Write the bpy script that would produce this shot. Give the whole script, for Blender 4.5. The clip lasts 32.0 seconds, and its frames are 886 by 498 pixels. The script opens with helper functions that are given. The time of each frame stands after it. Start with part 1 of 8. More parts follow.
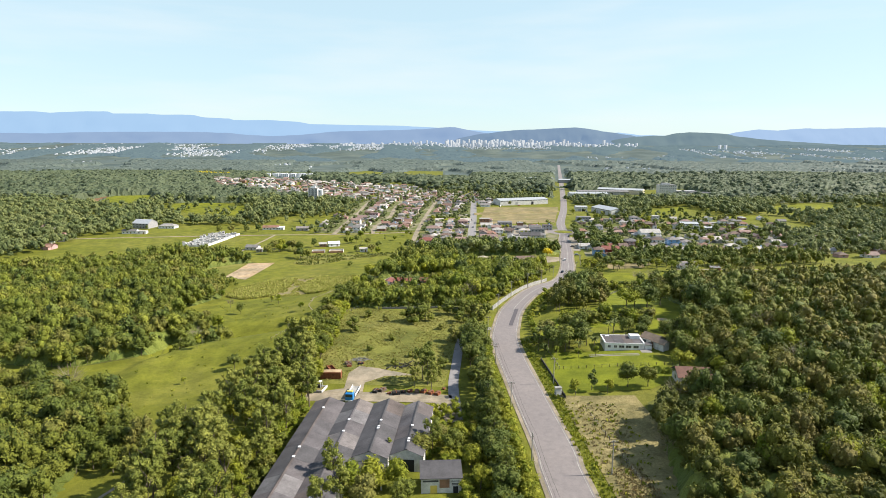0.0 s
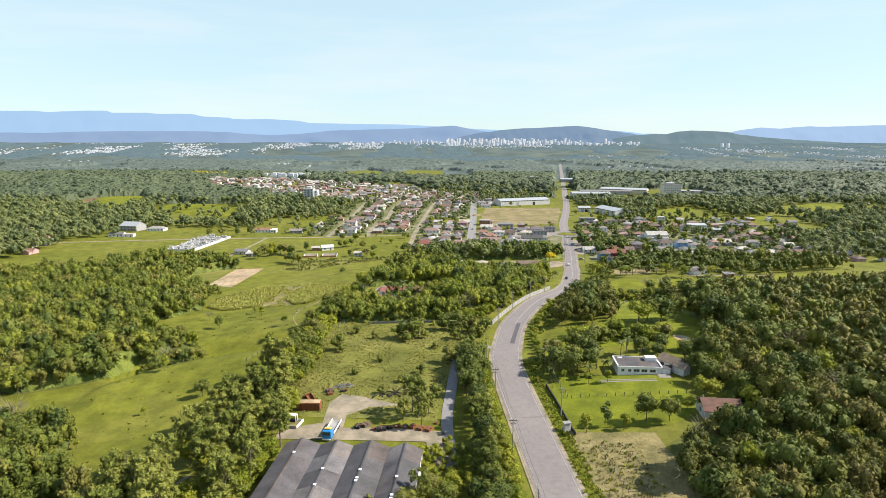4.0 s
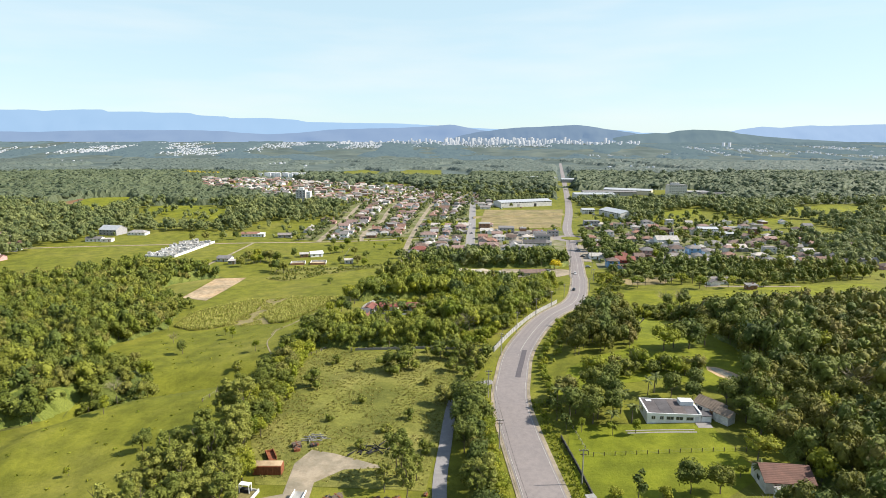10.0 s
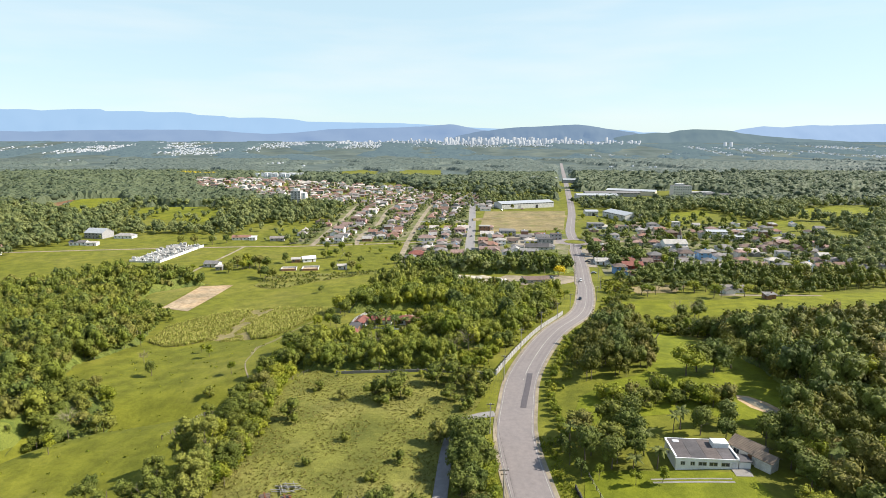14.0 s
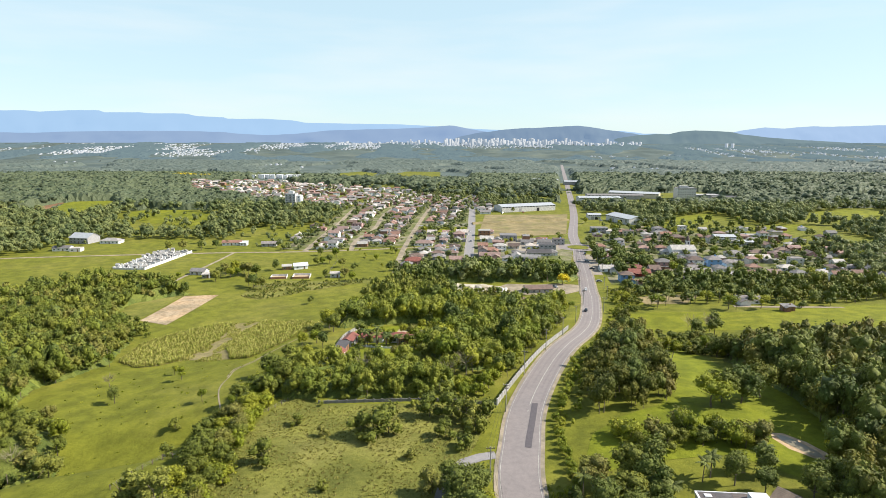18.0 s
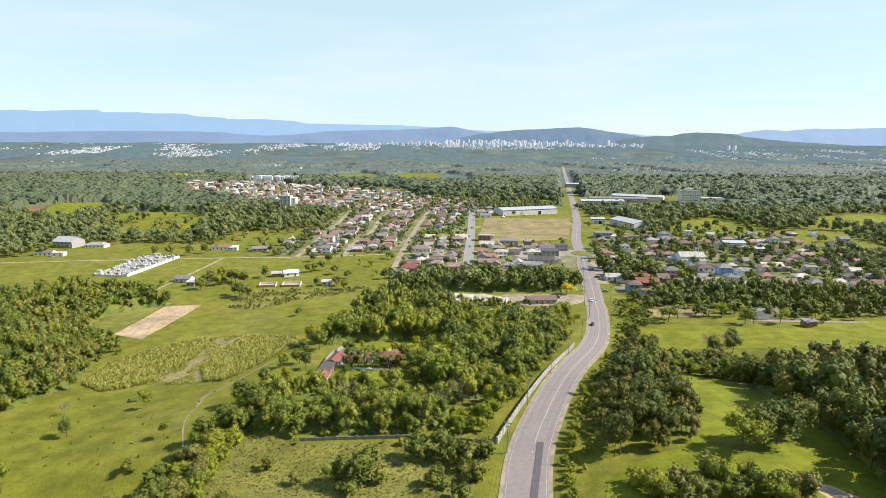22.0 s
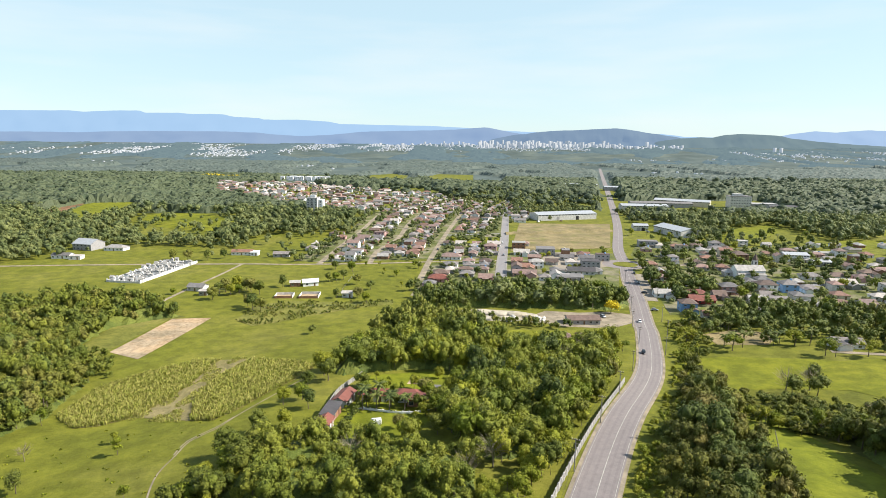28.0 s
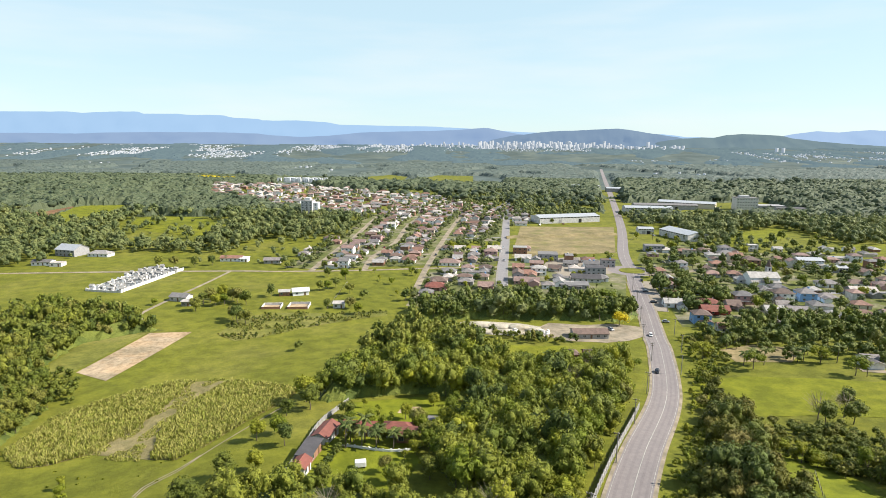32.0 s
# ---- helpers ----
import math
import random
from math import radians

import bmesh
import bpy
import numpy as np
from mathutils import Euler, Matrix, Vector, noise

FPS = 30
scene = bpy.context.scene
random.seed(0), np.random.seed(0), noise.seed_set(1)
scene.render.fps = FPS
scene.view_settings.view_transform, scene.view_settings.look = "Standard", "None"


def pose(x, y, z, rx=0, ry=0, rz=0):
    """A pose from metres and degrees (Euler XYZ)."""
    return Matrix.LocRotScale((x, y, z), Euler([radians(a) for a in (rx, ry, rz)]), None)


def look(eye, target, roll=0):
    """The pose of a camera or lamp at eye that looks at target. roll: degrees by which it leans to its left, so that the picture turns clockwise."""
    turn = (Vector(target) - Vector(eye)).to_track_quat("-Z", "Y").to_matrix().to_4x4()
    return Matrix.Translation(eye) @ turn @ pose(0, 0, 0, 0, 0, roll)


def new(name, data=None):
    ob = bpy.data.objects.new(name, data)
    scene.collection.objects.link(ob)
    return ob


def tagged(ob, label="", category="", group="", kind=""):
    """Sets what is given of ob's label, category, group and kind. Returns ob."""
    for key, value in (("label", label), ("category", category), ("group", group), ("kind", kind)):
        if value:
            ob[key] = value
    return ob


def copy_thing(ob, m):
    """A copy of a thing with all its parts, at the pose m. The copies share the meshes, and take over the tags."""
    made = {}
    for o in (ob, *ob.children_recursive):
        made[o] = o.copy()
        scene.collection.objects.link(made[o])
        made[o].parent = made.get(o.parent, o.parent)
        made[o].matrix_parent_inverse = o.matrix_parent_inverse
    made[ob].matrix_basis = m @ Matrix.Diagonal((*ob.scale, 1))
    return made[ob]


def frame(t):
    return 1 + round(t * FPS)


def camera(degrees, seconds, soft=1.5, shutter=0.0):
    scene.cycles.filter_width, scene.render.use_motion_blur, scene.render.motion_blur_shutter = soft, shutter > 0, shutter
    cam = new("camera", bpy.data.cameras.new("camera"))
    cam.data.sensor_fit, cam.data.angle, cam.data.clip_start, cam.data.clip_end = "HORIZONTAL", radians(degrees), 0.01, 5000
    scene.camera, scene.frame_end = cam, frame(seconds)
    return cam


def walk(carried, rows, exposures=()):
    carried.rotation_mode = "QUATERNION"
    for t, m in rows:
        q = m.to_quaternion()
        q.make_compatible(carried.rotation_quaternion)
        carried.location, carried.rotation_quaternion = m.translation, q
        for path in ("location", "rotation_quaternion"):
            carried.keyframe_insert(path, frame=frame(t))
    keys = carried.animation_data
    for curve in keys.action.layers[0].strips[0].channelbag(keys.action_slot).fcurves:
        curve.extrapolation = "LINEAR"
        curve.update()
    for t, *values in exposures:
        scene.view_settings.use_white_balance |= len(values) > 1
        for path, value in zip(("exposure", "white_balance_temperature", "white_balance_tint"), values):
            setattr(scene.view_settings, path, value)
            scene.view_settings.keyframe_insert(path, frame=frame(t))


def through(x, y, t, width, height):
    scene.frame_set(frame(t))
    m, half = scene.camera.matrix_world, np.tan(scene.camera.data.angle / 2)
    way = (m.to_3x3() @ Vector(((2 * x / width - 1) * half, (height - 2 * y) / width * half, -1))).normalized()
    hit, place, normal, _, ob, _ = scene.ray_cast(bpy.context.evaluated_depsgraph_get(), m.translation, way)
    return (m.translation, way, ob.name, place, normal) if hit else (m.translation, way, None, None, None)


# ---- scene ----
cam = camera(75.4, 32.0, soft=0.7)
PATH = [
    (0, (0.853, 3.698, 75.48), (0.932, 5.662, 75.113), 0.2),
    (1, (1.455, 9.491, 75.615), (1.533, 11.455, 75.247), 0.1),
    (2, (2.373, 15.107, 75.701), (2.45, 17.072, 75.331), 0.2),
    (3, (3.535, 20.579, 75.735), (3.61, 22.543, 75.364), 0.2),
    (3.5, (3.899, 23.29, 75.74), (3.974, 25.254, 75.369), 0.1),
    (5.5, (5.072, 34.146, 75.728), (5.149, 36.11, 75.355), 0.1),
    (6, (5.404, 36.837, 75.719), (5.48, 38.8, 75.346), 0.1),
    (7, (6.044, 42.18, 75.65), (6.12, 44.143, 75.275), 0.1),
    (8, (6.32, 47.525, 75.621), (6.397, 49.488, 75.245), 0.1),
    (9, (6.564, 52.985, 75.666), (6.642, 54.948, 75.291), 0.1),
    (10, (7.153, 58.526, 75.64), (7.232, 60.489, 75.266), 0.1),
    (11, (7.606, 64.006, 75.594), (7.686, 65.969, 75.22), 0.1),
    (12, (8.024, 69.445, 75.537), (8.104, 71.408, 75.163), 0.1),
    (13, (8.622, 74.998, 75.506), (8.701, 76.96, 75.131), 0.1),
    (14, (9.293, 80.4, 75.522), (9.372, 82.363, 75.147), 0.1),
    (17, (11.05, 95.615, 75.749), (11.129, 97.578, 75.376), 0.2),
    (18, (11.703, 100.7, 75.769), (11.782, 102.664, 75.398), 0.1),
    (19, (12.383, 105.866, 75.815), (12.461, 107.83, 75.446), 0.2),
    (20, (13.037, 111.013, 75.918), (13.117, 112.977, 75.549), 0.2),
    (21, (13.721, 116.252, 75.984), (13.798, 118.216, 75.615), 0.2),
    (22, (14.331, 121.53, 75.957), (14.409, 123.494, 75.59), 0.3),
    (23, (14.658, 126.859, 75.912), (14.736, 128.823, 75.546), 0.3),
    (24, (14.946, 132.34, 75.88), (15.028, 134.304, 75.512), 0.2),
    (24.5, (15.151, 135.101, 75.847), (15.226, 137.066, 75.48), 0.3),
    (26.5, (16.11, 146.599, 75.666), (16.145, 148.565, 75.299), 0.4),
    (27, (16.309, 149.477, 75.666), (16.318, 151.444, 75.301), 0.5),
    (27.5, (16.503, 152.35, 75.69), (16.483, 154.316, 75.325), 0.5),
    (28, (16.65, 155.14, 75.724), (16.615, 157.107, 75.359), 0.5),
    (29, (16.962, 160.519, 75.763), (16.927, 162.485, 75.397), 0.5),
    (30, (17.227, 165.765, 75.87), (17.194, 167.731, 75.505), 0.5),
    (31, (17.586, 170.909, 75.965), (17.551, 172.875, 75.601), 0.4),
    (32, (18.016, 175.98, 76.044), (17.98, 177.947, 75.681), 0.4),
]
walk(cam, [(t, look(eye, target, roll)) for t, eye, target, roll in PATH])

# ---- world, sun, exposure ----
SUN_EL, SUN_AZ = radians(41), radians(91)          # azimuth clockwise from +y: the sun stands over +x
world = bpy.data.worlds.new("world")
scene.world = world
world.use_nodes = True
wn, wl = world.node_tree.nodes, world.node_tree.links
sky = wn.new("ShaderNodeTexSky")
sky.sky_type, sky.sun_disc = "NISHITA", False
sky.sun_elevation, sky.sun_rotation = SUN_EL, SUN_AZ
sky.air_density, sky.dust_density, sky.ozone_density, sky.altitude = 1.0, 0.25, 1.0, 100
bgn = wn["Background"]
bgn.inputs["Strength"].default_value = 0.115
thin = wn.new("ShaderNodeMix")                      # a thin even veil of haze over the clear sky
thin.data_type = "RGBA"
up = wn.new("ShaderNodeSeparateXYZ")                # the veil is thick towards the horizon and thin overhead
haze = wn.new("ShaderNodeMapRange")
haze.interpolation_type = "SMOOTHSTEP"
for key, v in (("From Min", 0.22), ("From Max", 0.85), ("To Min", 0.8), ("To Max", 0.08)):
    haze.inputs[key].default_value = v
wl.new(up.outputs["Z"], haze.inputs["Value"])
wl.new(haze.outputs[0], thin.inputs["Factor"])
thin.inputs[7].default_value = (2.85, 3.80, 4.16, 1)
wl.new(sky.outputs[0], thin.inputs[6])
tcw = wn.new("ShaderNodeTexCoord")
mpw = wn.new("ShaderNodeMapping")
mpw.inputs["Scale"].default_value = (1.0, 1.0, 7.0)
wl.new(tcw.outputs["Generated"], mpw.inputs["Vector"])
wl.new(tcw.outputs["Generated"], up.inputs[0])
cir = wn.new("ShaderNodeTexNoise")
cir.inputs["Scale"].default_value, cir.inputs["Detail"].default_value = 2.2, 6
wl.new(mpw.outputs[0], cir.inputs["Vector"])
crr = wn.new("ShaderNodeValToRGB")
crr.color_ramp.elements[0].position, crr.color_ramp.elements[0].color = 0.46, (0, 0, 0, 1)
crr.color_ramp.elements[1].position, crr.color_ramp.elements[1].color = 0.74, (0.5, 0.5, 0.5, 1)
wl.new(cir.outputs["Fac"], crr.inputs["Fac"])
veil = wn.new("ShaderNodeMix")
veil.data_type = "RGBA"
veil.inputs[7].default_value = (4.35, 4.5, 4.5, 1)
wl.new(crr.outputs[0], veil.inputs["Factor"])
wl.new(thin.outputs[2], veil.inputs[6])
wl.new(veil.outputs[2], bgn.inputs["Color"])

sun = new("sun", bpy.data.lights.new("sun", "SUN"))
sun.data.energy, sun.data.angle, sun.data.color = 5.0, radians(0.53), (1.0, 0.93, 0.82)
sun_dir = Vector((math.sin(SUN_AZ) * math.cos(SUN_EL), math.cos(SUN_AZ) * math.cos(SUN_EL), math.sin(SUN_EL)))
sun.matrix_world = look(sun_dir * 300, (0, 0, 0))
scene.view_settings.exposure = 0.95


# ---- materials ----
def mat(name, build):
    m = bpy.data.materials.new(name)
    m.use_nodes = True
    nt = m.node_tree
    build(nt, nt.nodes, nt.links, nt.nodes["Principled BSDF"])
    return m


def noise_node(N, L, scale, detail=4.0, vec=None, rough=0.6):
    n = N.new("ShaderNodeTexNoise")
    n.inputs["Scale"].default_value, n.inputs["Detail"].default_value = scale, detail
    n.inputs["Roughness"].default_value = rough
    if vec is None:
        vec = N.new("ShaderNodeNewGeometry").outputs["Position"]
    L.new(vec, n.inputs["Vector"])
    return n


def ramp(N, L, fac, stops):
    r = N.new("ShaderNodeValToRGB")
    el = r.color_ramp.elements
    while len(el) < len(stops):
        el.new(0.5)
    for e, (p, c) in zip(el, stops):
        e.position, e.color = p, (*c, 1)
    L.new(fac, r.inputs["Fac"])
    return r


def mix(N, L, mode, fac, a, b):
    n = N.new("ShaderNodeMix")
    n.data_type, n.blend_type = "RGBA", mode
    for sock, v in ((n.inputs["Factor"], fac), (n.inputs[6], a), (n.inputs[7], b)):
        if isinstance(v, (int, float)):
            sock.default_value = v
        elif isinstance(v, tuple):
            sock.default_value = (*v, 1)
        else:
            L.new(v, sock)
    return n.outputs[2]


def bump(N, L, bsdf, height, strength, dist):
    b = N.new("ShaderNodeBump")
    b.inputs["Strength"].default_value, b.inputs["Distance"].default_value = strength, dist
    L.new(height, b.inputs["Height"])
    L.new(b.outputs[0], bsdf.inputs["Normal"])


def ground_mat(name, stops_big, dark, s_big=0.02, s_fine=0.9, fine=0.5, bump_d=0.3):
    """Grass or soil: broad patches, clumps and fine tufts."""
    def build(nt, N, L, B):
        big = noise_node(N, L, s_big, 6, rough=0.65)
        col = ramp(N, L, big.outputs["Fac"], stops_big)
        mid = noise_node(N, L, s_fine * 0.16, 5)
        midr = ramp(N, L, mid.outputs["Fac"], [(0.38, (0.72, 0.74, 0.7)), (0.62, (1.12, 1.1, 1.05))])
        tuft = noise_node(N, L, s_fine, 6, rough=0.75)
        tr = ramp(N, L, tuft.outputs["Fac"], [(0.34, dark), (0.58, (1.0, 1.0, 1.0))])
        c = mix(N, L, "MULTIPLY", 1.0, col.outputs[0], midr.outputs[0])
        c = mix(N, L, "MULTIPLY", fine, c, tr.outputs[0])
        L.new(c, B.inputs["Base Color"])
        B.inputs["Roughness"].default_value = 0.9
        B.inputs["Specular IOR Level"].default_value = 0.15
        bump(N, L, B, tuft.outputs["Fac"], 0.7, bump_d)
    return mat(name, build)


M_GRASS = ground_mat("pasture", [(0.3, (0.116, 0.126, 0.014)), (0.5, (0.142, 0.147, 0.017)), (0.7, (0.170, 0.164, 0.032))], (0.55, 0.58, 0.5))
M_MEADOW = ground_mat("lush meadow", [(0.3, (0.130, 0.144, 0.010)), (0.55, (0.162, 0.170, 0.012)), (0.75, (0.196, 0.190, 0.020))], (0.6, 0.65, 0.5))
M_LAWN = ground_mat("mown lawn", [(0.3, (0.122, 0.142, 0.010)), (0.55, (0.150, 0.168, 0.012)), (0.75, (0.180, 0.184, 0.020))], (0.6, 0.65, 0.5))
M_SCRUB = ground_mat("scrub", [(0.3, (0.106, 0.114, 0.025)), (0.5, (0.165, 0.165, 0.037)), (0.7, (0.210, 0.192, 0.064))], (0.5, 0.54, 0.4), s_fine=0.55, fine=0.7, bump_d=0.6)
M_TOWN = ground_mat("trodden yards", [(0.35, (0.09, 0.11, 0.03)), (0.5, (0.13, 0.14, 0.05)), (0.62, (0.21, 0.19, 0.13)), (0.74, (0.28, 0.255, 0.21))], (0.6, 0.6, 0.55), s_big=0.07, s_fine=0.6)
M_TOWNGREEN = ground_mat("gardens", [(0.35, (0.075, 0.090, 0.022)), (0.48, (0.115, 0.130, 0.030)), (0.6, (0.19, 0.175, 0.11)), (0.72, (0.26, 0.24, 0.19))], (0.6, 0.6, 0.55), s_big=0.06, s_fine=0.6)
M_SOIL = ground_mat("bare soil", [(0.3, (0.33, 0.24, 0.15)), (0.45, (0.42, 0.31, 0.20)), (0.55, (0.36, 0.285, 0.20)), (0.7, (0.45, 0.36, 0.25))], (0.5, 0.46, 0.42), s_big=0.05, s_fine=0.45, fine=0.85, bump_d=0.15)
M_PALESAND = ground_mat("pale sand", [(0.3, (0.26, 0.23, 0.18)), (0.5, (0.42, 0.38, 0.32)), (0.7, (0.30, 0.26, 0.19))], (0.7, 0.68, 0.64), s_big=0.1, s_fine=0.9, bump_d=0.2)
M_DIRT = ground_mat("dirt track", [(0.3, (0.205, 0.172, 0.130)), (0.5, (0.275, 0.235, 0.182)), (0.7, (0.230, 0.190, 0.140))], (0.7, 0.66, 0.6), s_big=0.12, s_fine=1.2, bump_d=0.06)
M_REDSOIL = ground_mat("red ploughed soil", [(0.35, (0.17, 0.095, 0.055)), (0.65, (0.22, 0.13, 0.075))], (0.7, 0.65, 0.6), s_big=0.03)
M_DRYLOT = ground_mat("dry grass lot", [(0.35, (0.185, 0.155, 0.070)), (0.5, (0.245, 0.195, 0.108)), (0.68, (0.165, 0.158, 0.055))], (0.5, 0.5, 0.45), s_big=0.05, s_fine=0.4)
M_FLOOR = ground_mat("woodland floor", [(0.3, (0.075, 0.085, 0.020)), (0.7, (0.120, 0.125, 0.030))], (0.5, 0.5, 0.5))
# Blue-grey base: distance haze is mixed into the colour of the far ground.
M_FARPLAIN_HAZED = ground_mat("far plain", [(0.36, (0.068, 0.092, 0.090)), (0.5, (0.082, 0.106, 0.102)), (0.66, (0.116, 0.136, 0.112))], (0.7, 0.7, 0.7), s_big=0.006, s_fine=0.05)
M_CANE_SOIL = ground_mat("cane stubble", [(0.3, (0.185, 0.160, 0.066)), (0.7, (0.275, 0.228, 0.115))], (0.55, 0.55, 0.45), s_big=0.08, s_fine=1.5, fine=0.9)


def plain(name, color, rough=0.7, metal=0.0, vary=0.25, scale=0.6, fine=9.0, bump_d=0.01, tint=0.0, spec=0.4):
    """Painted or weathered solid: stains at two scales; tint gives each object a shade of its own."""
    def build(nt, N, L, B):
        tc = N.new("ShaderNodeTexCoord").outputs["Object"]
        a, b = noise_node(N, L, scale, 5, tc), noise_node(N, L, fine, 6, tc, 0.7)
        ra = ramp(N, L, a.outputs["Fac"], [(0.3, (1 - vary,) * 3), (0.65, (1.0, 1.0, 1.0))])
        rb = ramp(N, L, b.outputs["Fac"], [(0.3, (1 - vary * 0.7,) * 3), (0.6, (1.0, 1.0, 1.0))])
        c = mix(N, L, "MULTIPLY", 1.0, mix(N, L, "MULTIPLY", 1.0, color, ra.outputs[0]), rb.outputs[0])
        if tint:
            oi = N.new("ShaderNodeObjectInfo")
            rt = ramp(N, L, oi.outputs["Random"], [(0.0, (1 - tint, 1 - tint * 0.9, 1 - tint * 0.9)), (0.5, (1, 1, 1)), (1.0, (1.0, 1 - tint * 0.5, 1 - tint))])
            c = mix(N, L, "MULTIPLY", 1.0, c, rt.outputs[0])
        L.new(c, B.inputs["Base Color"])
        B.inputs["Roughness"].default_value, B.inputs["Metallic"].default_value = rough, metal
        B.inputs["Specular IOR Level"].default_value = spec
        if bump_d:
            bump(N, L, B, b.outputs["Fac"], 0.5, bump_d)
    return mat(name, build)


def asphalt(name, color):
    def build(nt, N, L, B):
        a, b, d = noise_node(N, L, 0.05, 5), noise_node(N, L, 0.7, 6, rough=0.7), noise_node(N, L, 14, 3)
        ra = ramp(N, L, a.outputs["Fac"], [(0.35, (0.92, 0.92, 0.93)), (0.65, (1.04, 1.03, 1.02))])
        rb = ramp(N, L, b.outputs["Fac"], [(0.3, (0.8, 0.8, 0.8)), (0.6, (1.04, 1.03, 1.02))])
        rd = ramp(N, L, d.outputs["Fac"], [(0.3, (0.8, 0.8, 0.8)), (0.7, (1.1, 1.1, 1.1))])
        c = mix(N, L, "MULTIPLY", 1.0, mix(N, L, "MULTIPLY", 1.0, color, ra.outputs[0]), rb.outputs[0])
        L.new(mix(N, L, "MULTIPLY", 1.0, c, rd.outputs[0]), B.inputs["Base Color"])
        B.inputs["Roughness"].default_value = 0.85
        bump(N, L, B, d.outputs["Fac"], 0.4, 0.01)
    return mat(name, build)


M_ASPHALT = asphalt("sun-bleached asphalt", (0.200, 0.176, 0.170))
M_WHEEL = asphalt("worn wheel path", (0.178, 0.156, 0.152))
M_PATCH = asphalt("fresh asphalt patch", (0.085, 0.075, 0.082))
M_SHOULDER = asphalt("sandy shoulder", (0.25, 0.215, 0.165))
M_STREET = asphalt("grey street", (0.22, 0.21, 0.21))
M_LINE = plain("road paint", (0.43, 0.41, 0.37), 0.6, vary=0.5, scale=0.4, fine=3)
M_PAVE = plain("concrete paving", (0.27, 0.25, 0.225), 0.85, vary=0.3)
M_WHITE = plain("white painted render", (0.80, 0.80, 0.79), 0.75, vary=0.22)
M_OFFWHITE = plain("weathered white render", (0.66, 0.64, 0.61), 0.8, vary=0.4)
M_CEMENT = plain("grey fibre cement", (0.085, 0.080, 0.084), 0.85, vary=0.4, scale=0.25, fine=3, bump_d=0.02)
M_CEMENT_PALE = plain("pale fibre cement", (0.19, 0.18, 0.178), 0.85, vary=0.3, scale=0.2, fine=3, bump_d=0.02)
M_RIDGE = plain("white ridge cap", (0.66, 0.66, 0.68), 0.7)
M_STEEL = plain("zinc sheet", (0.46, 0.47, 0.48), 0.45, 0.3, vary=0.2, bump_d=0.0)
# Near-black slabs on solid walls; the shade inside openings is their colour.
M_DARK = plain("near-black slab for shaded openings", (0.02, 0.02, 0.022), 0.9, vary=0.2)
M_GLASS = plain("dark window glass", (0.03, 0.04, 0.05), 0.12, vary=0.1, bump_d=0.0, spec=0.8)
M_FRAME = plain("window frame", (0.5, 0.48, 0.45), 0.5)
M_DOOR = plain("door wood", (0.16, 0.09, 0.05), 0.6)
M_CONC = plain("raw concrete", (0.33, 0.32, 0.30), 0.9, vary=0.4)
# Grey concrete; the darker base keeps the shade of an unsunned wall.
M_CONC_DARK = plain("shade-darkened grey concrete", (0.24, 0.235, 0.22), 0.95, vary=0.5, scale=0.3)
M_BLUE = plain("blue cab paint", (0.02, 0.20, 0.52), 0.3, vary=0.2)
M_RUST = plain("rusty steel", (0.26, 0.085, 0.035), 0.85, vary=0.5, scale=1.2)
M_BLACK = plain("black rubber", (0.015, 0.015, 0.016), 0.8)
M_WOODPOLE = plain("weathered pole concrete", (0.30, 0.28, 0.25), 0.9)
M_TIMBER = plain("grey timber", (0.16, 0.12, 0.09), 0.9, vary=0.5)
M_WATER = plain("muddy pond water", (0.19, 0.165, 0.105), 0.35, vary=0.15, bump_d=0.0)


def tiles(name, color):
    """Clay or cement roof tiles: courses across the slope, weathered."""
    def build(nt, N, L, B):
        tc = N.new("ShaderNodeTexCoord").outputs["Object"]
        w = N.new("ShaderNodeTexWave")
        w.wave_type, w.bands_direction = "BANDS", "Z"
        w.inputs["Scale"].default_value, w.inputs["Distortion"].default_value = 1.6, 0.6
        L.new(tc, w.inputs["Vector"])
        a, b = noise_node(N, L, 0.5, 5, tc), noise_node(N, L, 5, 5, tc, 0.7)
        oi = N.new("ShaderNodeObjectInfo")
        rt = ramp(N, L, oi.outputs["Random"], [(0.0, (0.72, 0.72, 0.74)), (0.5, (1, 1, 1)), (1.0, (1.2, 1.12, 1.08))])
        ra = ramp(N, L, a.outputs["Fac"], [(0.3, (0.62, 0.62, 0.62)), (0.65, (1.05, 1.05, 1.05))])
        rb = ramp(N, L, b.outputs["Fac"], [(0.3, (0.66, 0.66, 0.68)), (0.65, (1.1, 1.08, 1.06))])
        c = mix(N, L, "MULTIPLY", 1.0, color, rt.outputs[0])
        c = mix(N, L, "MULTIPLY", 1.0, c, ra.outputs[0])
        L.new(mix(N, L, "MULTIPLY", 1.0, c, rb.outputs[0]), B.inputs["Base Color"])
        B.inputs["Roughness"].default_value = 0.85
        bump(N, L, B, w.outputs["Fac"], 0.6, 0.05)
    return mat(name, build)


T_CLAY = tiles("clay tiles", (0.23, 0.130, 0.095))
T_BROWN = tiles("brown tiles", (0.15, 0.105, 0.085))
T_GREY = tiles("grey cement roof", (0.20, 0.19, 0.185))
T_RED = tiles("red painted tiles", (0.20, 0.070, 0.052))
T_PINK = tiles("faded pink tiles", (0.26, 0.180, 0.155))
T_PALE = tiles("pale roof", (0.42, 0.40, 0.37))
ROOFS = [T_CLAY, T_BROWN, T_BROWN, T_GREY, T_GREY, T_GREY, T_PINK, T_PINK, T_PALE, T_PALE, T_CLAY]
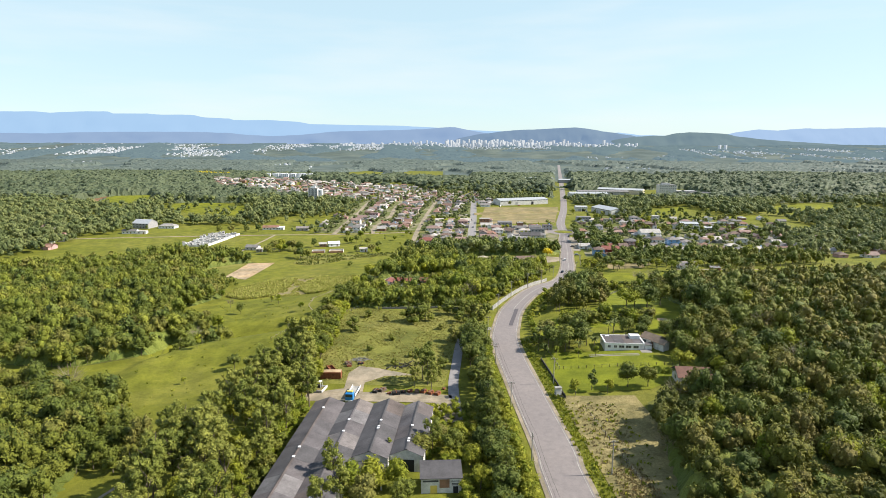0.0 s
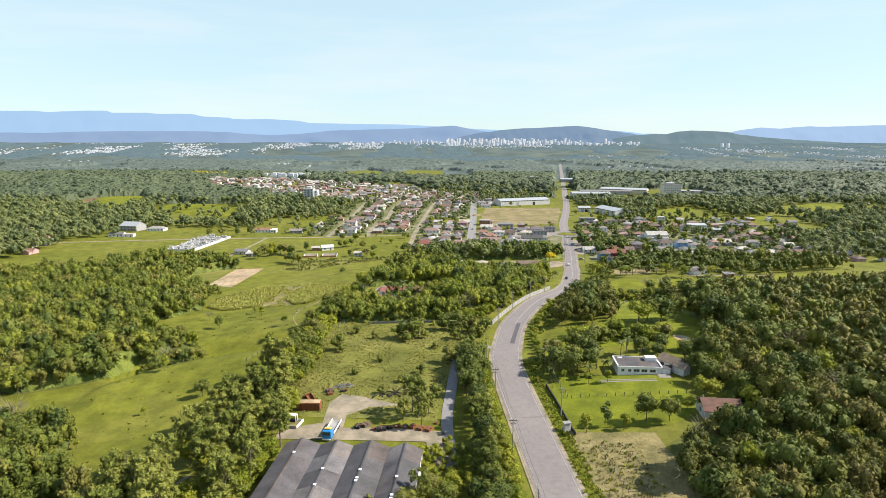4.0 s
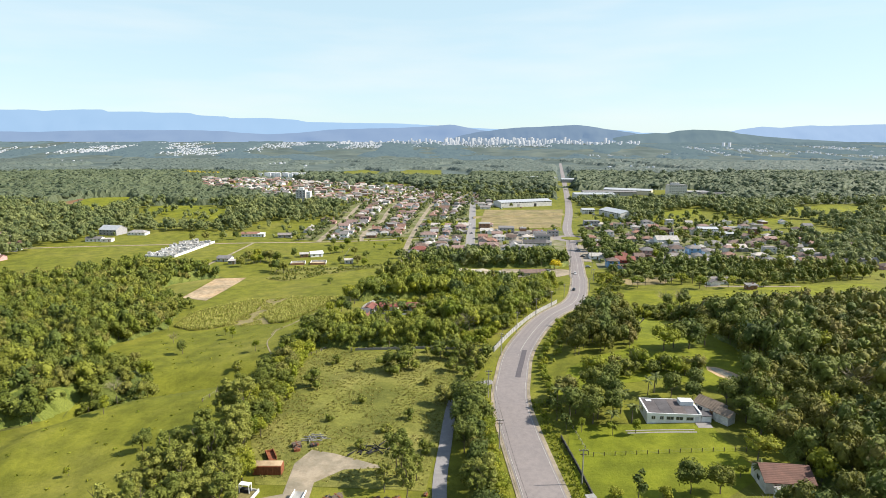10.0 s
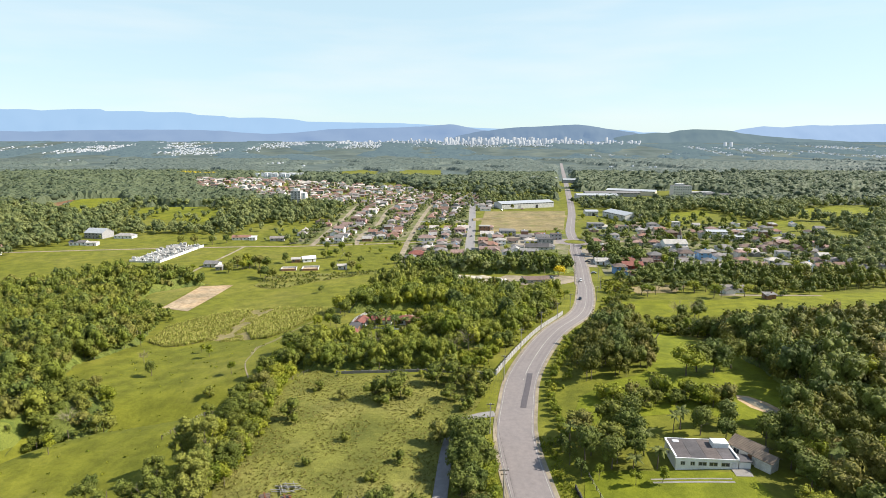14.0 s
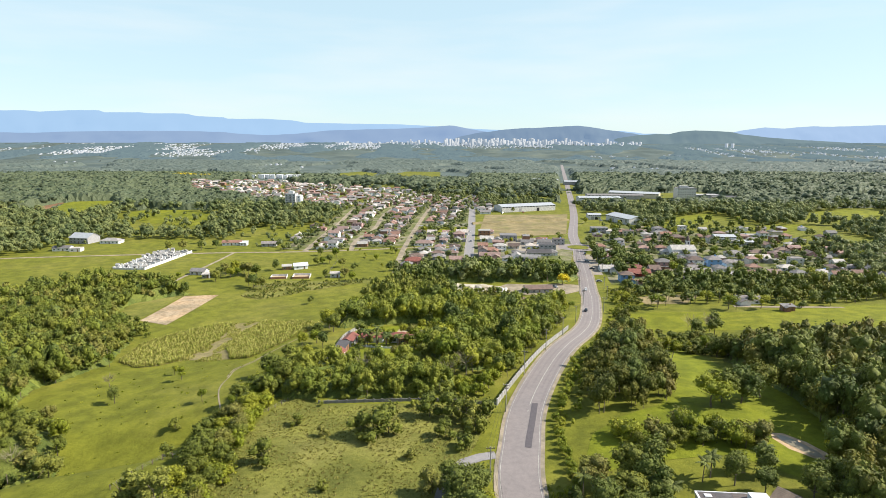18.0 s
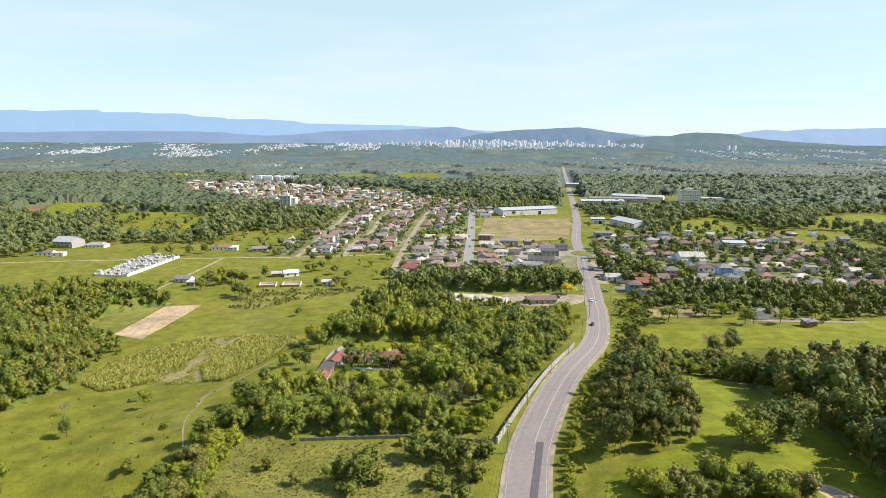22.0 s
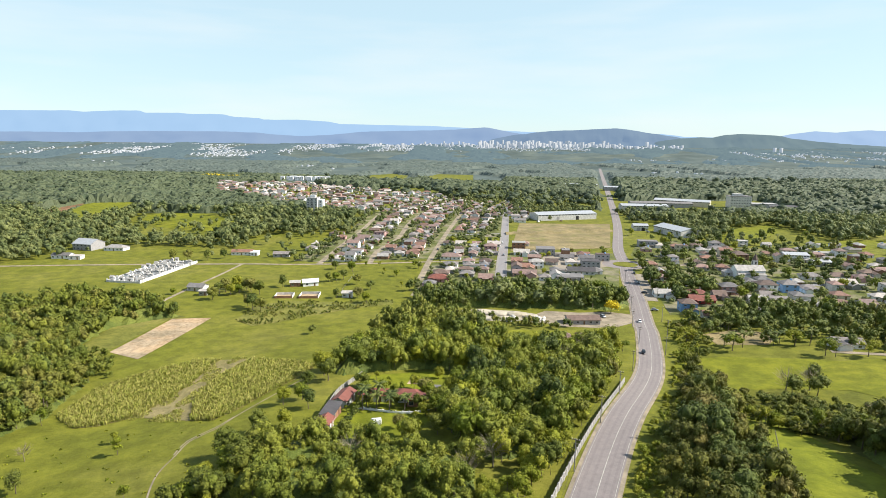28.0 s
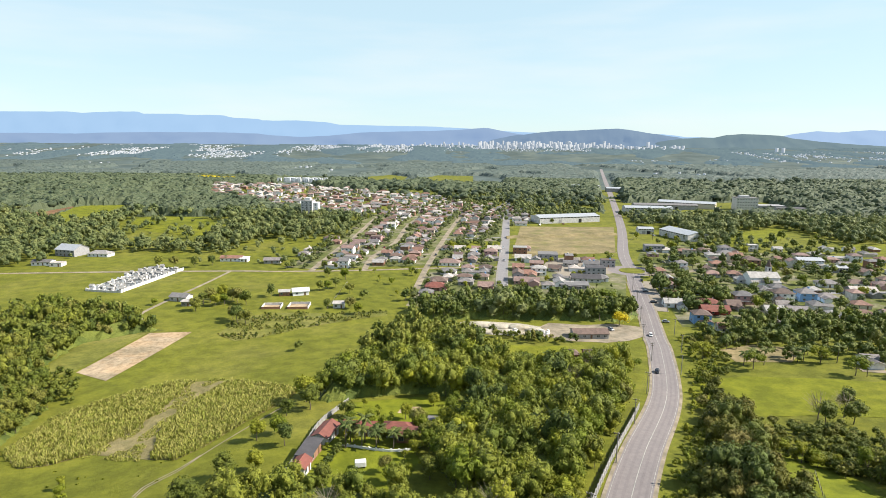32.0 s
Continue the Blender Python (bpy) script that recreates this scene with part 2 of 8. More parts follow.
W_CREAM = plain("cream render", (0.56, 0.50, 0.38), 0.8, vary=0.25)
W_PINK = plain("pink render", (0.50, 0.30, 0.28), 0.8, vary=0.25)
W_LILAC = plain("lilac render", (0.42, 0.20, 0.40), 0.8, vary=0.2)
W_BLUE = plain("sky blue render", (0.20, 0.36, 0.62), 0.8, vary=0.2)
W_GREY = plain("grey render", (0.34, 0.33, 0.33), 0.8, vary=0.25)
W_RED = plain("red render", (0.40, 0.07, 0.06), 0.8, vary=0.2)
W_YELLOW = plain("yellow paint", (0.62, 0.46, 0.10), 0.7, vary=0.2)
W_BRICK = plain("raw brick", (0.30, 0.16, 0.10), 0.9, vary=0.35)
WALLS = [M_WHITE, M_WHITE, M_WHITE, M_OFFWHITE, M_OFFWHITE, W_CREAM, W_PINK, W_GREY, W_BRICK]
WALLWORD = {M_WHITE: "white", M_OFFWHITE: "weathered white", W_CREAM: "cream", W_PINK: "pink", W_GREY: "grey", W_BRICK: "raw brick", W_BLUE: "sky-blue", W_LILAC: "lilac", W_RED: "red", M_CONC: "grey concrete"}
ROOFWORD = {T_CLAY: "clay tile", T_BROWN: "brown tile", T_GREY: "grey fibre-cement", T_RED: "red tile", T_PINK: "faded pink tile", T_PALE: "pale sheet", M_CEMENT: "dark grey fibre-cement", M_STEEL: "zinc sheet", M_CEMENT_PALE: "pale grey sheet"}


def leaf(name, dark, mid, light, scale=0.06, dry=None, through=0.24, even=0.0):
    """Foliage: each tree has a tone of its own, then patches, leaf clumps and fine speckle; some light comes through."""
    def build(nt, N, L, B):
        att = N.new("ShaderNodeAttribute")
        att.attribute_name = "tone"
        add = N.new("ShaderNodeMath")
        L.new(att.outputs["Fac"], add.inputs[0]), L.new(N.new("ShaderNodeObjectInfo").outputs["Random"], add.inputs[1])
        fr = N.new("ShaderNodeMath")
        fr.operation = "FRACT"
        L.new(add.outputs[0], fr.inputs[0])
        big = noise_node(N, L, scale, 3)
        st = N.new("ShaderNodeMapRange")
        st.inputs["From Min"].default_value, st.inputs["From Max"].default_value = 0.32, 0.68
        L.new(big.outputs["Fac"], st.inputs["Value"])
        fac = N.new("ShaderNodeMix")
        fac.inputs["Factor"].default_value = 0.25
        L.new(fr.outputs[0], fac.inputs[2]), L.new(st.outputs[0], fac.inputs[3])
        col = ramp(N, L, fac.outputs[0], [(0.15, dark), (0.42, mid), (0.66, light), (0.86, dry or light)])
        isl = N.new("ShaderNodeNewGeometry").outputs["Random Per Island"]
        ri = ramp(N, L, isl, [(0.0, (0.80 + 0.12 * even,) * 3), (1.0, (1.22 - 0.12 * even, 1.19 - 0.1 * even, 1.14 - 0.06 * even))])
        sp = noise_node(N, L, 3.2, 4, rough=0.8)
        rs = ramp(N, L, sp.outputs["Fac"], [(0.35, (0.58 + 0.3 * even,) * 3), (0.6, (1.12, 1.12, 1.06))])
        c = mix(N, L, "MULTIPLY", 1.0, mix(N, L, "MULTIPLY", 1.0, col.outputs[0], ri.outputs[0]), rs.outputs[0])
        L.new(c, B.inputs["Base Color"])
        B.inputs["Roughness"].default_value, B.inputs["Specular IOR Level"].default_value = 0.6, 0.2
        bump(N, L, B, sp.outputs["Fac"], 0.8, 0.4)
        tr = N.new("ShaderNodeBsdfTranslucent")
        L.new(c, tr.inputs["Color"])
        ms = N.new("ShaderNodeMixShader")
        ms.inputs[0].default_value = through
        L.new(B.outputs[0], ms.inputs[1]), L.new(tr.outputs[0], ms.inputs[2])
        L.new(ms.outputs[0], N["Material Output"].inputs["Surface"])
    return mat(name, build)


L_GREEN = leaf("full green leaves", (0.136, 0.172, 0.026), (0.186, 0.218, 0.031), (0.240, 0.260, 0.038), through=0.22)
L_WOOD = leaf("mixed woodland leaves", (0.098, 0.123, 0.018), (0.130, 0.152, 0.022), (0.170, 0.184, 0.028), dry=(0.190, 0.182, 0.044), through=0.10)
# Olive-brown woods; the base is darkened further for shade away from the sun.
L_OLIVE = leaf("shade-darkened olive brown leaves", (0.088, 0.100, 0.017), (0.124, 0.130, 0.020), (0.166, 0.162, 0.026), dry=(0.192, 0.168, 0.046), through=0.08)
L_DARK = leaf("dark leaves and shaded understorey", (0.072, 0.100, 0.020), (0.100, 0.131, 0.024), (0.138, 0.163, 0.030), through=0.08)
L_BRIGHT = leaf("fresh green leaves", (0.150, 0.192, 0.018), (0.215, 0.250, 0.022), (0.280, 0.294, 0.030), through=0.25)
L_EUC = leaf("olive eucalyptus leaves", (0.158, 0.188, 0.036), (0.212, 0.238, 0.046), (0.266, 0.280, 0.060), through=0.25)
# L_TOWNSIDE and L_MIDFAR: bluer bases and low contrast put haze into the colour.
L_TOWNSIDE = leaf("haze-tinted green valley foliage", (0.098, 0.126, 0.048), (0.136, 0.166, 0.060), (0.184, 0.206, 0.076), 0.02, even=0.45)
L_MIDFAR = leaf("haze-dulled green distant foliage", (0.057, 0.079, 0.043), (0.072, 0.094, 0.052), (0.096, 0.117, 0.064), 0.012, even=0.75)
L_SCRUB = leaf("olive weeds", (0.215, 0.212, 0.045), (0.275, 0.262, 0.062), (0.325, 0.296, 0.100), 0.15)
# L_FAR: blue-grey base with distance haze mixed into the leaf colour.
L_FAR = leaf("haze-greyed green far foliage", (0.070, 0.096, 0.086), (0.082, 0.108, 0.098), (0.100, 0.124, 0.110), 0.008, even=0.8)
L_BARE = leaf("bare twigs", (0.24, 0.20, 0.14), (0.30, 0.26, 0.19), (0.34, 0.30, 0.22))
L_YELLOW = leaf("yellow blossom", (0.36, 0.30, 0.01), (0.50, 0.41, 0.01), (0.60, 0.48, 0.02), 0.5)
L_CANE = leaf("sugar cane leaves", (0.25, 0.28, 0.05), (0.33, 0.34, 0.07), (0.40, 0.38, 0.11), 0.15)
L_PALM = leaf("palm fronds", (0.080, 0.110, 0.028), (0.115, 0.145, 0.036), (0.150, 0.172, 0.044))
M_BARK = plain("grey bark", (0.17, 0.135, 0.10), 0.95, vary=0.5, scale=2)


# ---- terrain ----
def smooth(a, b, v):
    u = np.clip((v - a) / (b - a), 0, 1)
    return u * u * (3 - 2 * u)


def hill(x, y, cx, cy, sx, sy):
    return np.exp(-(((x - cx) / sx) ** 2) - ((y - cy) / sy) ** 2)


def land(x, y):
    """Height of the land: a low rise under the near road, a shallow valley with the town, a plain beyond raised to fit
    the camera's view.
    """
    z = -19.375 * smooth(231.25, 500, y)
    z = z + 3.125 * smooth(31.25, 87.5, x) * (1 - smooth(237.5, 375, y))
    z = z - 6.25 * smooth(-25, -93.75, x) * (1 - smooth(325, 487.5, y)) * smooth(75, 200, y)
    z = z - 6.25 * hill(x, y, 125, 350, 56.25, 68.75)
    z = z + 27.5 * smooth(1125, 6000, y) + 62 * smooth(2300, 3900, y)
    z = z + 17.5 * hill(x, y, -775, 1225, 412.5, 325) + 10 * hill(x, y, 775, 1250, 375, 375) + 5 * hill(x, y, -150, 850, 150, 150)
    crest = y - np.interp(x, [-110, -97, -90, -80, -45], [205, 212, 221, 226, 229])      # a fold in the pasture with a gully behind
    fold = 3.4 * np.exp(-(crest / np.where(crest < 0, 24, 6.5)) ** 2) - 6.0 * np.exp(-((crest - 17) / 11) ** 2)
    return z + fold * smooth(-108, -97, x) * (1 - smooth(-50, -38, x))


def zat(x, y):
    return float(land(np.float64(x), np.float64(y)))


# ---- builders ----
def part(name, bm, material, parent=None, label="", smooth_shade=False):
    """Links a bmesh as one mesh object, under a thing or a part if one is given."""
    me = bpy.data.meshes.new(name)
    bm.to_mesh(me)
    bm.free()
    return link(name, me, material, parent, label, smooth_shade)


def link(name, me, material=None, parent=None, label="", smooth_shade=False):
    if material is not None and not me.materials:
        me.materials.append(material)
    if smooth_shade:
        me.shade_smooth()
    ob = new(name, me)
    if parent is not None:
        ob.parent = parent
    if label:
        ob["label"] = label
    return ob


def array_mesh(name, verts, faces):
    """A mesh from numpy arrays: verts (n, 3) and faces (m, k), all with k corners."""
    me = bpy.data.meshes.new(name)
    verts, faces = np.asarray(verts, np.float32), np.asarray(faces, np.int32)
    m, k = faces.shape
    me.vertices.add(len(verts))
    me.vertices.foreach_set("co", verts.ravel())
    me.loops.add(m * k)
    me.loops.foreach_set("vertex_index", faces.ravel())
    me.polygons.add(m)
    me.polygons.foreach_set("loop_start", np.arange(0, m * k, k, dtype=np.int32))
    me.update(calc_edges=True)
    return me


def thing(name, x, y, rz=0.0, z=None, label="", category="", group="", kind="", sink=0.0):
    ob = new(name)
    ob.empty_display_size = 0.3
    ob.matrix_world = pose(x, y, (zat(x, y) if z is None else z) - sink, 0, 0, rz)
    return tagged(ob, label, category, group, kind)


def box(bm, x0, x1, y0, y1, z0, z1, bevel=0.0):
    vs = [bm.verts.new((x, y, z)) for z in (z0, z1) for x, y in ((x0, y0), (x1, y0), (x1, y1), (x0, y1))]
    for f in ((3, 2, 1, 0), (4, 5, 6, 7), (0, 1, 5, 4), (1, 2, 6, 5), (2, 3, 7, 6), (3, 0, 4, 7)):
        bm.faces.new([vs[i] for i in f])
    if bevel:
        edges = list({e for v in vs for e in v.link_edges})
        bmesh.ops.bevel(bm, geom=edges, offset=bevel, segments=1, affect="EDGES")
    return bm


def bx(*dims, bevel=0.0):
    return box(bmesh.new(), *dims, bevel=bevel)


def tube(bm, a, b, ra, rb, n=8, cap=True):
    a, b = Vector(a), Vector(b)
    q = (b - a).to_track_quat("Z", "Y")
    rings = []
    for p, r in ((a, ra), (b, rb)):
        rings.append([bm.verts.new(p + q @ Vector((r * math.cos(2 * math.pi * i / n), r * math.sin(2 * math.pi * i / n), 0))) for i in range(n)])
    for i in range(n):
        bm.faces.new((rings[0][i], rings[0][(i + 1) % n], rings[1][(i + 1) % n], rings[1][i]))
    if cap:
        bm.faces.new(rings[0][::-1]), bm.faces.new(rings[1])
    return bm


def slab(bm, quad, thick):
    """A roof plane: four corners, given thickness downwards."""
    top = [bm.verts.new(p) for p in quad]
    low = [bm.verts.new((p[0], p[1], p[2] - thick)) for p in quad]
    bm.faces.new(top), bm.faces.new(low[::-1])
    n = len(quad)
    for i in range(n):
        bm.faces.new((top[(i + 1) % n], top[i], low[i], low[(i + 1) % n]))
    return bm


def roof_mesh(kind, w, d, h, rise, eave=0.5, thick=0.16):
    """A solid roof with its eaves over a body w by d whose walls end at h. The ridge runs along x."""
    bm = bmesh.new()
    W, D = w / 2 + eave, d / 2 + eave
    e = h - rise * eave / (d / 2)
    if kind == "flat":
        return box(bm, -w / 2 - 0.1, w / 2 + 0.1, -d / 2 - 0.1, d / 2 + 0.1, h, h + 0.22)
    if kind == "shed":
        return slab(bm, [(-W, -D, h), (W, -D, h), (W, D, h + rise), (-W, D, h + rise)], thick)
    in_x = 0 if kind == "gable" else min(D, W - 0.6)
    a, b = (-W + in_x, 0, h + rise), (W - in_x, 0, h + rise)
    c = [(-W, -D, e), (W, -D, e), (W, D, e), (-W, D, e)]
    faces = [[c[0], c[1], b, a], [c[2], c[3], a, b]]
    if kind == "hip":
        faces += [[c[1], c[2], b], [c[3], c[0], a]]
    for f in faces:
        slab(bm, f, thick)
    return bm


def gable_walls(w, d, h, rise, kind):
    bm = bmesh.new()
    box(bm, -w / 2, w / 2, -d / 2, d / 2, -1.5, h)
    if kind == "gable":
        for x in (-w / 2, w / 2):
            t = 0.15 if x < 0 else -0.15
            vs = [bm.verts.new(p) for p in ((x, -d / 2, h), (x, d / 2, h), (x, 0, h + rise - 0.2), (x + t, -d / 2, h), (x + t, d / 2, h), (x + t, 0, h + rise - 0.2))]
            for f in ((0, 1, 2), (5, 4, 3), (1, 0, 3, 4), (2, 1, 4, 5), (0, 2, 5, 3)):
                bm.faces.new([vs[i] for i in f])
    return bm


PANES = {}


def window(parent, x, y, z, rz, w=1.3, h=1.1, simple=False):
    """A framed window with its pane, standing 3 cm proud of the wall."""
    key = (round(w, 2), round(h, 2))
    if key not in PANES:
        fr = bmesh.new()
        t = 0.09
        for q in ((-w / 2 - t, w / 2 + t, -h / 2 - t, -h / 2), (-w / 2 - t, w / 2 + t, h / 2, h / 2 + t), (-w / 2 - t, -w / 2, -h / 2, h / 2), (w / 2, w / 2 + t, -h / 2, h / 2), (-0.03, 0.03, -h / 2, h / 2)):
            box(fr, q[0], q[1], -0.05, 0.06, q[2], q[3])
        fm = bpy.data.meshes.new("window")
        fr.to_mesh(fm), fr.free()
        fm.materials.append(M_FRAME)
        pb = bx(-w / 2, w / 2, -0.02, 0.04, -h / 2, h / 2)
        pm = bpy.data.meshes.new("pane")
        pb.to_mesh(pm), pb.free()
        pm.materials.append(M_GLASS)
        PANES[key] = fm, pm
    fm, pm = PANES[key]
    f = link("window", pm if simple else fm, None, parent)
    f.matrix_basis = pose(x, y, z, 0, 0, rz)
    if simple:
        return f
    link("pane", pm, None, f)
    return f


FARTOWN = {}


def far_house(x, y, rz, w, d, storeys, roof, wall, tile):
    """A house too far off to be told apart: it joins the others of its colour."""
    h = 2.75 * storeys + 0.2
    m = pose(x, y, zat(x, y), 0, 0, rz)
    kind = roof if roof in ("hip", "gable") else "flat"
    for material, bm in ((wall, gable_walls(w, d, h, 0.24 * d, kind)), (tile, roof_mesh(kind, w, d, h, 0.24 * d))):
        me = bpy.data.meshes.new("tmp")
        bm.to_mesh(me)
        bm.free()
        me.transform(m)
        FARTOWN.setdefault(material, bmesh.new()).from_mesh(me)
        bpy.data.meshes.remove(me)
    panes = FARTOWN.setdefault(M_GLASS, bmesh.new())
    n = len(panes.verts)
    for i in (-1, 1):
        for s in range(storeys):
            box(panes, i * w * 0.25 - 0.7, i * w * 0.25 + 0.7, -d / 2 - 0.05, -d / 2 + 0.05, 1.0 + 2.75 * s, 2.1 + 2.75 * s)
    panes.verts.ensure_lookup_table()
    for v in panes.verts[n:]:
        v.co = m @ v.co


def house(x, y, rz=-6.0, w=10, d=8, storeys=1, roof="hip", wall=M_WHITE, tile=T_CLAY, rise=None, name="house", label="", group="houses of the town", extra=True, cat="house", wins=True):
    if y > 790 and cat == "house":
        return far_house(x, y, rz, w, d, storeys, roof, wall, tile)
    h = 2.75 * storeys + 0.2
    rise = rise if rise is not None else {"hip": 0.23, "gable": 0.25, "flat": 0, "shed": 0.1}[roof] * d
    lab = label or f"{WALLWORD.get(wall, 'pale')} {'two-storey' if storeys > 1 else 'single-storey'} house with a {ROOFWORD.get(tile, 'tile')} {roof} roof"
    t = thing(name, x, y, rz, label=lab, category=cat, group=group)
    part("wall", gable_walls(w, d, h, rise, roof), wall, t)
    part("roof", roof_mesh(roof, w, d, h, rise), tile, t)
    if wins:
        n = max(2, int(w / 3.4))
        for s in range(storeys):
            zc = 1.5 + 2.75 * s
            for i in range(n):
                wx = (i + 0.5) / n * w - w / 2
                if s == 0 and i == n // 2:
                    dr = part("door", bx(-0.48, 0.48, -0.06, 0.05, 0, 2.1), M_DOOR, t)
                    dr.matrix_basis = pose(wx, -d / 2, 0.05)
                else:
                    window(t, wx, -d / 2, zc, 0, simple=y > 545)
            if y < 600:
                window(t, -w / 2, 0, zc, -90)
    if extra and random.random() < 0.45:      # a wing at right angles
        ww, wd, sx = w * 0.42, d * 0.62, random.choice((-1, 1))
        g = part("wing", gable_walls(wd, ww, 2.75, ww * 0.24, "gable"), wall, t, "side wing")
        g.matrix_basis = pose(sx * (w / 2 - ww / 2 - 0.3), -d / 2 - wd / 2 + 0.3, 0, 0, 0, 90)
        part("wing_roof", roof_mesh("gable", wd, ww, 2.75, ww * 0.24, 0.4), tile, g)
    if extra:
        r = random.random()
        if r < 0.35:      # veranda or carport
            v = part("veranda", bx(-w * 0.25, w * 0.25, -d / 2 - 2.6, -d / 2 - 0.05, 2.45, 2.6), tile, t, "low roof of the veranda")
            for sx in (-1, 1):
                part("post", bx(sx * w * 0.22 - 0.1, sx * w * 0.22 + 0.1, -d / 2 - 2.45, -d / 2 - 2.25, -0.8, 2.45), wall, v)
        elif r < 0.5:
            part("water_tank", tube(bmesh.new(), (w * 0.2, d * 0.1, h + rise * 0.4), (w * 0.2, d * 0.1, h + rise * 0.6 + 1.2), 0.7, 0.62, 10), W_BLUE if r < 0.42 else M_OFFWHITE, t, "round water tank on the roof")
        elif r < 0.62:
            part("chimney", bx(w * 0.2, w * 0.2 + 0.5, d * 0.1, d * 0.1 + 0.5, h, h + rise + 0.5), wall, t)
    return t


# ---- ground, fields, roads ----
def lines(lo, hi, fine_lo, fine_hi, step, grow):
    v = list(np.arange(fine_lo, fine_hi + 0.1, step))
    s = step
    while v[-1] < hi:
        s *= grow
        v.append(v[-1] + s)
    s = step
    while v[0] > lo:
        s *= grow
        v.insert(0, v[0] - s)
    return np.array(v)


gx, gy = lines(-6500, 6500, -300, 340, 4, 1.12), lines(-1500, 5200, 60, 720, 4, 1.09)
GX, GY = np.meshgrid(gx, gy)
verts = np.stack([GX, GY, land(GX, GY)], -1).reshape(-1, 3)
nx, ny = len(gx), len(gy)
i0 = (np.arange(ny - 1)[:, None] * nx + np.arange(nx - 1)[None]).ravel()
ground = link("ground", array_mesh("ground", verts, np.stack([i0, i0 + 1, i0 + nx + 1, i0 + nx], -1)), None, smooth_shade=True)
ground.data.materials.append(M_GRASS)
ground.data.materials.append(M_FARPLAIN_HAZED)
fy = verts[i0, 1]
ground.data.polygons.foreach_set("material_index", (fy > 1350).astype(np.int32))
tagged(ground, "rolling green pasture reaching to the horizon", "ground", kind="structure")


def patch(name, poly, material, label, dz=0.10, step=8.0, category="field"):
    """A field that follows the land: an outline cut along a grid."""
    bm = bmesh.new()
    bm.faces.new([bm.verts.new((px, py, 0)) for px, py in poly])
    xs, ys = [p[0] for p in poly], [p[1] for p in poly]
    for axis, lo, hi in ((0, min(xs), max(xs)), (1, min(ys), max(ys))):
        v = lo + step
        while v < hi:
            co, no = [0, 0, 0], [0, 0, 0]
            co[axis], no[axis] = v, 1
            bmesh.ops.bisect_plane(bm, geom=bm.verts[:] + bm.edges[:] + bm.faces[:], plane_co=co, plane_no=no)
            v += step
    for v in bm.verts:
        v.co.z = zat(v.co.x, v.co.y) + dz
    bmesh.ops.recalc_face_normals(bm, faces=bm.faces[:])
    if bm.faces[:] and sum(f.normal.z for f in bm.faces) < 0:
        bmesh.ops.reverse_faces(bm, faces=bm.faces[:])
    return tagged(part(name, bm, material), label, category, kind="structure")


def curve_points(pts, step=4.0):
    """A smooth line through the given points, at even steps."""
    p = [np.array(q, float) for q in pts]
    p = [2 * p[0] - p[1]] + p + [2 * p[-1] - p[-2]]
    out = []
    for i in range(1, len(p) - 2):
        a, b, c, d = p[i - 1:i + 3]
        n = max(1, int(np.linalg.norm(c - b) / step))
        for k in range(n):
            t = k / n
            out.append(0.5 * (2 * b + (c - a) * t + (2 * a - 5 * b + 4 * c - d) * t * t + (3 * b - a - 3 * c + d) * t ** 3))
    out.append(p[-2])
    return np.array(out)


def strip(name, pts, lo, hi, material, dz=0.14, step=4.0, skirt=0.3, parent=None, label="", category="road", kind="structure", gaps=None):
    """A ribbon along a line, between two offsets to its right, with sides going down into the ground."""
    c = curve_points(pts, step)
    t = np.gradient(c, axis=0)
    t /= np.linalg.norm(t, axis=1)[:, None]
    nrm = np.stack([t[:, 1], -t[:, 0]], -1)
    a, b = c + nrm * lo, c + nrm * hi
    cols = []
    for e, s in ((a, skirt), (a, 0), (b, 0), (b, skirt)):
        cols.append(np.column_stack([e, land(e[:, 0], e[:, 1]) + dz - s]))
    n = len(c)
    V = np.concatenate(cols)
    F = []
    for k in range(3 if skirt else 0):
        F += [(k * n + i, (k + 1) * n + i, (k + 1) * n + i + 1, k * n + i + 1) for i in range(n - 1)]
    if not skirt:
        F = [(n + i, 2 * n + i, 2 * n + i + 1, n + i + 1) for i in range(n - 1)]
    if gaps:
        F = [f for j, f in enumerate(F) if gaps((j % (n - 1)) * step)]
    me = array_mesh(name, V, np.array(F))
    me.shade_flat()
    ob = link(name, me, material, parent, smooth_shade=False)
    if parent is None:
        tagged(ob, label, category, kind=kind)
    return ob


MAIN = [(40, -300), (36, 0), (33.6, 114), (34.2, 133), (33.5, 165), (33.2, 210), (37.4, 235), (43.3, 257), (56.6, 290), (70.3, 320.5), (96.9, 376), (113.4, 427.7), (118.7, 450.4), (131.3, 501.5), (146, 571), (155, 608), (168.6, 677), (216.5, 854.5), (299.4, 1205), (563, 2333)]
road = strip("road", MAIN, -4.9, 4.9, M_ASPHALT, 0.16, label="two-lane asphalt road, sun-bleached, curving down to the town")
strip("road_shoulder", MAIN[:15], -5.9, -4.9, M_DIRT, 0.13, label="sandy strip along the asphalt", category="road shoulder")
strip("road_shoulder", MAIN[:15], 4.9, 5.9, M_DIRT, 0.13, label="sandy strip along the asphalt", category="road shoulder")
for lo, hi in ((-3.6, -2.9), (-1.7, -1.0), (1.6, 2.2), (3.2, 3.8)):
    strip("wheel_track", MAIN[1:16], lo, hi, M_WHEEL, 0.18, 4, 0, road)
strip("centre_line", MAIN[1:], 0.40, 0.60, M_LINE, 0.20, 4, 0, road)
strip("edge_line", MAIN[1:17], -4.48, -4.36, M_LINE, 0.20, 4, 0, road)
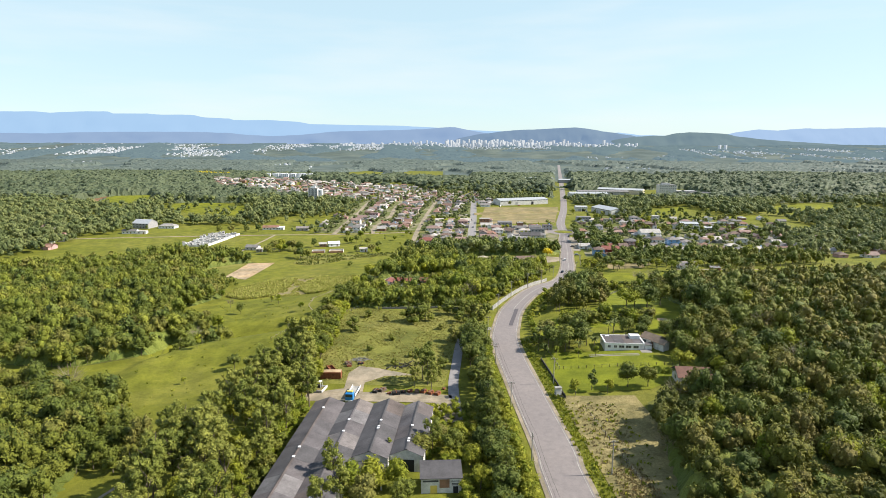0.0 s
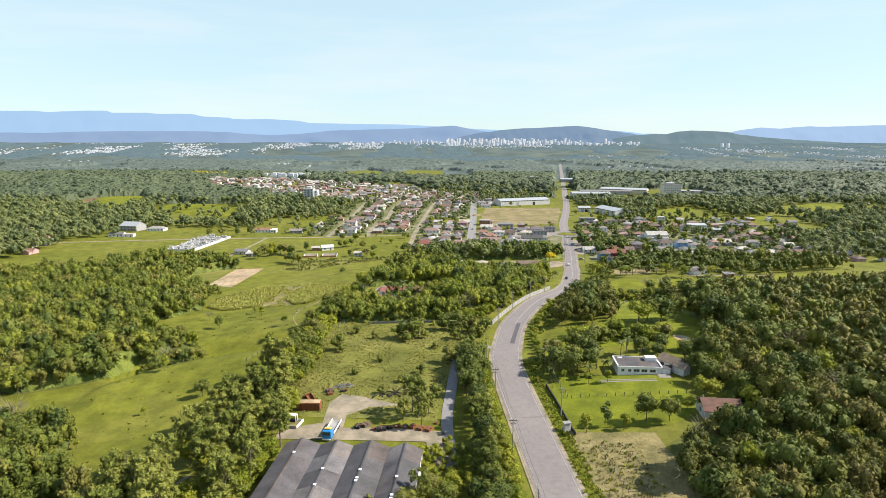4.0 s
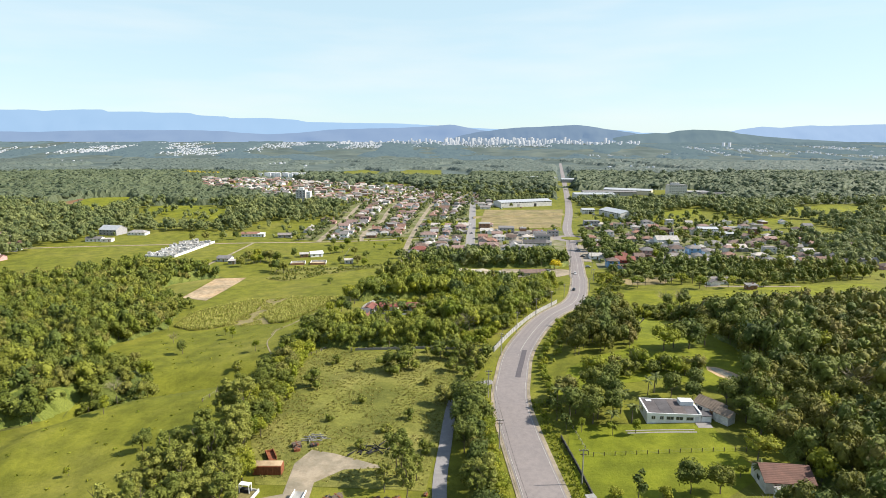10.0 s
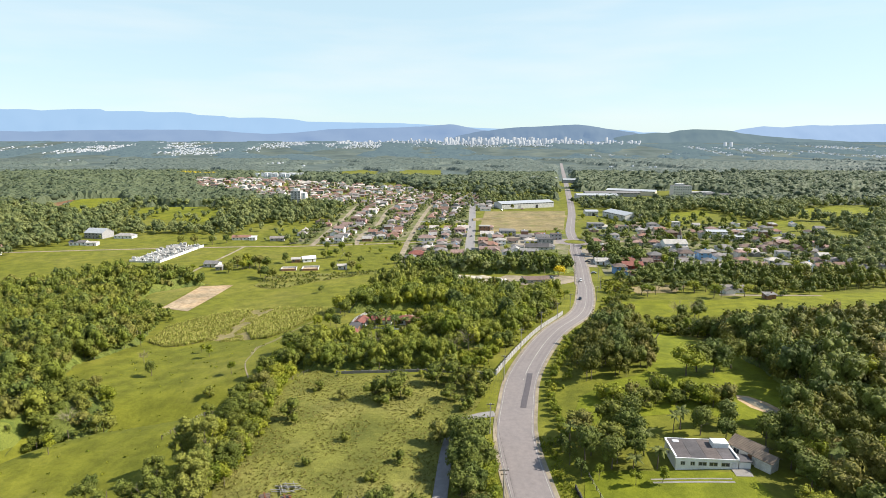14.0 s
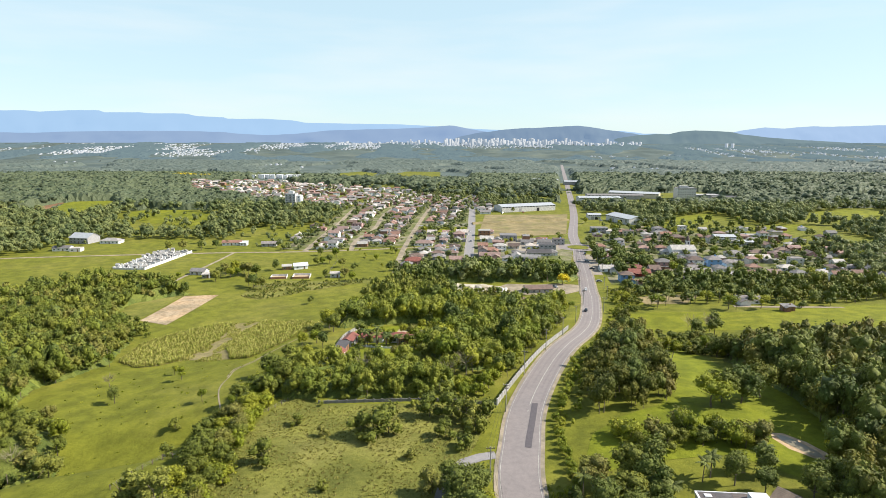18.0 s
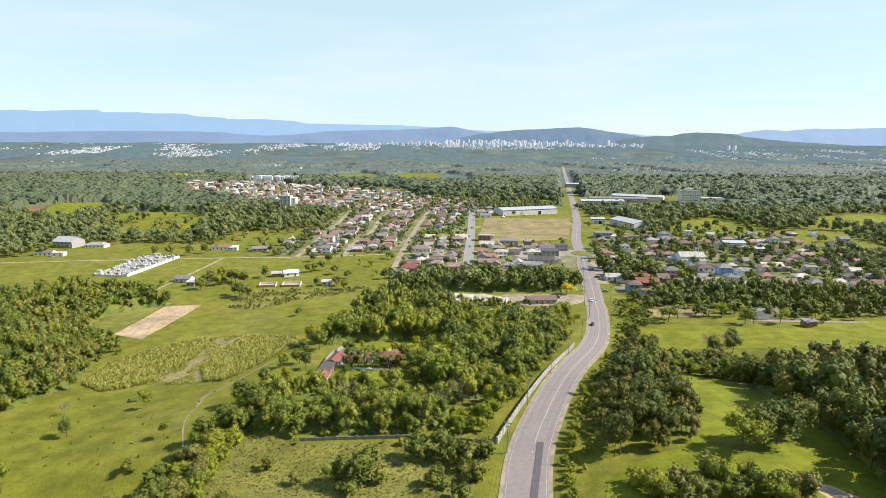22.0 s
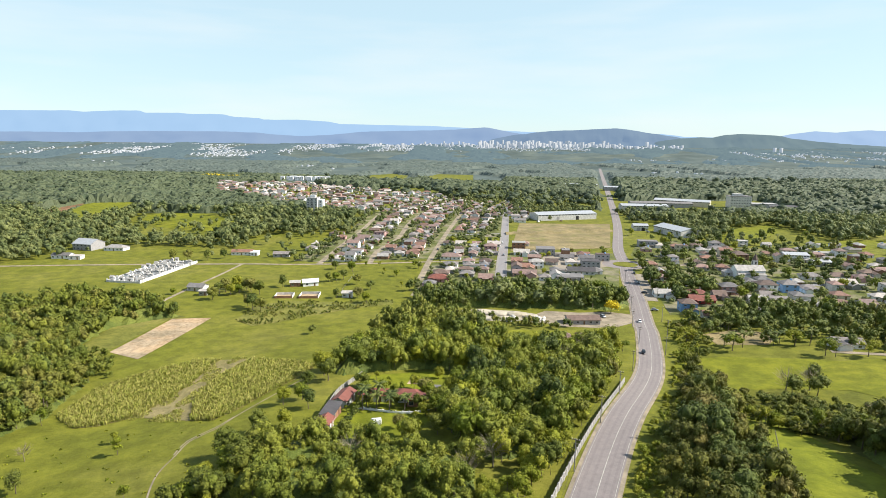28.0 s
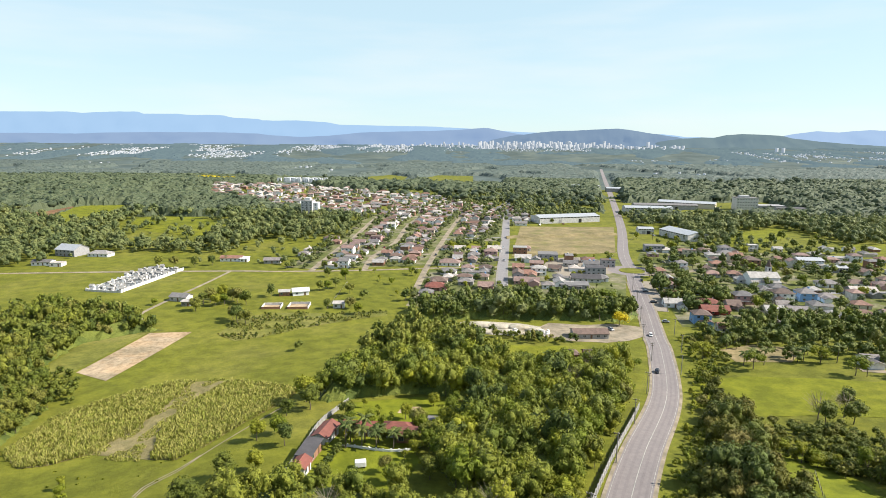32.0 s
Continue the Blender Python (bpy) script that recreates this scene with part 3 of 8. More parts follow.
strip("edge_line", MAIN[1:17], 4.36, 4.48, M_LINE, 0.20, 4, 0, road)
strip("asphalt_patch", [(36.6, 232), (37.6, 236), (40.4, 246), (43.3, 257)], 1.0, 2.7, M_PATCH, 0.27, 3, 0, road)
strip("asphalt_patch", [(34.2, 126), (34.2, 133), (34.0, 141)], 1.9, 3.3, M_WHEEL, 0.19, 3, 0, road)

LANE = [(11, 150), (11, 172), (13, 190), (16.6, 215), (22, 226), (30, 229)]
# Street grey, darker than pale concrete, stands for tree shade on the lane.
strip("farm_lane", LANE, -1.6, 1.6, M_STREET, 0.12, label="narrow concrete lane between shrubs", category="lane")
CROSS = [(-420, 560), (-272, 580), (-152, 591), (-109, 592), (-51, 599), (4, 610), (30, 613.5), (90, 622)]
S1 = [(51, 552), (55.5, 603), (68.5, 728), (84.4, 894), (110, 1151)]
S2 = [(-6.5, 546), (-2, 620), (8.2, 737), (20.2, 857), (48.5, 1146)]
S3 = [(-49.6, 600), (-49.8, 650), (-38, 716), (-34, 820), (-22, 930)]
S4 = [(-89, 594), (-85.3, 684), (-80.5, 746), (-77, 882), (-70, 980)]
C2 = [(9.5, 741), (66, 757)]
strip("street", CROSS, -1.8, 1.8, M_DIRT, 0.14, label="dusty road along the pasture edge", category="street")
strip("street", S1, -3.2, 3.2, M_STREET, 0.15, label="grey paved street between houses", category="street")
for e in ((-4.3, -3.2), (3.2, 4.3)):
    strip("pavement", S1, e[0], e[1], M_PAVE, 0.25, 6, 0.5, label="pale concrete pavement with a kerb", category="pavement")
for s in (S2, S3, S4):
    strip("street", s, -2.3, 2.3, M_DIRT, 0.15, label="pale unpaved street between houses", category="street")
strip("street", C2, -2.2, 2.2, M_STREET, 0.15, label="short grey side street", category="street")
strip("street", [(158, 598), (175, 597), (226, 622), (240, 628), (250, 660), (262, 735)], -2.6, 2.6, M_DIRT, 0.15, label="pale side road among houses", category="street")
strip("street", [(140, 540), (190, 541), (240, 545), (330, 552)], -2.6, 2.6, M_STREET, 0.15, label="grey side road beside the church", category="street")
strip("street", [(186, 402), (205, 396), (240, 390)], -2.0, 2.0, M_DIRT, 0.13, label="pale farm drive", category="street")
strip("dirt_track", [(-148.3, 590), (-150, 566), (-152, 544), (-157, 486), (-150, 470)], -1.1, 1.1, M_DIRT, 0.13, label="pale dirt track across pasture", category="track")
strip("dirt_track", [(150, 655), (245, 850)], -0.1, 0.1, M_DIRT, 0.10, label="thin worn footpath", category="track")
for pts in ([(-45, 254), (-48, 262), (-52, 272), (-54.6, 281), (-54.8, 290), (-55, 299), (-50.8, 306), (-48.2, 315.4), (-45.9, 322.2), (-42.9, 330.6), (-40.5, 337), (-37.8, 345), (-34.5, 351)], [(-55.6, 291), (-55.9, 299.5), (-51.5, 307), (-48.6, 315)]):
    strip("trodden_path", pts, -0.22, 0.22, M_DIRT, 0.09, 3, 0, label="pale trodden path through pasture", category="path")
strip("dirt_track", [(-70, 118), (-66, 128), (-58, 137), (-50, 150)], -0.5, 0.5, M_DIRT, 0.09, 3, 0, label="pale wheel rut in grass", category="track")
isl = bmesh.new()
rb = [isl.verts.new((155 + 9.6 * math.cos(a), 608 + 9.6 * math.sin(a), zat(155, 608) + 0.36)) for a in np.linspace(0, 2 * math.pi, 28)[:-1]]
isl.faces.new(rb)
low = [isl.verts.new((v.co.x, v.co.y, v.co.z - 0.4)) for v in rb]
for i in range(len(rb)):
    isl.faces.new((rb[i], low[i], low[(i + 1) % len(rb)], rb[(i + 1) % len(rb)]))
tagged(part("roundabout_island", isl, M_GRASS), "round grassy traffic island with a kerb", "traffic island", kind="structure")
disc = bmesh.new()
disc.faces.new([disc.verts.new((155 + 18 * math.cos(a), 608 + 18 * math.sin(a), zat(155, 608) + 0.145)) for a in np.linspace(0, 2 * math.pi, 40)[:-1]])
tagged(part("roundabout", disc, M_ASPHALT), "asphalt ring round the traffic island", "road", kind="structure")

# fields
patch("scrub_field", [(-38, 200), (-30, 176), (8, 172), (9, 178), (12, 196), (15, 216), (24, 230), (33, 255), (14, 259), (-17, 259), (-27, 268), (-33, 250), (-37, 222)], M_SCRUB, "rough overgrown field with brownish tufts", 0.08)
YARD = [(-34, 164), (5, 161), (8, 148), (12, 150), (10, 166), (-4, 168.5), (-17, 169), (-17, 176), (-11, 181), (-1, 181.5), (-8, 185), (-14, 188), (-20, 190), (-23, 184), (-23, 172), (-34, 169)]
patch("yard", YARD, M_DIRT, "pale dirt yard behind the shed", 0.12, 6, "yard")
patch("ploughed_field", [(-134.3, 392.4), (-116.8, 383.6), (-113.2, 450), (-133.3, 447.3)], M_SOIL, "bare ploughed earth field", 0.12)
patch("cane_field", [(-98.1, 314), (-109.1, 322.5), (-112.5, 349.4), (-104, 367), (-90.2, 383.6), (-73.5, 383), (-58.5, 379.1), (-35.9, 365.4), (-37.6, 352.7), (-45.3, 335), (-50.2, 320.3), (-54.7, 313.6), (-63.6, 315.6), (-76.3, 320.5), (-84.4, 322.5), (-91.6, 316)], M_CANE_SOIL, "strip of stubble in the sugar cane field", 0.10)
patch("meadow", [(104, 366), (110, 386), (120, 396), (138, 399), (162, 395), (182, 388), (232, 394), (290, 400), (262, 330), (195, 320), (170, 340), (163, 355), (145, 361), (121, 360)], M_MEADOW, "bright yellow-green meadow", 0.10, category="meadow")
patch("garden_lawn", [(41, 166), (70, 163), (82, 170), (82, 193), (66, 196), (47, 199), (43, 186)], M_LAWN, "mown bright lawn before the white house", 0.10, category="lawn")
patch("scrub_field", [(43, 100), (42.5, 132), (42.5, 164), (64, 160), (64, 138), (58, 100)], M_CANE_SOIL, "brownish cleared roadside slope", 0.10, category="field")
patch("farm_lawn", [(-18, 297), (4, 296), (10, 310), (6, 326), (-14, 326), (-17, 312)], M_LAWN, "mown lawn of the farmstead", 0.10, category="lawn")
patch("farm_lawn", [(-12, 336), (24, 334), (28, 352), (6, 358), (-14, 352)], M_LAWN, "lawn behind the farmstead", 0.10, category="lawn")
strip("forecourt", [(131.3, 501.5), (140, 543), (147, 576)], 5.8, 12.5, M_SHOULDER, 0.13, label="pale worn parking strip beside the road", category="yard")
patch("vacant_lot", [(68, 660), (163, 682), (205, 842), (96, 840)], M_DRYLOT, "dry vacant lot with low earth bank", 0.12)
patch("vacant_lot", [(11, 693), (61, 698), (64, 735), (12, 731)], M_MEADOW, "green vacant lot between houses", 0.12)
patch("scrub_field", [(-99.2, 447.3), (-98.3, 478), (-81.7, 487.4), (-48.4, 487.6), (-19.6, 494.3), (-18.5, 484.4), (-30.8, 477.8), (-50.5, 464.8), (-70, 446.9), (-86.3, 436.2)], M_SCRUB, "rough weedy strip between two pastures", 0.09)
patch("scrub_field", [(-141, 386), (-152, 402), (-156, 430), (-141, 445), (-129, 451), (-134.5, 446), (-136, 394)], M_SCRUB, "rough brush beside the ploughed earth", 0.09)
patch("meadow", [(47, 216), (56, 236), (66, 244), (80, 250), (90, 270), (99, 302), (114, 350), (122, 318), (118, 290), (124, 262), (120, 240), (110, 222), (100, 207), (85, 222), (60, 221)], M_LAWN, "green meadow with a wet hollow", 0.09, category="meadow")
patch("garden_lawn", [(40, 402), (52, 394), (66, 396), (72, 432), (45, 431)], M_MEADOW, "green lawn behind the roadside wood", 0.10, category="lawn")
patch("sandy_ground", [(18, 464), (27, 452), (40, 449), (52, 451), (66, 447), (64, 466), (54, 472), (36, 475), (24, 474)], M_PALESAND, "pale sand round tipped heaps", 0.14, 6, "yard")
patch("sandy_ground", [(56, 456), (74, 441), (92, 440), (104, 444), (114, 452), (119, 468), (106, 474), (88, 471), (70, 474)], M_DIRT, "pale sandy ground by the workshops", 0.12, category="yard")
patch("forecourt", [(100, 575), (140, 600), (150, 640), (128, 660), (100, 655), (90, 625)], M_SHOULDER, "pale asphalt forecourt", 0.13, category="yard")
patch("dry_clearing", [(142, 416), (142, 432), (162, 440), (182, 433), (165, 414)], M_DRYLOT, "brownish dry clearing behind roadside trees", 0.10, category="yard")
patch("ploughed_field", [(-539, 876), (-514, 905), (-508, 970), (-481, 860), (-516, 843)], M_REDSOIL, "reddish ploughed strip below a wood", 0.3, 30)
patch("meadow", [(-368, 846), (-356, 890), (-297, 874), (-228, 808), (-211, 748), (-243, 737), (-306, 767)], M_MEADOW, "bright green clearing between woods", 0.2, 25, "meadow")
patch("meadow", [(257, 702), (335, 806), (400, 846), (374, 785), (319, 728), (276, 690)], M_MEADOW, "bright green clearing between woods", 0.2, 25, "meadow")
patch("meadow", [(366, 699), (400, 734), (434, 737), (463, 744), (444, 712), (402, 687)], M_MEADOW, "bright green clearing between woods", 0.2, 25, "meadow")
patch("meadow", [(474, 766), (535, 844), (599, 868), (633, 844), (570, 767), (512, 751)], M_MEADOW, "bright green clearing between woods", 0.2, 25, "meadow")
patch("meadow", [(696, 984), (754, 1035), (764, 1004), (730, 961)], M_MEADOW, "bright green clearing between woods", 0.2, 25, "meadow")
patch("meadow", [(-36, 1014), (-30, 1074), (10, 1066), (9, 991)], M_MEADOW, "bright green clearing between woods", 0.2, 25, "meadow")
patch("meadow", [(-478, 855), (-504, 964), (-449, 985), (-395, 879), (-413, 798)], M_MEADOW, "bright green clearing between woods", 0.2, 25, "meadow")
patch("meadow", [(-210, 1541), (-224, 1792), (-167, 1882), (-109, 1796), (-110, 1594)], M_GRASS, "far pale green field between woods", 0.3, 40, "meadow")
patch("meadow", [(-83, 1691), (-29, 1885), (74, 1858), (62, 1515), (-20, 1474)], M_GRASS, "far pale green field between woods", 0.3, 40, "meadow")
patch("forest_floor", [(50, 94), (52, 110), (58, 136), (66, 155), (84, 165), (96, 180), (102, 200), (112, 222), (124, 240), (128, 262), (124, 298), (132, 314), (150, 322), (195, 310), (262, 320), (420, 395), (420, 94)], M_FLOOR, "dark leaf litter under trees", 0.06, 12, "ground")
patch("forest_floor", [(-172, 213), (-126, 207), (-109, 216), (-103, 226), (-104, 236), (-97, 246), (-102, 258), (-118, 276), (-122, 294), (-112, 318), (-119, 346), (-128, 366), (-141, 384), (-153, 400), (-157, 430), (-141, 446), (-128, 452), (-168, 470), (-195, 480), (-215, 478), (-226, 458), (-300, 400), (-400, 375), (-400, 250)], M_FLOOR, "dark leaf litter under trees", 0.06, 12, "ground")

patch("town_ground", [(-112, 606), (-90, 601), (-5, 619), (52, 626), (68, 760), (86, 900), (102, 1010), (-58, 1010), (-94, 880), (-92, 740)], M_TOWN, "trodden yards and gardens between houses", 0.07, 16, "ground")
patch("town_ground", [(60, 535), (128, 530), (148, 600), (158, 655), (68, 655), (56, 600)], M_TOWN, "dusty ground round roadside shops", 0.07, 12, "ground")
patch("town_ground", [(-10, 505), (24, 500), (50, 545), (54, 606), (0, 604)], M_TOWN, "yards between houses", 0.07, 12, "ground")
patch("town_ground", [(140, 470), (322, 468), (352, 560), (346, 682), (266, 692), (250, 745), (192, 700), (172, 650), (156, 550)], M_TOWNGREEN, "gardens and yards between houses", 0.07, 14, "ground")

# ---- trees ----
def ico(sub):
    bm = bmesh.new()
    bmesh.ops.create_icosphere(bm, subdivisions=sub, radius=1)
    v = np.array([q.co[:] for q in bm.verts])
    f = np.array([[q.index for q in t.verts] for t in bm.faces])
    bm.free()
    return v, f


ICO1, ICO2 = ico(1), ico(2)


def crown(seed, r, z0, z1, lobes, cards, size, base=ICO2, spread=0.62, lobe_r=0.42, top=0.75, low=-0.85, ragged=0.45):
    """A crown of uneven lumps inside a loose coat of small leafy sprays. Returns vertices and triangles."""
    g = np.random.default_rng(seed)
    V, F, n = [], [], 0
    cz, hz = (z0 + z1) / 2, (z1 - z0) / 2
    cent, rad = [], []
    for i in range(lobes):
        a, u = g.uniform(0, 2 * math.pi), g.uniform(low, 1)
        q = spread * r * math.sqrt(max(0.05, 1 - (u * top) ** 2)) * math.sqrt(g.uniform(0.15, 1))
        cent.append((q * math.cos(a), q * math.sin(a), cz + u * hz * 0.72))
        rad.append(lobe_r * r * g.uniform(0.6, 1.2))
    for c, q in zip(cent, rad):
        bv, bf = base
        d = bv * (1 + g.uniform(-0.34, 0.2, (len(bv), 1)))
        V.append(d * q * (0.8 if cards else 0.95) * np.array([1, 1, min(1.0, hz / r + 0.25)]) + c)
        F.append(bf + n)
        n += len(bv)
    if cards:
        w8 = np.array(rad) ** 2
        k = g.choice(lobes, cards, p=w8 / w8.sum())
        d = g.normal(size=(cards, 3))
        d[:, 2] = d[:, 2] * 0.9 + 0.45
        d /= np.linalg.norm(d, axis=1)[:, None]
        p = np.array(cent)[k] + d * (np.array(rad)[k] * g.uniform(0.76, 1.18, cards))[:, None]
        nn = d * 0.9 + g.normal(scale=ragged, size=(cards, 3)) + (0, 0, 0.2)
        nn /= np.linalg.norm(nn, axis=1)[:, None]
        a = np.cross(nn, g.normal(size=(cards, 3)))
        a /= np.linalg.norm(a, axis=1)[:, None] + 1e-9
        b = np.cross(nn, a)
        s = size * g.uniform(0.5, 1.35, (cards, 1))
        w = g.uniform(0.35, 0.8, (cards, 1))
        tri = np.stack([p + a * s * w - b * s * 0.5, p - a * s * w * 0.5 + b * s, p - a * s * 0.6 - b * s * w - nn * s * 0.3], 1).reshape(-1, 3)
        V.append(tri)
        F.append(n + np.arange(3 * cards).reshape(-1, 3))
    return np.concatenate(V), np.concatenate(F)


def trunk(seed, h, r, limbs, reach, lean=0.05):
    """A tapered trunk with limbs that reach into the crown."""
    g = random.Random(seed)
    bm = bmesh.new()
    p, q = Vector((0, 0, -0.6)), r
    path = [p]
    for i in range(3):
        p2 = Vector((g.uniform(-lean, lean) * h, g.uniform(-lean, lean) * h, h * (i + 1) / 3))
        tube(bm, p, p2, q, q * 0.72, 6, False)
        p, q = p2, q * 0.72
        path.append(p)
    for i in range(limbs):
        a = i / limbs * 6.28 + g.uniform(0, 0.8)
        s = path[g.choice((2, 2, 3))] * 1.0
        e = s + Vector((math.cos(a) * reach * g.uniform(0.5, 0.9), math.sin(a) * reach * g.uniform(0.5, 0.9), h * g.uniform(0.2, 0.45)))
        tube(bm, s, e, r * 0.42, r * 0.14, 5, False)
        tube(bm, s.lerp(e, 0.6), e + Vector((g.uniform(-1, 1), g.uniform(-1, 1), 0.8)) * reach * 0.3, r * 0.2, r * 0.07, 4, False)
    return bm


def mesh_of(name, arrays, material):
    me = array_mesh(name, arrays[0], arrays[1])
    if len(arrays) > 2:
        me.attributes.new("tone", "FLOAT", "POINT").data.foreach_set("value", np.asarray(arrays[2], np.float32))
    me.materials.append(material)
    me.shade_smooth()
    return me


def bmesh_data(name, bm, material):
    me = bpy.data.meshes.new(name)
    bm.to_mesh(me)
    bm.free()
    me.materials.append(material)
    return me


def species(material, dims, seeds, cards=1000, lobes=13, size=0.37, trunk_r=0.22, base=ICO1, bare=0.3, **kw):
    """Variants of one kind of tree: (trunk mesh, crown mesh) for each seed. dims: crown radius and height of a tree of scale one."""
    r, h = dims
    out = []
    for s in seeds:
        c = mesh_of("crown", crown(s, r, h * bare, h, lobes, cards, size, base, **kw), material)
        out.append((bmesh_data("trunk", trunk(s, h * 0.62, trunk_r, 5, r * 0.7), M_BARK), c))
    return out


SP_BROAD = species(L_WOOD, (4.3, 8.0), (1, 2, 3))
SP_DARK = species(L_DARK, (4.4, 8.0), (4, 5))
SP_BRIGHT = species(L_BRIGHT, (4.0, 7.0), (6, 7))
SP_EUC = species(L_EUC, (3.5, 14.0), (8, 9, 10), cards=1200, lobes=24, bare=0.16, lobe_r=0.27, size=0.33, spread=0.78, top=0.85)
SP_SHRUB = species(L_BRIGHT, (2.2, 2.9), (11, 12), cards=380, lobes=8, size=0.22, trunk_r=0.08, bare=0.05)
SP_SHRUBD = species(L_WOOD, (2.2, 2.9), (13, 14), cards=380, lobes=8, size=0.22, trunk_r=0.08, bare=0.05)
SP_SMALL = species(L_BRIGHT, (2.3, 5.2), (15, 16), cards=420, lobes=7, size=0.27, lobe_r=0.36, trunk_r=0.12, bare=0.38)
SP_TUFT = species(L_DARK, (1.8, 5.0), (17, 18), cards=280, lobes=5, size=0.36, trunk_r=0.1, bare=0.3)
SP_UMBRELLA = species(L_BRIGHT, (5.4, 7.6), (19, 20), cards=1000, lobes=16, size=0.32, bare=0.5, spread=0.75, lobe_r=0.32, trunk_r=0.28)
SP_LOW = species(L_WOOD, (4.3, 8.0), (91, 92), cards=330, lobes=9, size=0.48, lobe_r=0.42)
SP_LOWD = species(L_DARK, (4.3, 8.0), (93, 94), cards=330, lobes=9, size=0.48, lobe_r=0.42)
SP_LOWB = species(L_BRIGHT, (4.0, 7.4), (95, 96), cards=330, lobes=9, size=0.48, lobe_r=0.42)
SP_YELLOW = species(L_YELLOW, (4.6, 6.8), (21,), cards=700, lobes=9, bare=0.32)


def bare_tree():
    bm = trunk(33, 4.6, 0.2, 9, 3.2)
    g = random.Random(5)
    for i in range(70):
        a, e = g.uniform(0, 6.28), g.uniform(0.2, 1.2)
        s = Vector((math.cos(a) * 1.2, math.sin(a) * 1.2, g.uniform(2.5, 5)))
        tube(bm, s, s + Vector((math.cos(a) * math.cos(e), math.sin(a) * math.cos(e), math.sin(e))) * g.uniform(1.5, 3.2), 0.045, 0.012, 3, False)
    return bm


BARE = bmesh_data("trunk", bare_tree(), L_BARE)


def palm_meshes(seed, h):
    g = random.Random(seed)
    tb = bmesh.new()
    for i in range(4):
        tube(tb, (0.05 * i, 0, h * i / 4 - 0.5 * (i == 0)), (0.05 * (i + 1), 0, h * (i + 1) / 4), 0.19 - 0.02 * i, 0.17 - 0.02 * i, 7, i == 3)
    fb = bmesh.new()
    for i in range(17):
        a, rise, ln = i * 2.4 + g.uniform(-0.2, 0.2), g.uniform(0.1, 1.1), g.uniform(2.4, 3.3)
        prev = None
        for k in range(6):
            t = k / 5
            x = ln * t * math.cos(rise * (1 - t * 0.6))
            z = h + ln * t * math.sin(rise) - 1.9 * t * t
            w = 0.48 * math.sin(math.pi * min(1, t * 0.9 + 0.1)) + 0.04
            row = [fb.verts.new((0.2 + x * math.cos(a) - s * w * math.sin(a), x * math.sin(a) + s * w * math.cos(a), z - abs(s) * w * 0.55)) for s in (-1, 0, 1)]
            if prev:
                for j in (0, 1):
                    fb.faces.new((prev[j], prev[j + 1], row[j + 1], row[j]))
            prev = row
    return bmesh_data("trunk", tb, M_BARK), bmesh_data("fronds", fb, L_PALM)


SP_PALM = [palm_meshes(1, 5.5), palm_meshes(2, 7.0)]


def plant(kinds, x, y, s=1.0, name="tree", label="leafy green broadleaf tree", group="", cat="tree", wide=1.0):
    """One tree or shrub standing on the ground."""
    tr, cr = random.choice(kinds)
    t = thing(name, x, y, random.uniform(0, 360), label=label, category=cat, group=group)
    t.scale = (s * wide, s * wide, s * random.uniform(0.9, 1.12))
    link("trunk", tr, None, t)
    if cr is not None:
        link("fronds" if "frond" in cr.name else "crown", cr, None, t)
    return t


def inside(poly, x, y):
    x, y = np.asarray(x, float), np.asarray(y, float)
    res = np.zeros(x.shape, bool)
    for (ax, ay), (bx_, by) in zip(poly, poly[1:] + poly[:1]):
        cut = ((ay > y) != (by > y)) & (x < (bx_ - ax) * (y - ay) / (by - ay + 1e-12) + ax)
        res ^= cut
    return res


def spots(poly, gap, seed, jitter=0.38):
    """Uneven spots over an outline, about gap apart."""
    g = np.random.default_rng(seed)
    xs, ys = [p[0] for p in poly], [p[1] for p in poly]
    X, Y = np.meshgrid(np.arange(min(xs), max(xs), gap), np.arange(min(ys), max(ys), gap * 0.87))
    X = X + (np.arange(X.shape[0]) % 2)[:, None] * gap / 2
    X, Y = X + g.uniform(-jitter, jitter, X.shape) * gap, Y + g.uniform(-jitter, jitter, Y.shape) * gap
    X, Y = X.ravel(), Y.ravel()
    k = inside(poly, X, Y) & (X < 0.86 * Y + 30) & (X > -np.maximum(0.74 * Y + 25, 0.83 * Y - 115))
    return np.stack([X[k], Y[k]], -1)


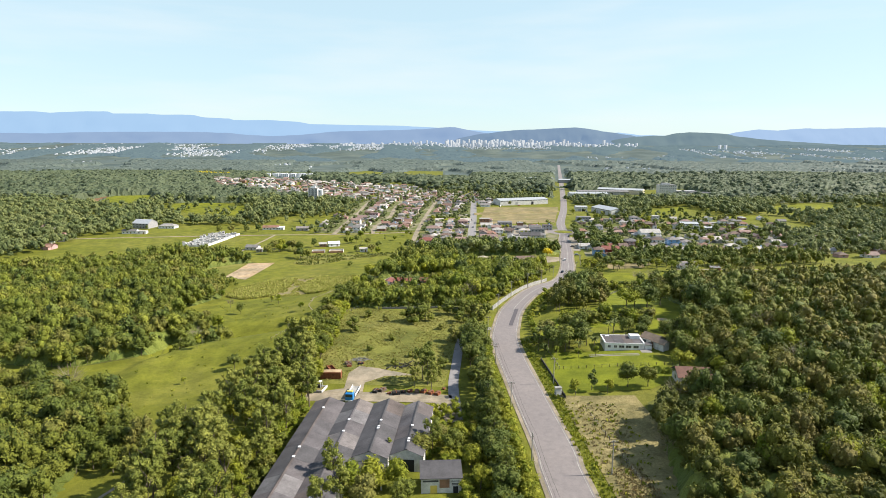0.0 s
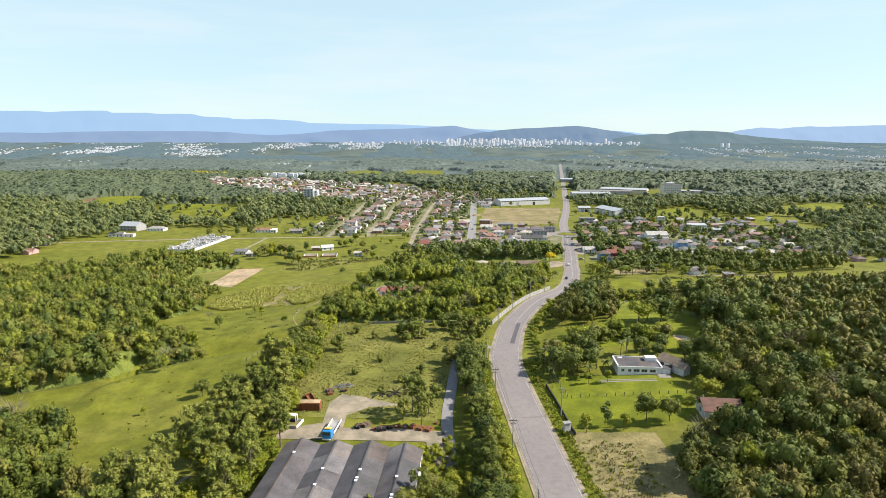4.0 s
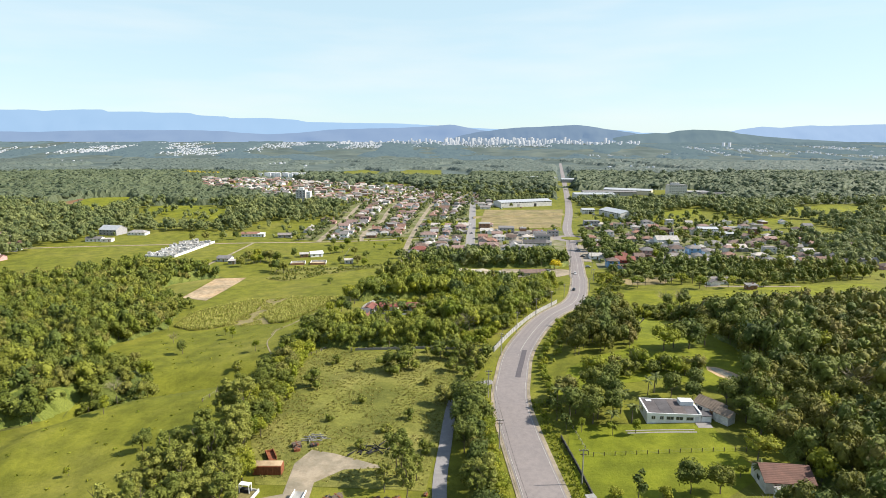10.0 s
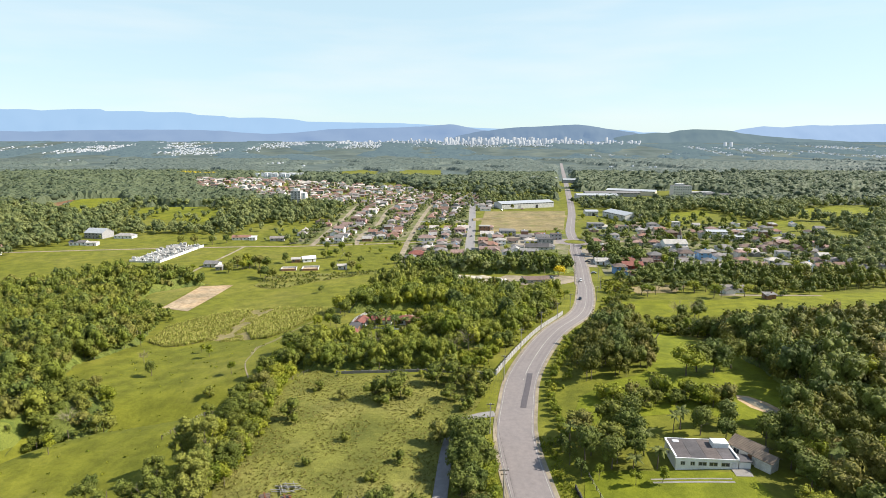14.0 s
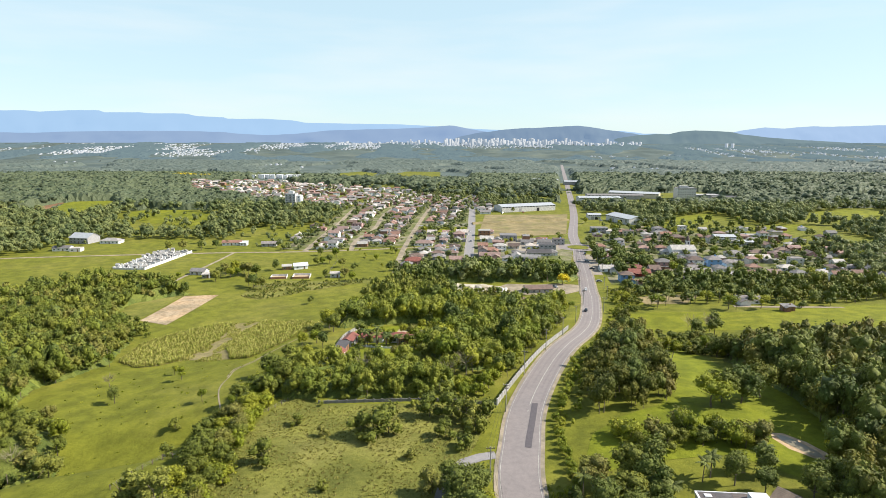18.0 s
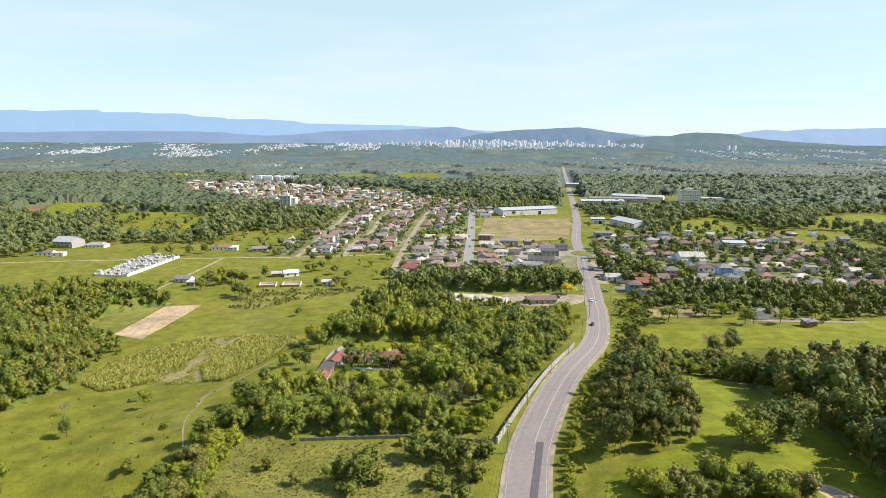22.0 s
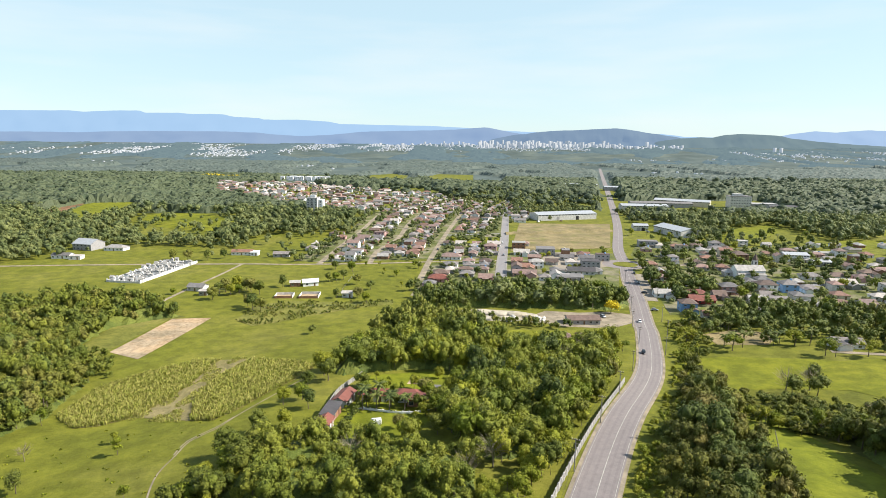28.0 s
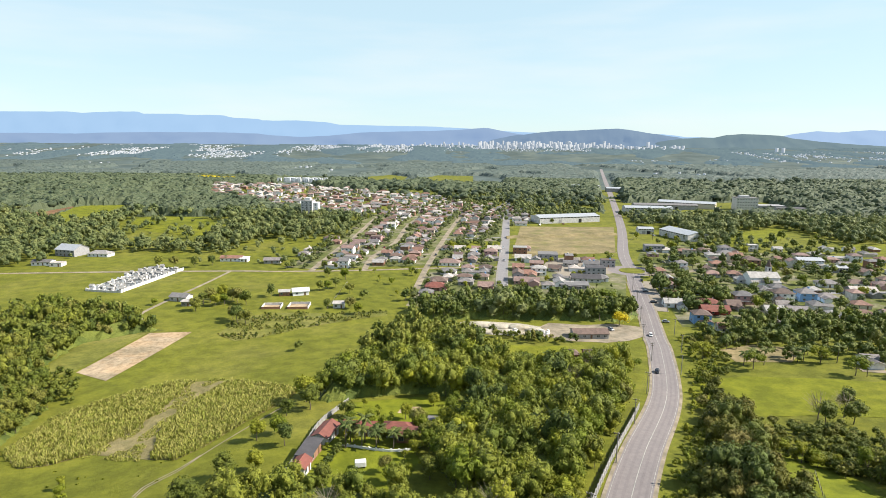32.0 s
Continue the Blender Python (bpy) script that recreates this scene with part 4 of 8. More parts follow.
def massed(protos, pts, scale, seed, zs=1.0, sink=0.4):
    """Many copies of the prototypes' arrays at the points, as one vertex and triangle array."""
    g = np.random.default_rng(seed)
    V, F, T, n = [], [], [], 0
    which = g.integers(0, len(protos), len(pts))
    sc = np.broadcast_to(np.asarray(scale, float), (len(pts),)) * g.uniform(0.6, 1.4, len(pts))
    an = g.uniform(0, 2 * math.pi, len(pts))
    for k, (pv, pf) in enumerate(protos):
        w = np.where(which == k)[0]
        if not len(w):
            continue
        c, s = np.cos(an[w])[:, None], np.sin(an[w])[:, None]
        q = sc[w][:, None]
        hz = g.uniform(0.85, 1.2, (len(w), 1)) * zs
        x = (pv[None, :, 0] * c - pv[None, :, 1] * s) * q + pts[w, 0][:, None]
        y = (pv[None, :, 0] * s + pv[None, :, 1] * c) * q + pts[w, 1][:, None]
        z = pv[None, :, 2] * np.minimum(q, 1.55) * hz + land(pts[w, 0], pts[w, 1])[:, None] - sink
        V.append(np.stack([x, y, z], -1).reshape(-1, 3))
        F.append((pf[None] + (np.arange(len(w)) * len(pv))[:, None, None] + n).reshape(-1, 3))
        T.append(np.repeat(g.random(len(w)), len(pv)))
        n += len(w) * len(pv)
    return np.concatenate(V), np.concatenate(F), np.concatenate(T)


MID = [crown(40 + i, 4.5, 1.4, 8.4, 6, 135, 0.66, ICO1, lobe_r=0.44, low=-0.5) for i in range(5)]
NEAR = [crown(50 + i, 4.5, 1.4, 8.4, 9, 430, 0.44, ICO1, lobe_r=0.42, spread=0.66, low=-0.5) for i in range(6)]
LITE = [crown(30 + i, 4.5, 1.2, 8.2, 5, 110, 0.85, ICO1, lobe_r=0.5, low=-0.5) for i in range(4)]
FAR2 = [crown(80 + i, 4.6, 0.8, 8.2, 3, 40, 0.95, ICO1, lobe_r=0.5, spread=0.6, low=-0.3) for i in range(4)]
FAR = [crown(60 + i, 4.6, 0.3, 7.5, 1, 9, 1.3, ICO1, lobe_r=0.85, spread=0.1) for i in range(4)]
TALL = [crown(70 + i, 3.3, 2.5, 13.0, 9, 230, 0.8, ICO1, lobe_r=0.45, spread=0.7) for i in range(3)]
STEM = [(np.array([(-0.16, -0.1, 0), (0.16, -0.1, 0), (0, 0.18, 0), (-0.1, -0.06, 5.5), (0.1, -0.06, 5.5), (0, 0.1, 5.5)]), np.array([(0, 1, 4), (0, 4, 3), (1, 2, 5), (1, 5, 4), (2, 0, 3), (2, 3, 5)]))]


def cells(x, y, w, seed):
    """A number from 0 to 1 for each square of side w."""
    h = np.sin(np.floor(x / w) * 127.1 + np.floor(y / w) * 311.7 + seed * 74.7) * 43758.5453
    return h - np.floor(h)


def lumps(x, y, w, seed):
    """Smooth lumps about w across, from 0 to 1."""
    fx, fy = x / w - np.floor(x / w), y / w - np.floor(y / w)
    fx, fy = fx * fx * (3 - 2 * fx), fy * fy * (3 - 2 * fy)
    a, b = cells(x, y, w, seed), cells(x + w, y, w, seed)
    c, d = cells(x, y + w, w, seed), cells(x + w, y + w, w, seed)
    return (a * (1 - fx) + b * fx) * (1 - fy) + (c * (1 - fx) + d * fx) * fy


def undergrowth(poly, cell, seed, material, tall, thin=None):
    """The lower storey of a wood, added to fill gaps between crowns: a rough closed coat of leaves that comes down to
    the ground at the edges.
    """
    xs, ys = [q[0] for q in poly], [q[1] for q in poly]
    X, Y = np.meshgrid(np.arange(min(xs) - cell, max(xs) + 2 * cell, cell), np.arange(min(ys) - cell, max(ys) + 2 * cell, cell))
    g = np.random.default_rng(seed)
    ny_, nx_ = X.shape
    x, y = (X + g.uniform(-0.4, 0.4, X.shape) * cell).ravel(), (Y + g.uniform(-0.4, 0.4, X.shape) * cell).ravel()
    keep = inside(poly, x, y) & (x < 0.86 * y + 30) & (x > -np.maximum(0.74 * y + 25, 0.83 * y - 115))
    if thin is not None:
        keep &= thin(x, y)
    edge = np.mean([inside(poly, x + d * a, y + d * b) for d in (3.0, 5.5) for a, b in ((1, 0), (-1, 0), (0, 1), (0, -1), (0.7, 0.7), (-0.7, 0.7), (0.7, -0.7), (-0.7, -0.7))], axis=0)
    keep &= edge > 0.62
    edge = np.clip((edge - 0.55) / 0.4, 0, 1)
    z = land(x, y) + np.where(keep, edge * tall * (0.35 + 0.45 * lumps(x, y, 7.0, seed) + 0.25 * lumps(x, y, 3.0, seed + 1)) + g.random(len(x)) * 0.55 * cell, -0.4)
    i = (np.arange(ny_ - 1)[:, None] * nx_ + np.arange(nx_ - 1)[None]).ravel()
    q = np.stack([i, i + 1, i + nx_ + 1, i + nx_], -1)
    q = q[keep[q].any(1)]
    me = mesh_of("undergrowth", (np.stack([x, y, z], -1), q, cells(x, y, 6.0, seed)), material)
    me.shade_flat()
    return me


def wood(poly, gap, seed, protos, material, scale, label, thin=None, stems=True, under=0.0):
    """A stretch of closed woodland that nobody could count: crowns, and the stems under them."""
    fine = 0.78 if scale >= 0.8 else 1.0          # crowns of about five metres, standing close
    p = spots(poly, gap * fine, seed)
    if thin is not None:
        p = p[thin(p[:, 0], p[:, 1])]
    ob = link("woodland", mesh_of("woodland", massed(protos, p, scale * fine, seed, 0.94 / fine), material))
    tagged(ob, label, "woodland", kind="stuff")
    if under:
        # Dark leaves here put the shade between crowns into the coat's colour.
        link("undergrowth", undergrowth(poly, under, seed, L_DARK, 5.4 * scale, thin), None, ob)
    if stems:
        link("stems", mesh_of("stems", massed(STEM, p, scale * fine, seed), M_BARK), None, ob)
    return ob


W_RIGHT = [(54, 90), (55, 112), (61, 136), (68, 152), (78, 158), (90, 158), (92, 168), (92, 180), (93, 192), (95, 204), (103, 215), (112, 223), (118, 240), (120.5, 258), (122, 276), (125, 298), (134, 314), (150, 322), (195, 310), (262, 320), (420, 395), (420, 90)]
near_r = lambda x, y: (y < 300) & (x < 128)
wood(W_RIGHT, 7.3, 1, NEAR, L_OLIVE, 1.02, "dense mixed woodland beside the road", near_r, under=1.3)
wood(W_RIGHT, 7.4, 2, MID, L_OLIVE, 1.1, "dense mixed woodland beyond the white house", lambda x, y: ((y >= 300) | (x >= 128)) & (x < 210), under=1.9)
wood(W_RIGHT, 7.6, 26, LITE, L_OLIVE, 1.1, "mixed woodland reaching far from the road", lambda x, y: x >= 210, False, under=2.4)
wood(W_RIGHT, 16, 3, NEAR, L_DARK, 1.15, "darker taller trees standing in woodland", lambda x, y: (y > 105) & (x < 140) & (y < 320))
wood(W_RIGHT, 18, 33, MID, L_DARK, 1.15, "dark trees standing in far woodland", lambda x, y: (x >= 140) | (y >= 320))
wood(W_RIGHT, 21, 4, NEAR, L_BRIGHT, 1.0, "olive trees standing in woodland", lambda x, y: (y > 105) & (x < 140) & (y < 320))
wood(W_RIGHT, 24, 34, MID, L_WOOD, 1.1, "olive trees in far woodland", lambda x, y: (x >= 140) | (y >= 320))
wood([(112, 214), (117, 232), (120, 250), (122, 272), (127, 288), (138, 288), (136, 250), (124, 214)], 9, 58, NEAR, L_DARK, 1.5, "tall dark trees at the edge of the meadow")
W_LEFT = [(-172, 213), (-126, 207), (-109, 216), (-103, 226), (-104, 236), (-97, 246), (-102, 258), (-118, 276), (-122, 294), (-112, 318), (-119, 346), (-128, 366), (-141, 384), (-153, 400), (-157, 430), (-141, 446), (-128, 452), (-150, 463), (-168, 472), (-195, 482), (-215, 480), (-226, 460), (-245, 440), (-300, 405), (-400, 380), (-400, 250)]
wood(W_LEFT, 6.4, 5, NEAR, L_WOOD, 0.9, "dense mixed woodland at the pasture edge", lambda x, y: (y >= 300) & (y < 400), under=1.9)
wood(W_LEFT, 7.4, 27, LITE, L_WOOD, 1.05, "dense mixed woodland towards the cemetery", lambda x, y: y >= 400, False, under=2.2)
wood(W_LEFT, 6.2, 55, NEAR, L_WOOD, 0.88, "dense mixed woodland beside the pasture", lambda x, y: y < 300, under=1.4)
wood([(-117.9, 290.8), (-115.4, 301.5), (-112.8, 312.6), (-110.1, 320.0), (-116.1, 338.5), (-119.0, 355.9), (-124.9, 375.2), (-124.6, 344.9), (-123.3, 324.5), (-126.8, 303.0)], 5.4, 19, NEAR, L_WOOD, 0.68, "smaller trees where the wood meets the cane", under=1.3)
wood(W_LEFT, 16, 6, NEAR, L_GREEN, 1.1, "lighter green trees standing in woodland")
wood(W_LEFT, 18, 7, MID, L_DARK, 1.1, "dark trees standing in woodland")
wood([(-114, 264), (-98, 262), (-90, 252), (-83, 242), (-79, 231), (-85, 225), (-96, 229), (-104, 234), (-108, 250)], 6.2, 56, NEAR, L_WOOD, 0.72, "trees and brush in a gully of the pasture", under=1.2)
wood([(-100, 252), (-86, 243), (-82, 233), (-88, 229), (-98, 236)], 9, 57, NEAR, L_DARK, 0.8, "dark trees in a gully of the pasture")
W_LEFT_NEAR = [(-150, 192), (-112, 184), (-98, 180), (-88, 168), (-82, 150), (-80, 118), (-78, 95), (-150, 95)]
wood([(-80, 130), (-62, 128), (-57, 142), (-64, 152), (-80, 150)], 5.5, 35, NEAR, L_WOOD, 0.8, "dark trees closing the pasture")
wood(W_LEFT_NEAR, 6.0, 8, NEAR, L_WOOD, 0.95, "mixed trees below the pasture", under=1.2)
wood(W_LEFT_NEAR, 13, 9, NEAR, L_DARK, 1.1, "dark trees below the pasture")
W_MAIN = [(-28, 348), (-26, 368), (-19, 388), (-12, 425), (-6, 442), (14, 442), (28, 420), (42, 398), (52, 388), (66, 394), (78, 404), (88, 402), (83, 385), (77, 365), (67, 343), (41, 291), (26, 284), (16, 300), (14, 330), (30, 334), (32, 352), (8, 362), (-12, 356)]
wood(W_MAIN, 7.0, 10, NEAR, L_GREEN, 1.05, "thick wood beside the road wall", under=1.4)
wood(W_MAIN, 16, 11, NEAR, L_DARK, 1.2, "dark tall trees in the roadside wood")
wood(W_MAIN, 12, 12, NEAR, L_BRIGHT, 1.0, "fresh green trees in the roadside wood")
wood([(-14, 466), (2, 474), (34, 480), (80, 480), (112, 478), (126, 492), (120, 512), (60, 522), (8, 506)], 6.4, 13, MID, L_DARK, 1.05, "belt of dark trees before the houses", under=2.0)
wood([(-36, 264), (14, 264), (22, 268), (24, 284), (8, 292), (-8, 296), (-20, 296), (-32, 292)], 5.6, 14, NEAR, L_GREEN, 0.8, "belt of trees behind the garden wall", under=1.3)
wood([(-18, 256.6), (-4, 257.4), (6, 257.2), (18, 257), (30, 254.6), (30, 256), (18, 258.6), (4, 259), (-18, 258.6)], 3.4, 18, NEAR, L_GREEN, 0.26, "weedy bushes at the foot of a concrete wall", stems=False)
wood([(-20, 261.8), (0, 262.4), (14, 262.2), (21, 264), (22, 269), (0, 268), (-22, 267)], 3.6, 20, NEAR, L_GREEN, 0.5, "bushy trees close behind a concrete wall", stems=False)
wood([(149.3, 477.1), (216.1, 467.6), (305.8, 457.7), (258.1, 399.9), (213.4, 389.0), (188.6, 401.5), (163.3, 412.0), (137.2, 425.6)], 9.5, 21, MID, L_DARK, 0.72, "loose row of garden trees along the meadow")
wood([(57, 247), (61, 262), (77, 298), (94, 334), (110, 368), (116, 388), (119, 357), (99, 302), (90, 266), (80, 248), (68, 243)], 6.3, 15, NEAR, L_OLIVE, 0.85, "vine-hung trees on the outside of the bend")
wood([(72, 254), (70, 272), (80, 298), (96, 334), (106, 358), (114, 356), (96, 302), (88, 272), (82, 254)], 9, 16, NEAR, L_DARK, 1.0, "green trees on the outside of the bend")
wood([(112, 322), (116, 312), (128, 304), (150, 312), (180, 322), (150, 336), (130, 330)], 5, 17, MID, L_WOOD, 0.5, "thicket along the meadow")
SCRUBBY = [(48.5, 240), (53.5, 262), (69.5, 298), (86.5, 334), (104.5, 372), (119.5, 410), (125, 432), (130, 452), (152, 456), (141, 434), (140, 410), (124, 394), (114, 366), (104, 350), (94, 334), (77, 298), (61, 262), (53, 240)]
wood(SCRUBBY, 3.4, 22, MID, L_BRIGHT, 0.28, "light green scrub along the road verge", lambda x, y: np.sin(x * 0.31) + np.sin(y * 0.21) > -0.9, False)
wood([(x + 4, y) for x, y in SCRUBBY[:8]] + SCRUBBY[8:], 5.5, 23, NEAR, L_WOOD, 0.46, "brownish bushes along the bend", stems=False)
wood([(-20, 392), (-10, 438), (12, 440), (28, 418), (34, 400), (10, 398)], 7.0, 24, TALL, L_EUC, 1.05, "tall olive eucalyptus at the back of the wood")
wood([(42, 436), (52, 444), (76, 440), (76, 436), (60, 434)], 4.5, 25, MID, L_DARK, 0.5, "low dark bushes before the sand", stems=False)
wood([(22.8, 96), (26.2, 96), (25.6, 150), (24.6, 175), (25.6, 212), (23.0, 212)], 2.2, 38, NEAR, L_BRIGHT, 0.4, "clipped bright green hedge along the road", stems=False)
WALLSIDE = [(32, 262), (37, 272), (45, 289), (57, 315), (71, 344), (79, 362), (83, 378), (76, 378), (64, 345), (50, 317), (38, 291), (30, 275), (25, 264)]
wood(WALLSIDE, 4.6, 36, NEAR, L_BRIGHT, 0.62, "fresh green trees leaning over the road wall")
wood(WALLSIDE, 9, 37, NEAR, L_WOOD, 0.85, "mixed trees behind the road wall")
wood([(-99.2, 447.3), (-98.3, 478), (-81.7, 487.4), (-48.4, 487.6), (-19.6, 494.3), (-18.5, 484.4), (-30.8, 477.8), (-50.5, 464.8), (-70, 446.9), (-86.3, 436.2)], 2.6, 39, MID, L_WOOD, 0.2, "weeds and bushes in a strip of rough ground", lambda x, y: np.sin(x * 0.35) + np.sin(y * 0.4) > -0.5, False)
wood([(12, 460), (26, 447), (42, 443), (70, 436), (72, 442), (44, 450), (30, 455), (17, 466)], 4.2, 40, MID, L_WOOD, 0.5, "ragged bushes before the sand", stems=False)
wood([(116, 354), (128, 352), (150, 341), (136, 314), (122, 318), (117, 336)], 4.6, 18, NEAR, L_WOOD, 0.5, "dense bushes in a hollow between meadows", stems=False)
wood([(155, 442), (203, 450), (232, 446), (252, 466), (225, 476), (185, 468), (160, 458)], 7, 19, MID, L_DARK, 1.05, "dark grove before the houses", under=2.0)
wood([(190, 412), (240, 402), (330, 420), (320, 466), (250, 466), (215, 440)], 8.5, 20, MID, L_WOOD, 1.0, "trees of gardens beside the meadow", lambda x, y: np.sin(x * 0.13) + np.sin(y * 0.17) > -0.7)
wood([(-128, 385), (-119, 372), (-114, 356), (-124, 362), (-142, 386), (-146, 396)], 4.5, 21, MID, L_WOOD, 0.5, "low bushes beside the ploughed field", stems=False)

# ---- the long shed with its four naves, and the yard behind it ----
def nave(parent, x0, x1, length, eave, rise, front):
    """One gabled nave of the shed: walls, six pairs of roof sheets, ridge cap."""
    xm = (x0 + x1) / 2
    wb = bmesh.new()
    for y in (0, -length):
        vs = [wb.verts.new(p) for p in ((x0, y, -1), (x1, y, -1), (x1, y, eave), (xm, y, eave + rise), (x0, y, eave))]
        vt = [wb.verts.new((v.co.x, y + (0.2 if y else -0.2), v.co.z)) for v in vs]
        wb.faces.new(vs), wb.faces.new(vt[::-1])
        for i in range(5):
            wb.faces.new((vs[i], vs[(i + 1) % 5], vt[(i + 1) % 5], vt[i]))
    box(wb, x0, x0 + 0.2, -length, 0, -1, eave)
    box(wb, x1 - 0.2, x1, -length, 0, -1, eave)
    wall = part("wall", wb, M_OFFWHITE, parent)
    if front:
        part("gate", bx(xm - 1.8, xm + 1.8, -length - 0.08, -length + 0.1, -0.2, eave * 0.75), M_DARK, parent, "near-black slab for the shade in a gateway")
    n = max(4, int(length / 6))
    for i in range(n):
        ya, yb = -length * i / n + 0.25 * (i == 0), -length * (i + 1) / n - 0.25 * (i == n - 1)
        for side in (0, 1):
            xe = x0 - 0.15 if side == 0 else x1 + 0.15
            quad = [(xe, yb + 0.012, eave - 0.06), (xm, yb + 0.012, eave + rise), (xm, ya, eave + rise), (xe, ya, eave - 0.06)]
            z = random.choice((0, 0.012, 0.02))
            quad = [(a, b, c + 0.1 + z) for a, b, c in (quad if side else quad[::-1])]
            part("roof_panel", slab(bmesh.new(), quad, 0.07), random.choice((M_SHEET, M_SHEET, M_SHEET, M_SHEET, M_CEMENT, M_SHEETPALE)), parent)
    part("ridge_cap", slab(slab(bmesh.new(), [(xm - 0.32, -length - 0.2, eave + rise + 0.1), (xm, -length - 0.2, eave + rise + 0.2), (xm, 0.2, eave + rise + 0.2), (xm - 0.32, 0.2, eave + rise + 0.1)], 0.04), [(xm, -length - 0.2, eave + rise + 0.2), (xm + 0.32, -length - 0.2, eave + rise + 0.1), (xm + 0.32, 0.2, eave + rise + 0.1), (xm, 0.2, eave + rise + 0.2)], 0.04), M_SHEET, parent, "weathered ridge cap")
    for k in range(3):
        y = -length * random.uniform(0.05, 0.9)
        part("skylight", bx(xm - 0.3, xm + 0.3, y - 0.35, y + 0.35, eave + rise + 0.1, eave + rise + 0.26), M_RIDGE, parent, "small white ridge vent")


T_OLDRED = tiles("old reddish tiles", (0.175, 0.085, 0.060))
T_OLD = tiles("old mottled tiles", (0.22, 0.165, 0.12))
M_SHEET = plain("weathered fibre cement sheets", (0.122, 0.110, 0.115), 0.85, vary=0.5, scale=0.22, fine=2.5, bump_d=0.03, tint=0.35)
M_SHEETPALE = plain("paler replaced sheets", (0.185, 0.172, 0.175), 0.85, vary=0.45, scale=0.3, fine=2.5, bump_d=0.03, tint=0.25)
shed = thing("industrial_shed", -28.4, 153.8, -6.5, 0.0, "long grey fibre-cement shed with four gabled naves", "shed")
nave(shed, 0, 8.2, 62, 4.3, 1.5, False)
nave(shed, 8.3, 16.4, 54, 4.2, 1.4, True)
nave(shed, 16.5, 24.8, 27, 4.3, 1.6, True)
nave(shed, 24.9, 32.8, 25, 4.0, 1.6, True)
part("porch_roof", slab(slab(bmesh.new(), [(16.6, -33.0, 3.0), (20.6, -33.0, 3.9), (20.6, -27.2, 3.9), (16.6, -27.2, 3.0)], 0.1), [(20.6, -33.0, 3.9), (24.6, -33.0, 3.0), (24.6, -27.2, 3.0), (20.6, -27.2, 3.9)], 0.1), M_CEMENT, shed, "lower grey porch roof")
for px in (16.9, 24.3):
    part("post", bx(px - 0.15, px + 0.15, -32.8, -32.5, -1, 3.0), M_CONC, shed)

# small white workshop house by the road
ws = thing("workshop_house", 5.2, 119.6, 0.5, label="small white workshop house with faded painted lettering", category="house")
part("wall", bx(-4.4, 4.4, -2.6, 2.6, -1, 3.7), M_OFFWHITE, ws)
part("roof", slab(bmesh.new(), [(-4.7, -3.0, 3.75), (4.7, -3.0, 3.75), (4.7, 2.9, 4.7), (-4.7, 2.9, 4.7)], 0.14), M_CEMENT, ws)
part("side_wall", bx(-4.4, 4.4, 2.3, 2.58, 3.6, 4.5), M_OFFWHITE, ws)
part("door", bx(-2.4, -0.9, -2.66, -2.55, 0, 1.9), W_YELLOW, ws, "ochre wooden door")
part("door", bx(2.6, 3.7, -2.66, -2.55, 0, 1.6), M_DARK, ws, "near-black slab for a shaded doorway")
part("shutter", bx(-0.4, 1.8, -2.66, -2.55, 1.3, 3.3), W_BRICK, ws, "brown painted panel")
for k, (a, b, z) in enumerate(((-4.0, -0.6, 2.7), (2.2, 4.0, 2.75), (2.3, 3.9, 2.2), (2.3, 3.6, 1.85))):
    part("lettering", bx(a, b, -2.63, -2.6, z, z + (0.42 if k == 0 else 0.2)), M_CEMENT, ws, "faded dark painted lettering bar")


def wheel(parent, x, y, r=0.5, w=0.28):
    t = part("wheel", tube(bmesh.new(), (x - w / 2, y, r), (x + w / 2, y, r), r, r, 14), M_BLACK, parent)
    part("rim", tube(bmesh.new(), (x - w / 2 - 0.02, y, r), (x + w / 2 + 0.02, y, r), r * 0.5, r * 0.5, 10), M_STEEL, t)


def truck(x, y, rz):
    t = thing("flatbed_truck", x, y, rz, label="blue cab truck with an empty white flatbed", category="truck")
    part("cab", bx(-1.2, 1.2, -4.6, -2.9, 0.7, 2.9, bevel=0.16), M_BLUE, t, "bright blue cab")
    part("windscreen", bx(-1.05, 1.05, -4.64, -4.56, 1.8, 2.6), M_GLASS, t)
    part("bumper", bx(-1.2, 1.2, -4.75, -4.58, 0.5, 0.85), M_WHITE, t)
    part("air_deflector", bx(-0.9, 0.9, -3.8, -3.0, 2.9, 3.3, bevel=0.1), W_YELLOW, t)
    part("chassis", bx(-0.5, 0.5, -3, 4.6, 0.6, 0.9), M_BLACK, t)
    part("flatbed", bx(-1.25, 1.25, -2.6, 4.8, 0.95, 1.12), M_CONC, t, "grey loading floor")
    for sx in (-1, 1):
        part("side_board", bx(sx * 1.25 - 0.05, sx * 1.25 + 0.05, -2.6, 4.8, 1.12, 1.65), M_WHITE, t, "white side board")
        for wy in (-3.7, 2.4, 3.5):
            wheel(t, sx * 1.05, wy)
    return t


truck(-19.6, 166.5, -8)
cont = thing("shipping_container", -28.2, 180.6, -2, label="rusty orange-brown open-topped container", category="container")
part("body", bx(-3.3, 3.3, -1.2, 1.2, 0.1, 2.3, bevel=0.05), M_RUST, cont)
for k in range(11):
    part("rib", bx(-3.1 + 0.6 * k, -2.86 + 0.6 * k, -1.27, -1.19, 0.2, 2.2), M_RUST, cont)
part("lid", bx(-3.2, 3.2, -1.1, 1.1, 2.3, 2.42), M_SOIL, cont, "dusty pale top")


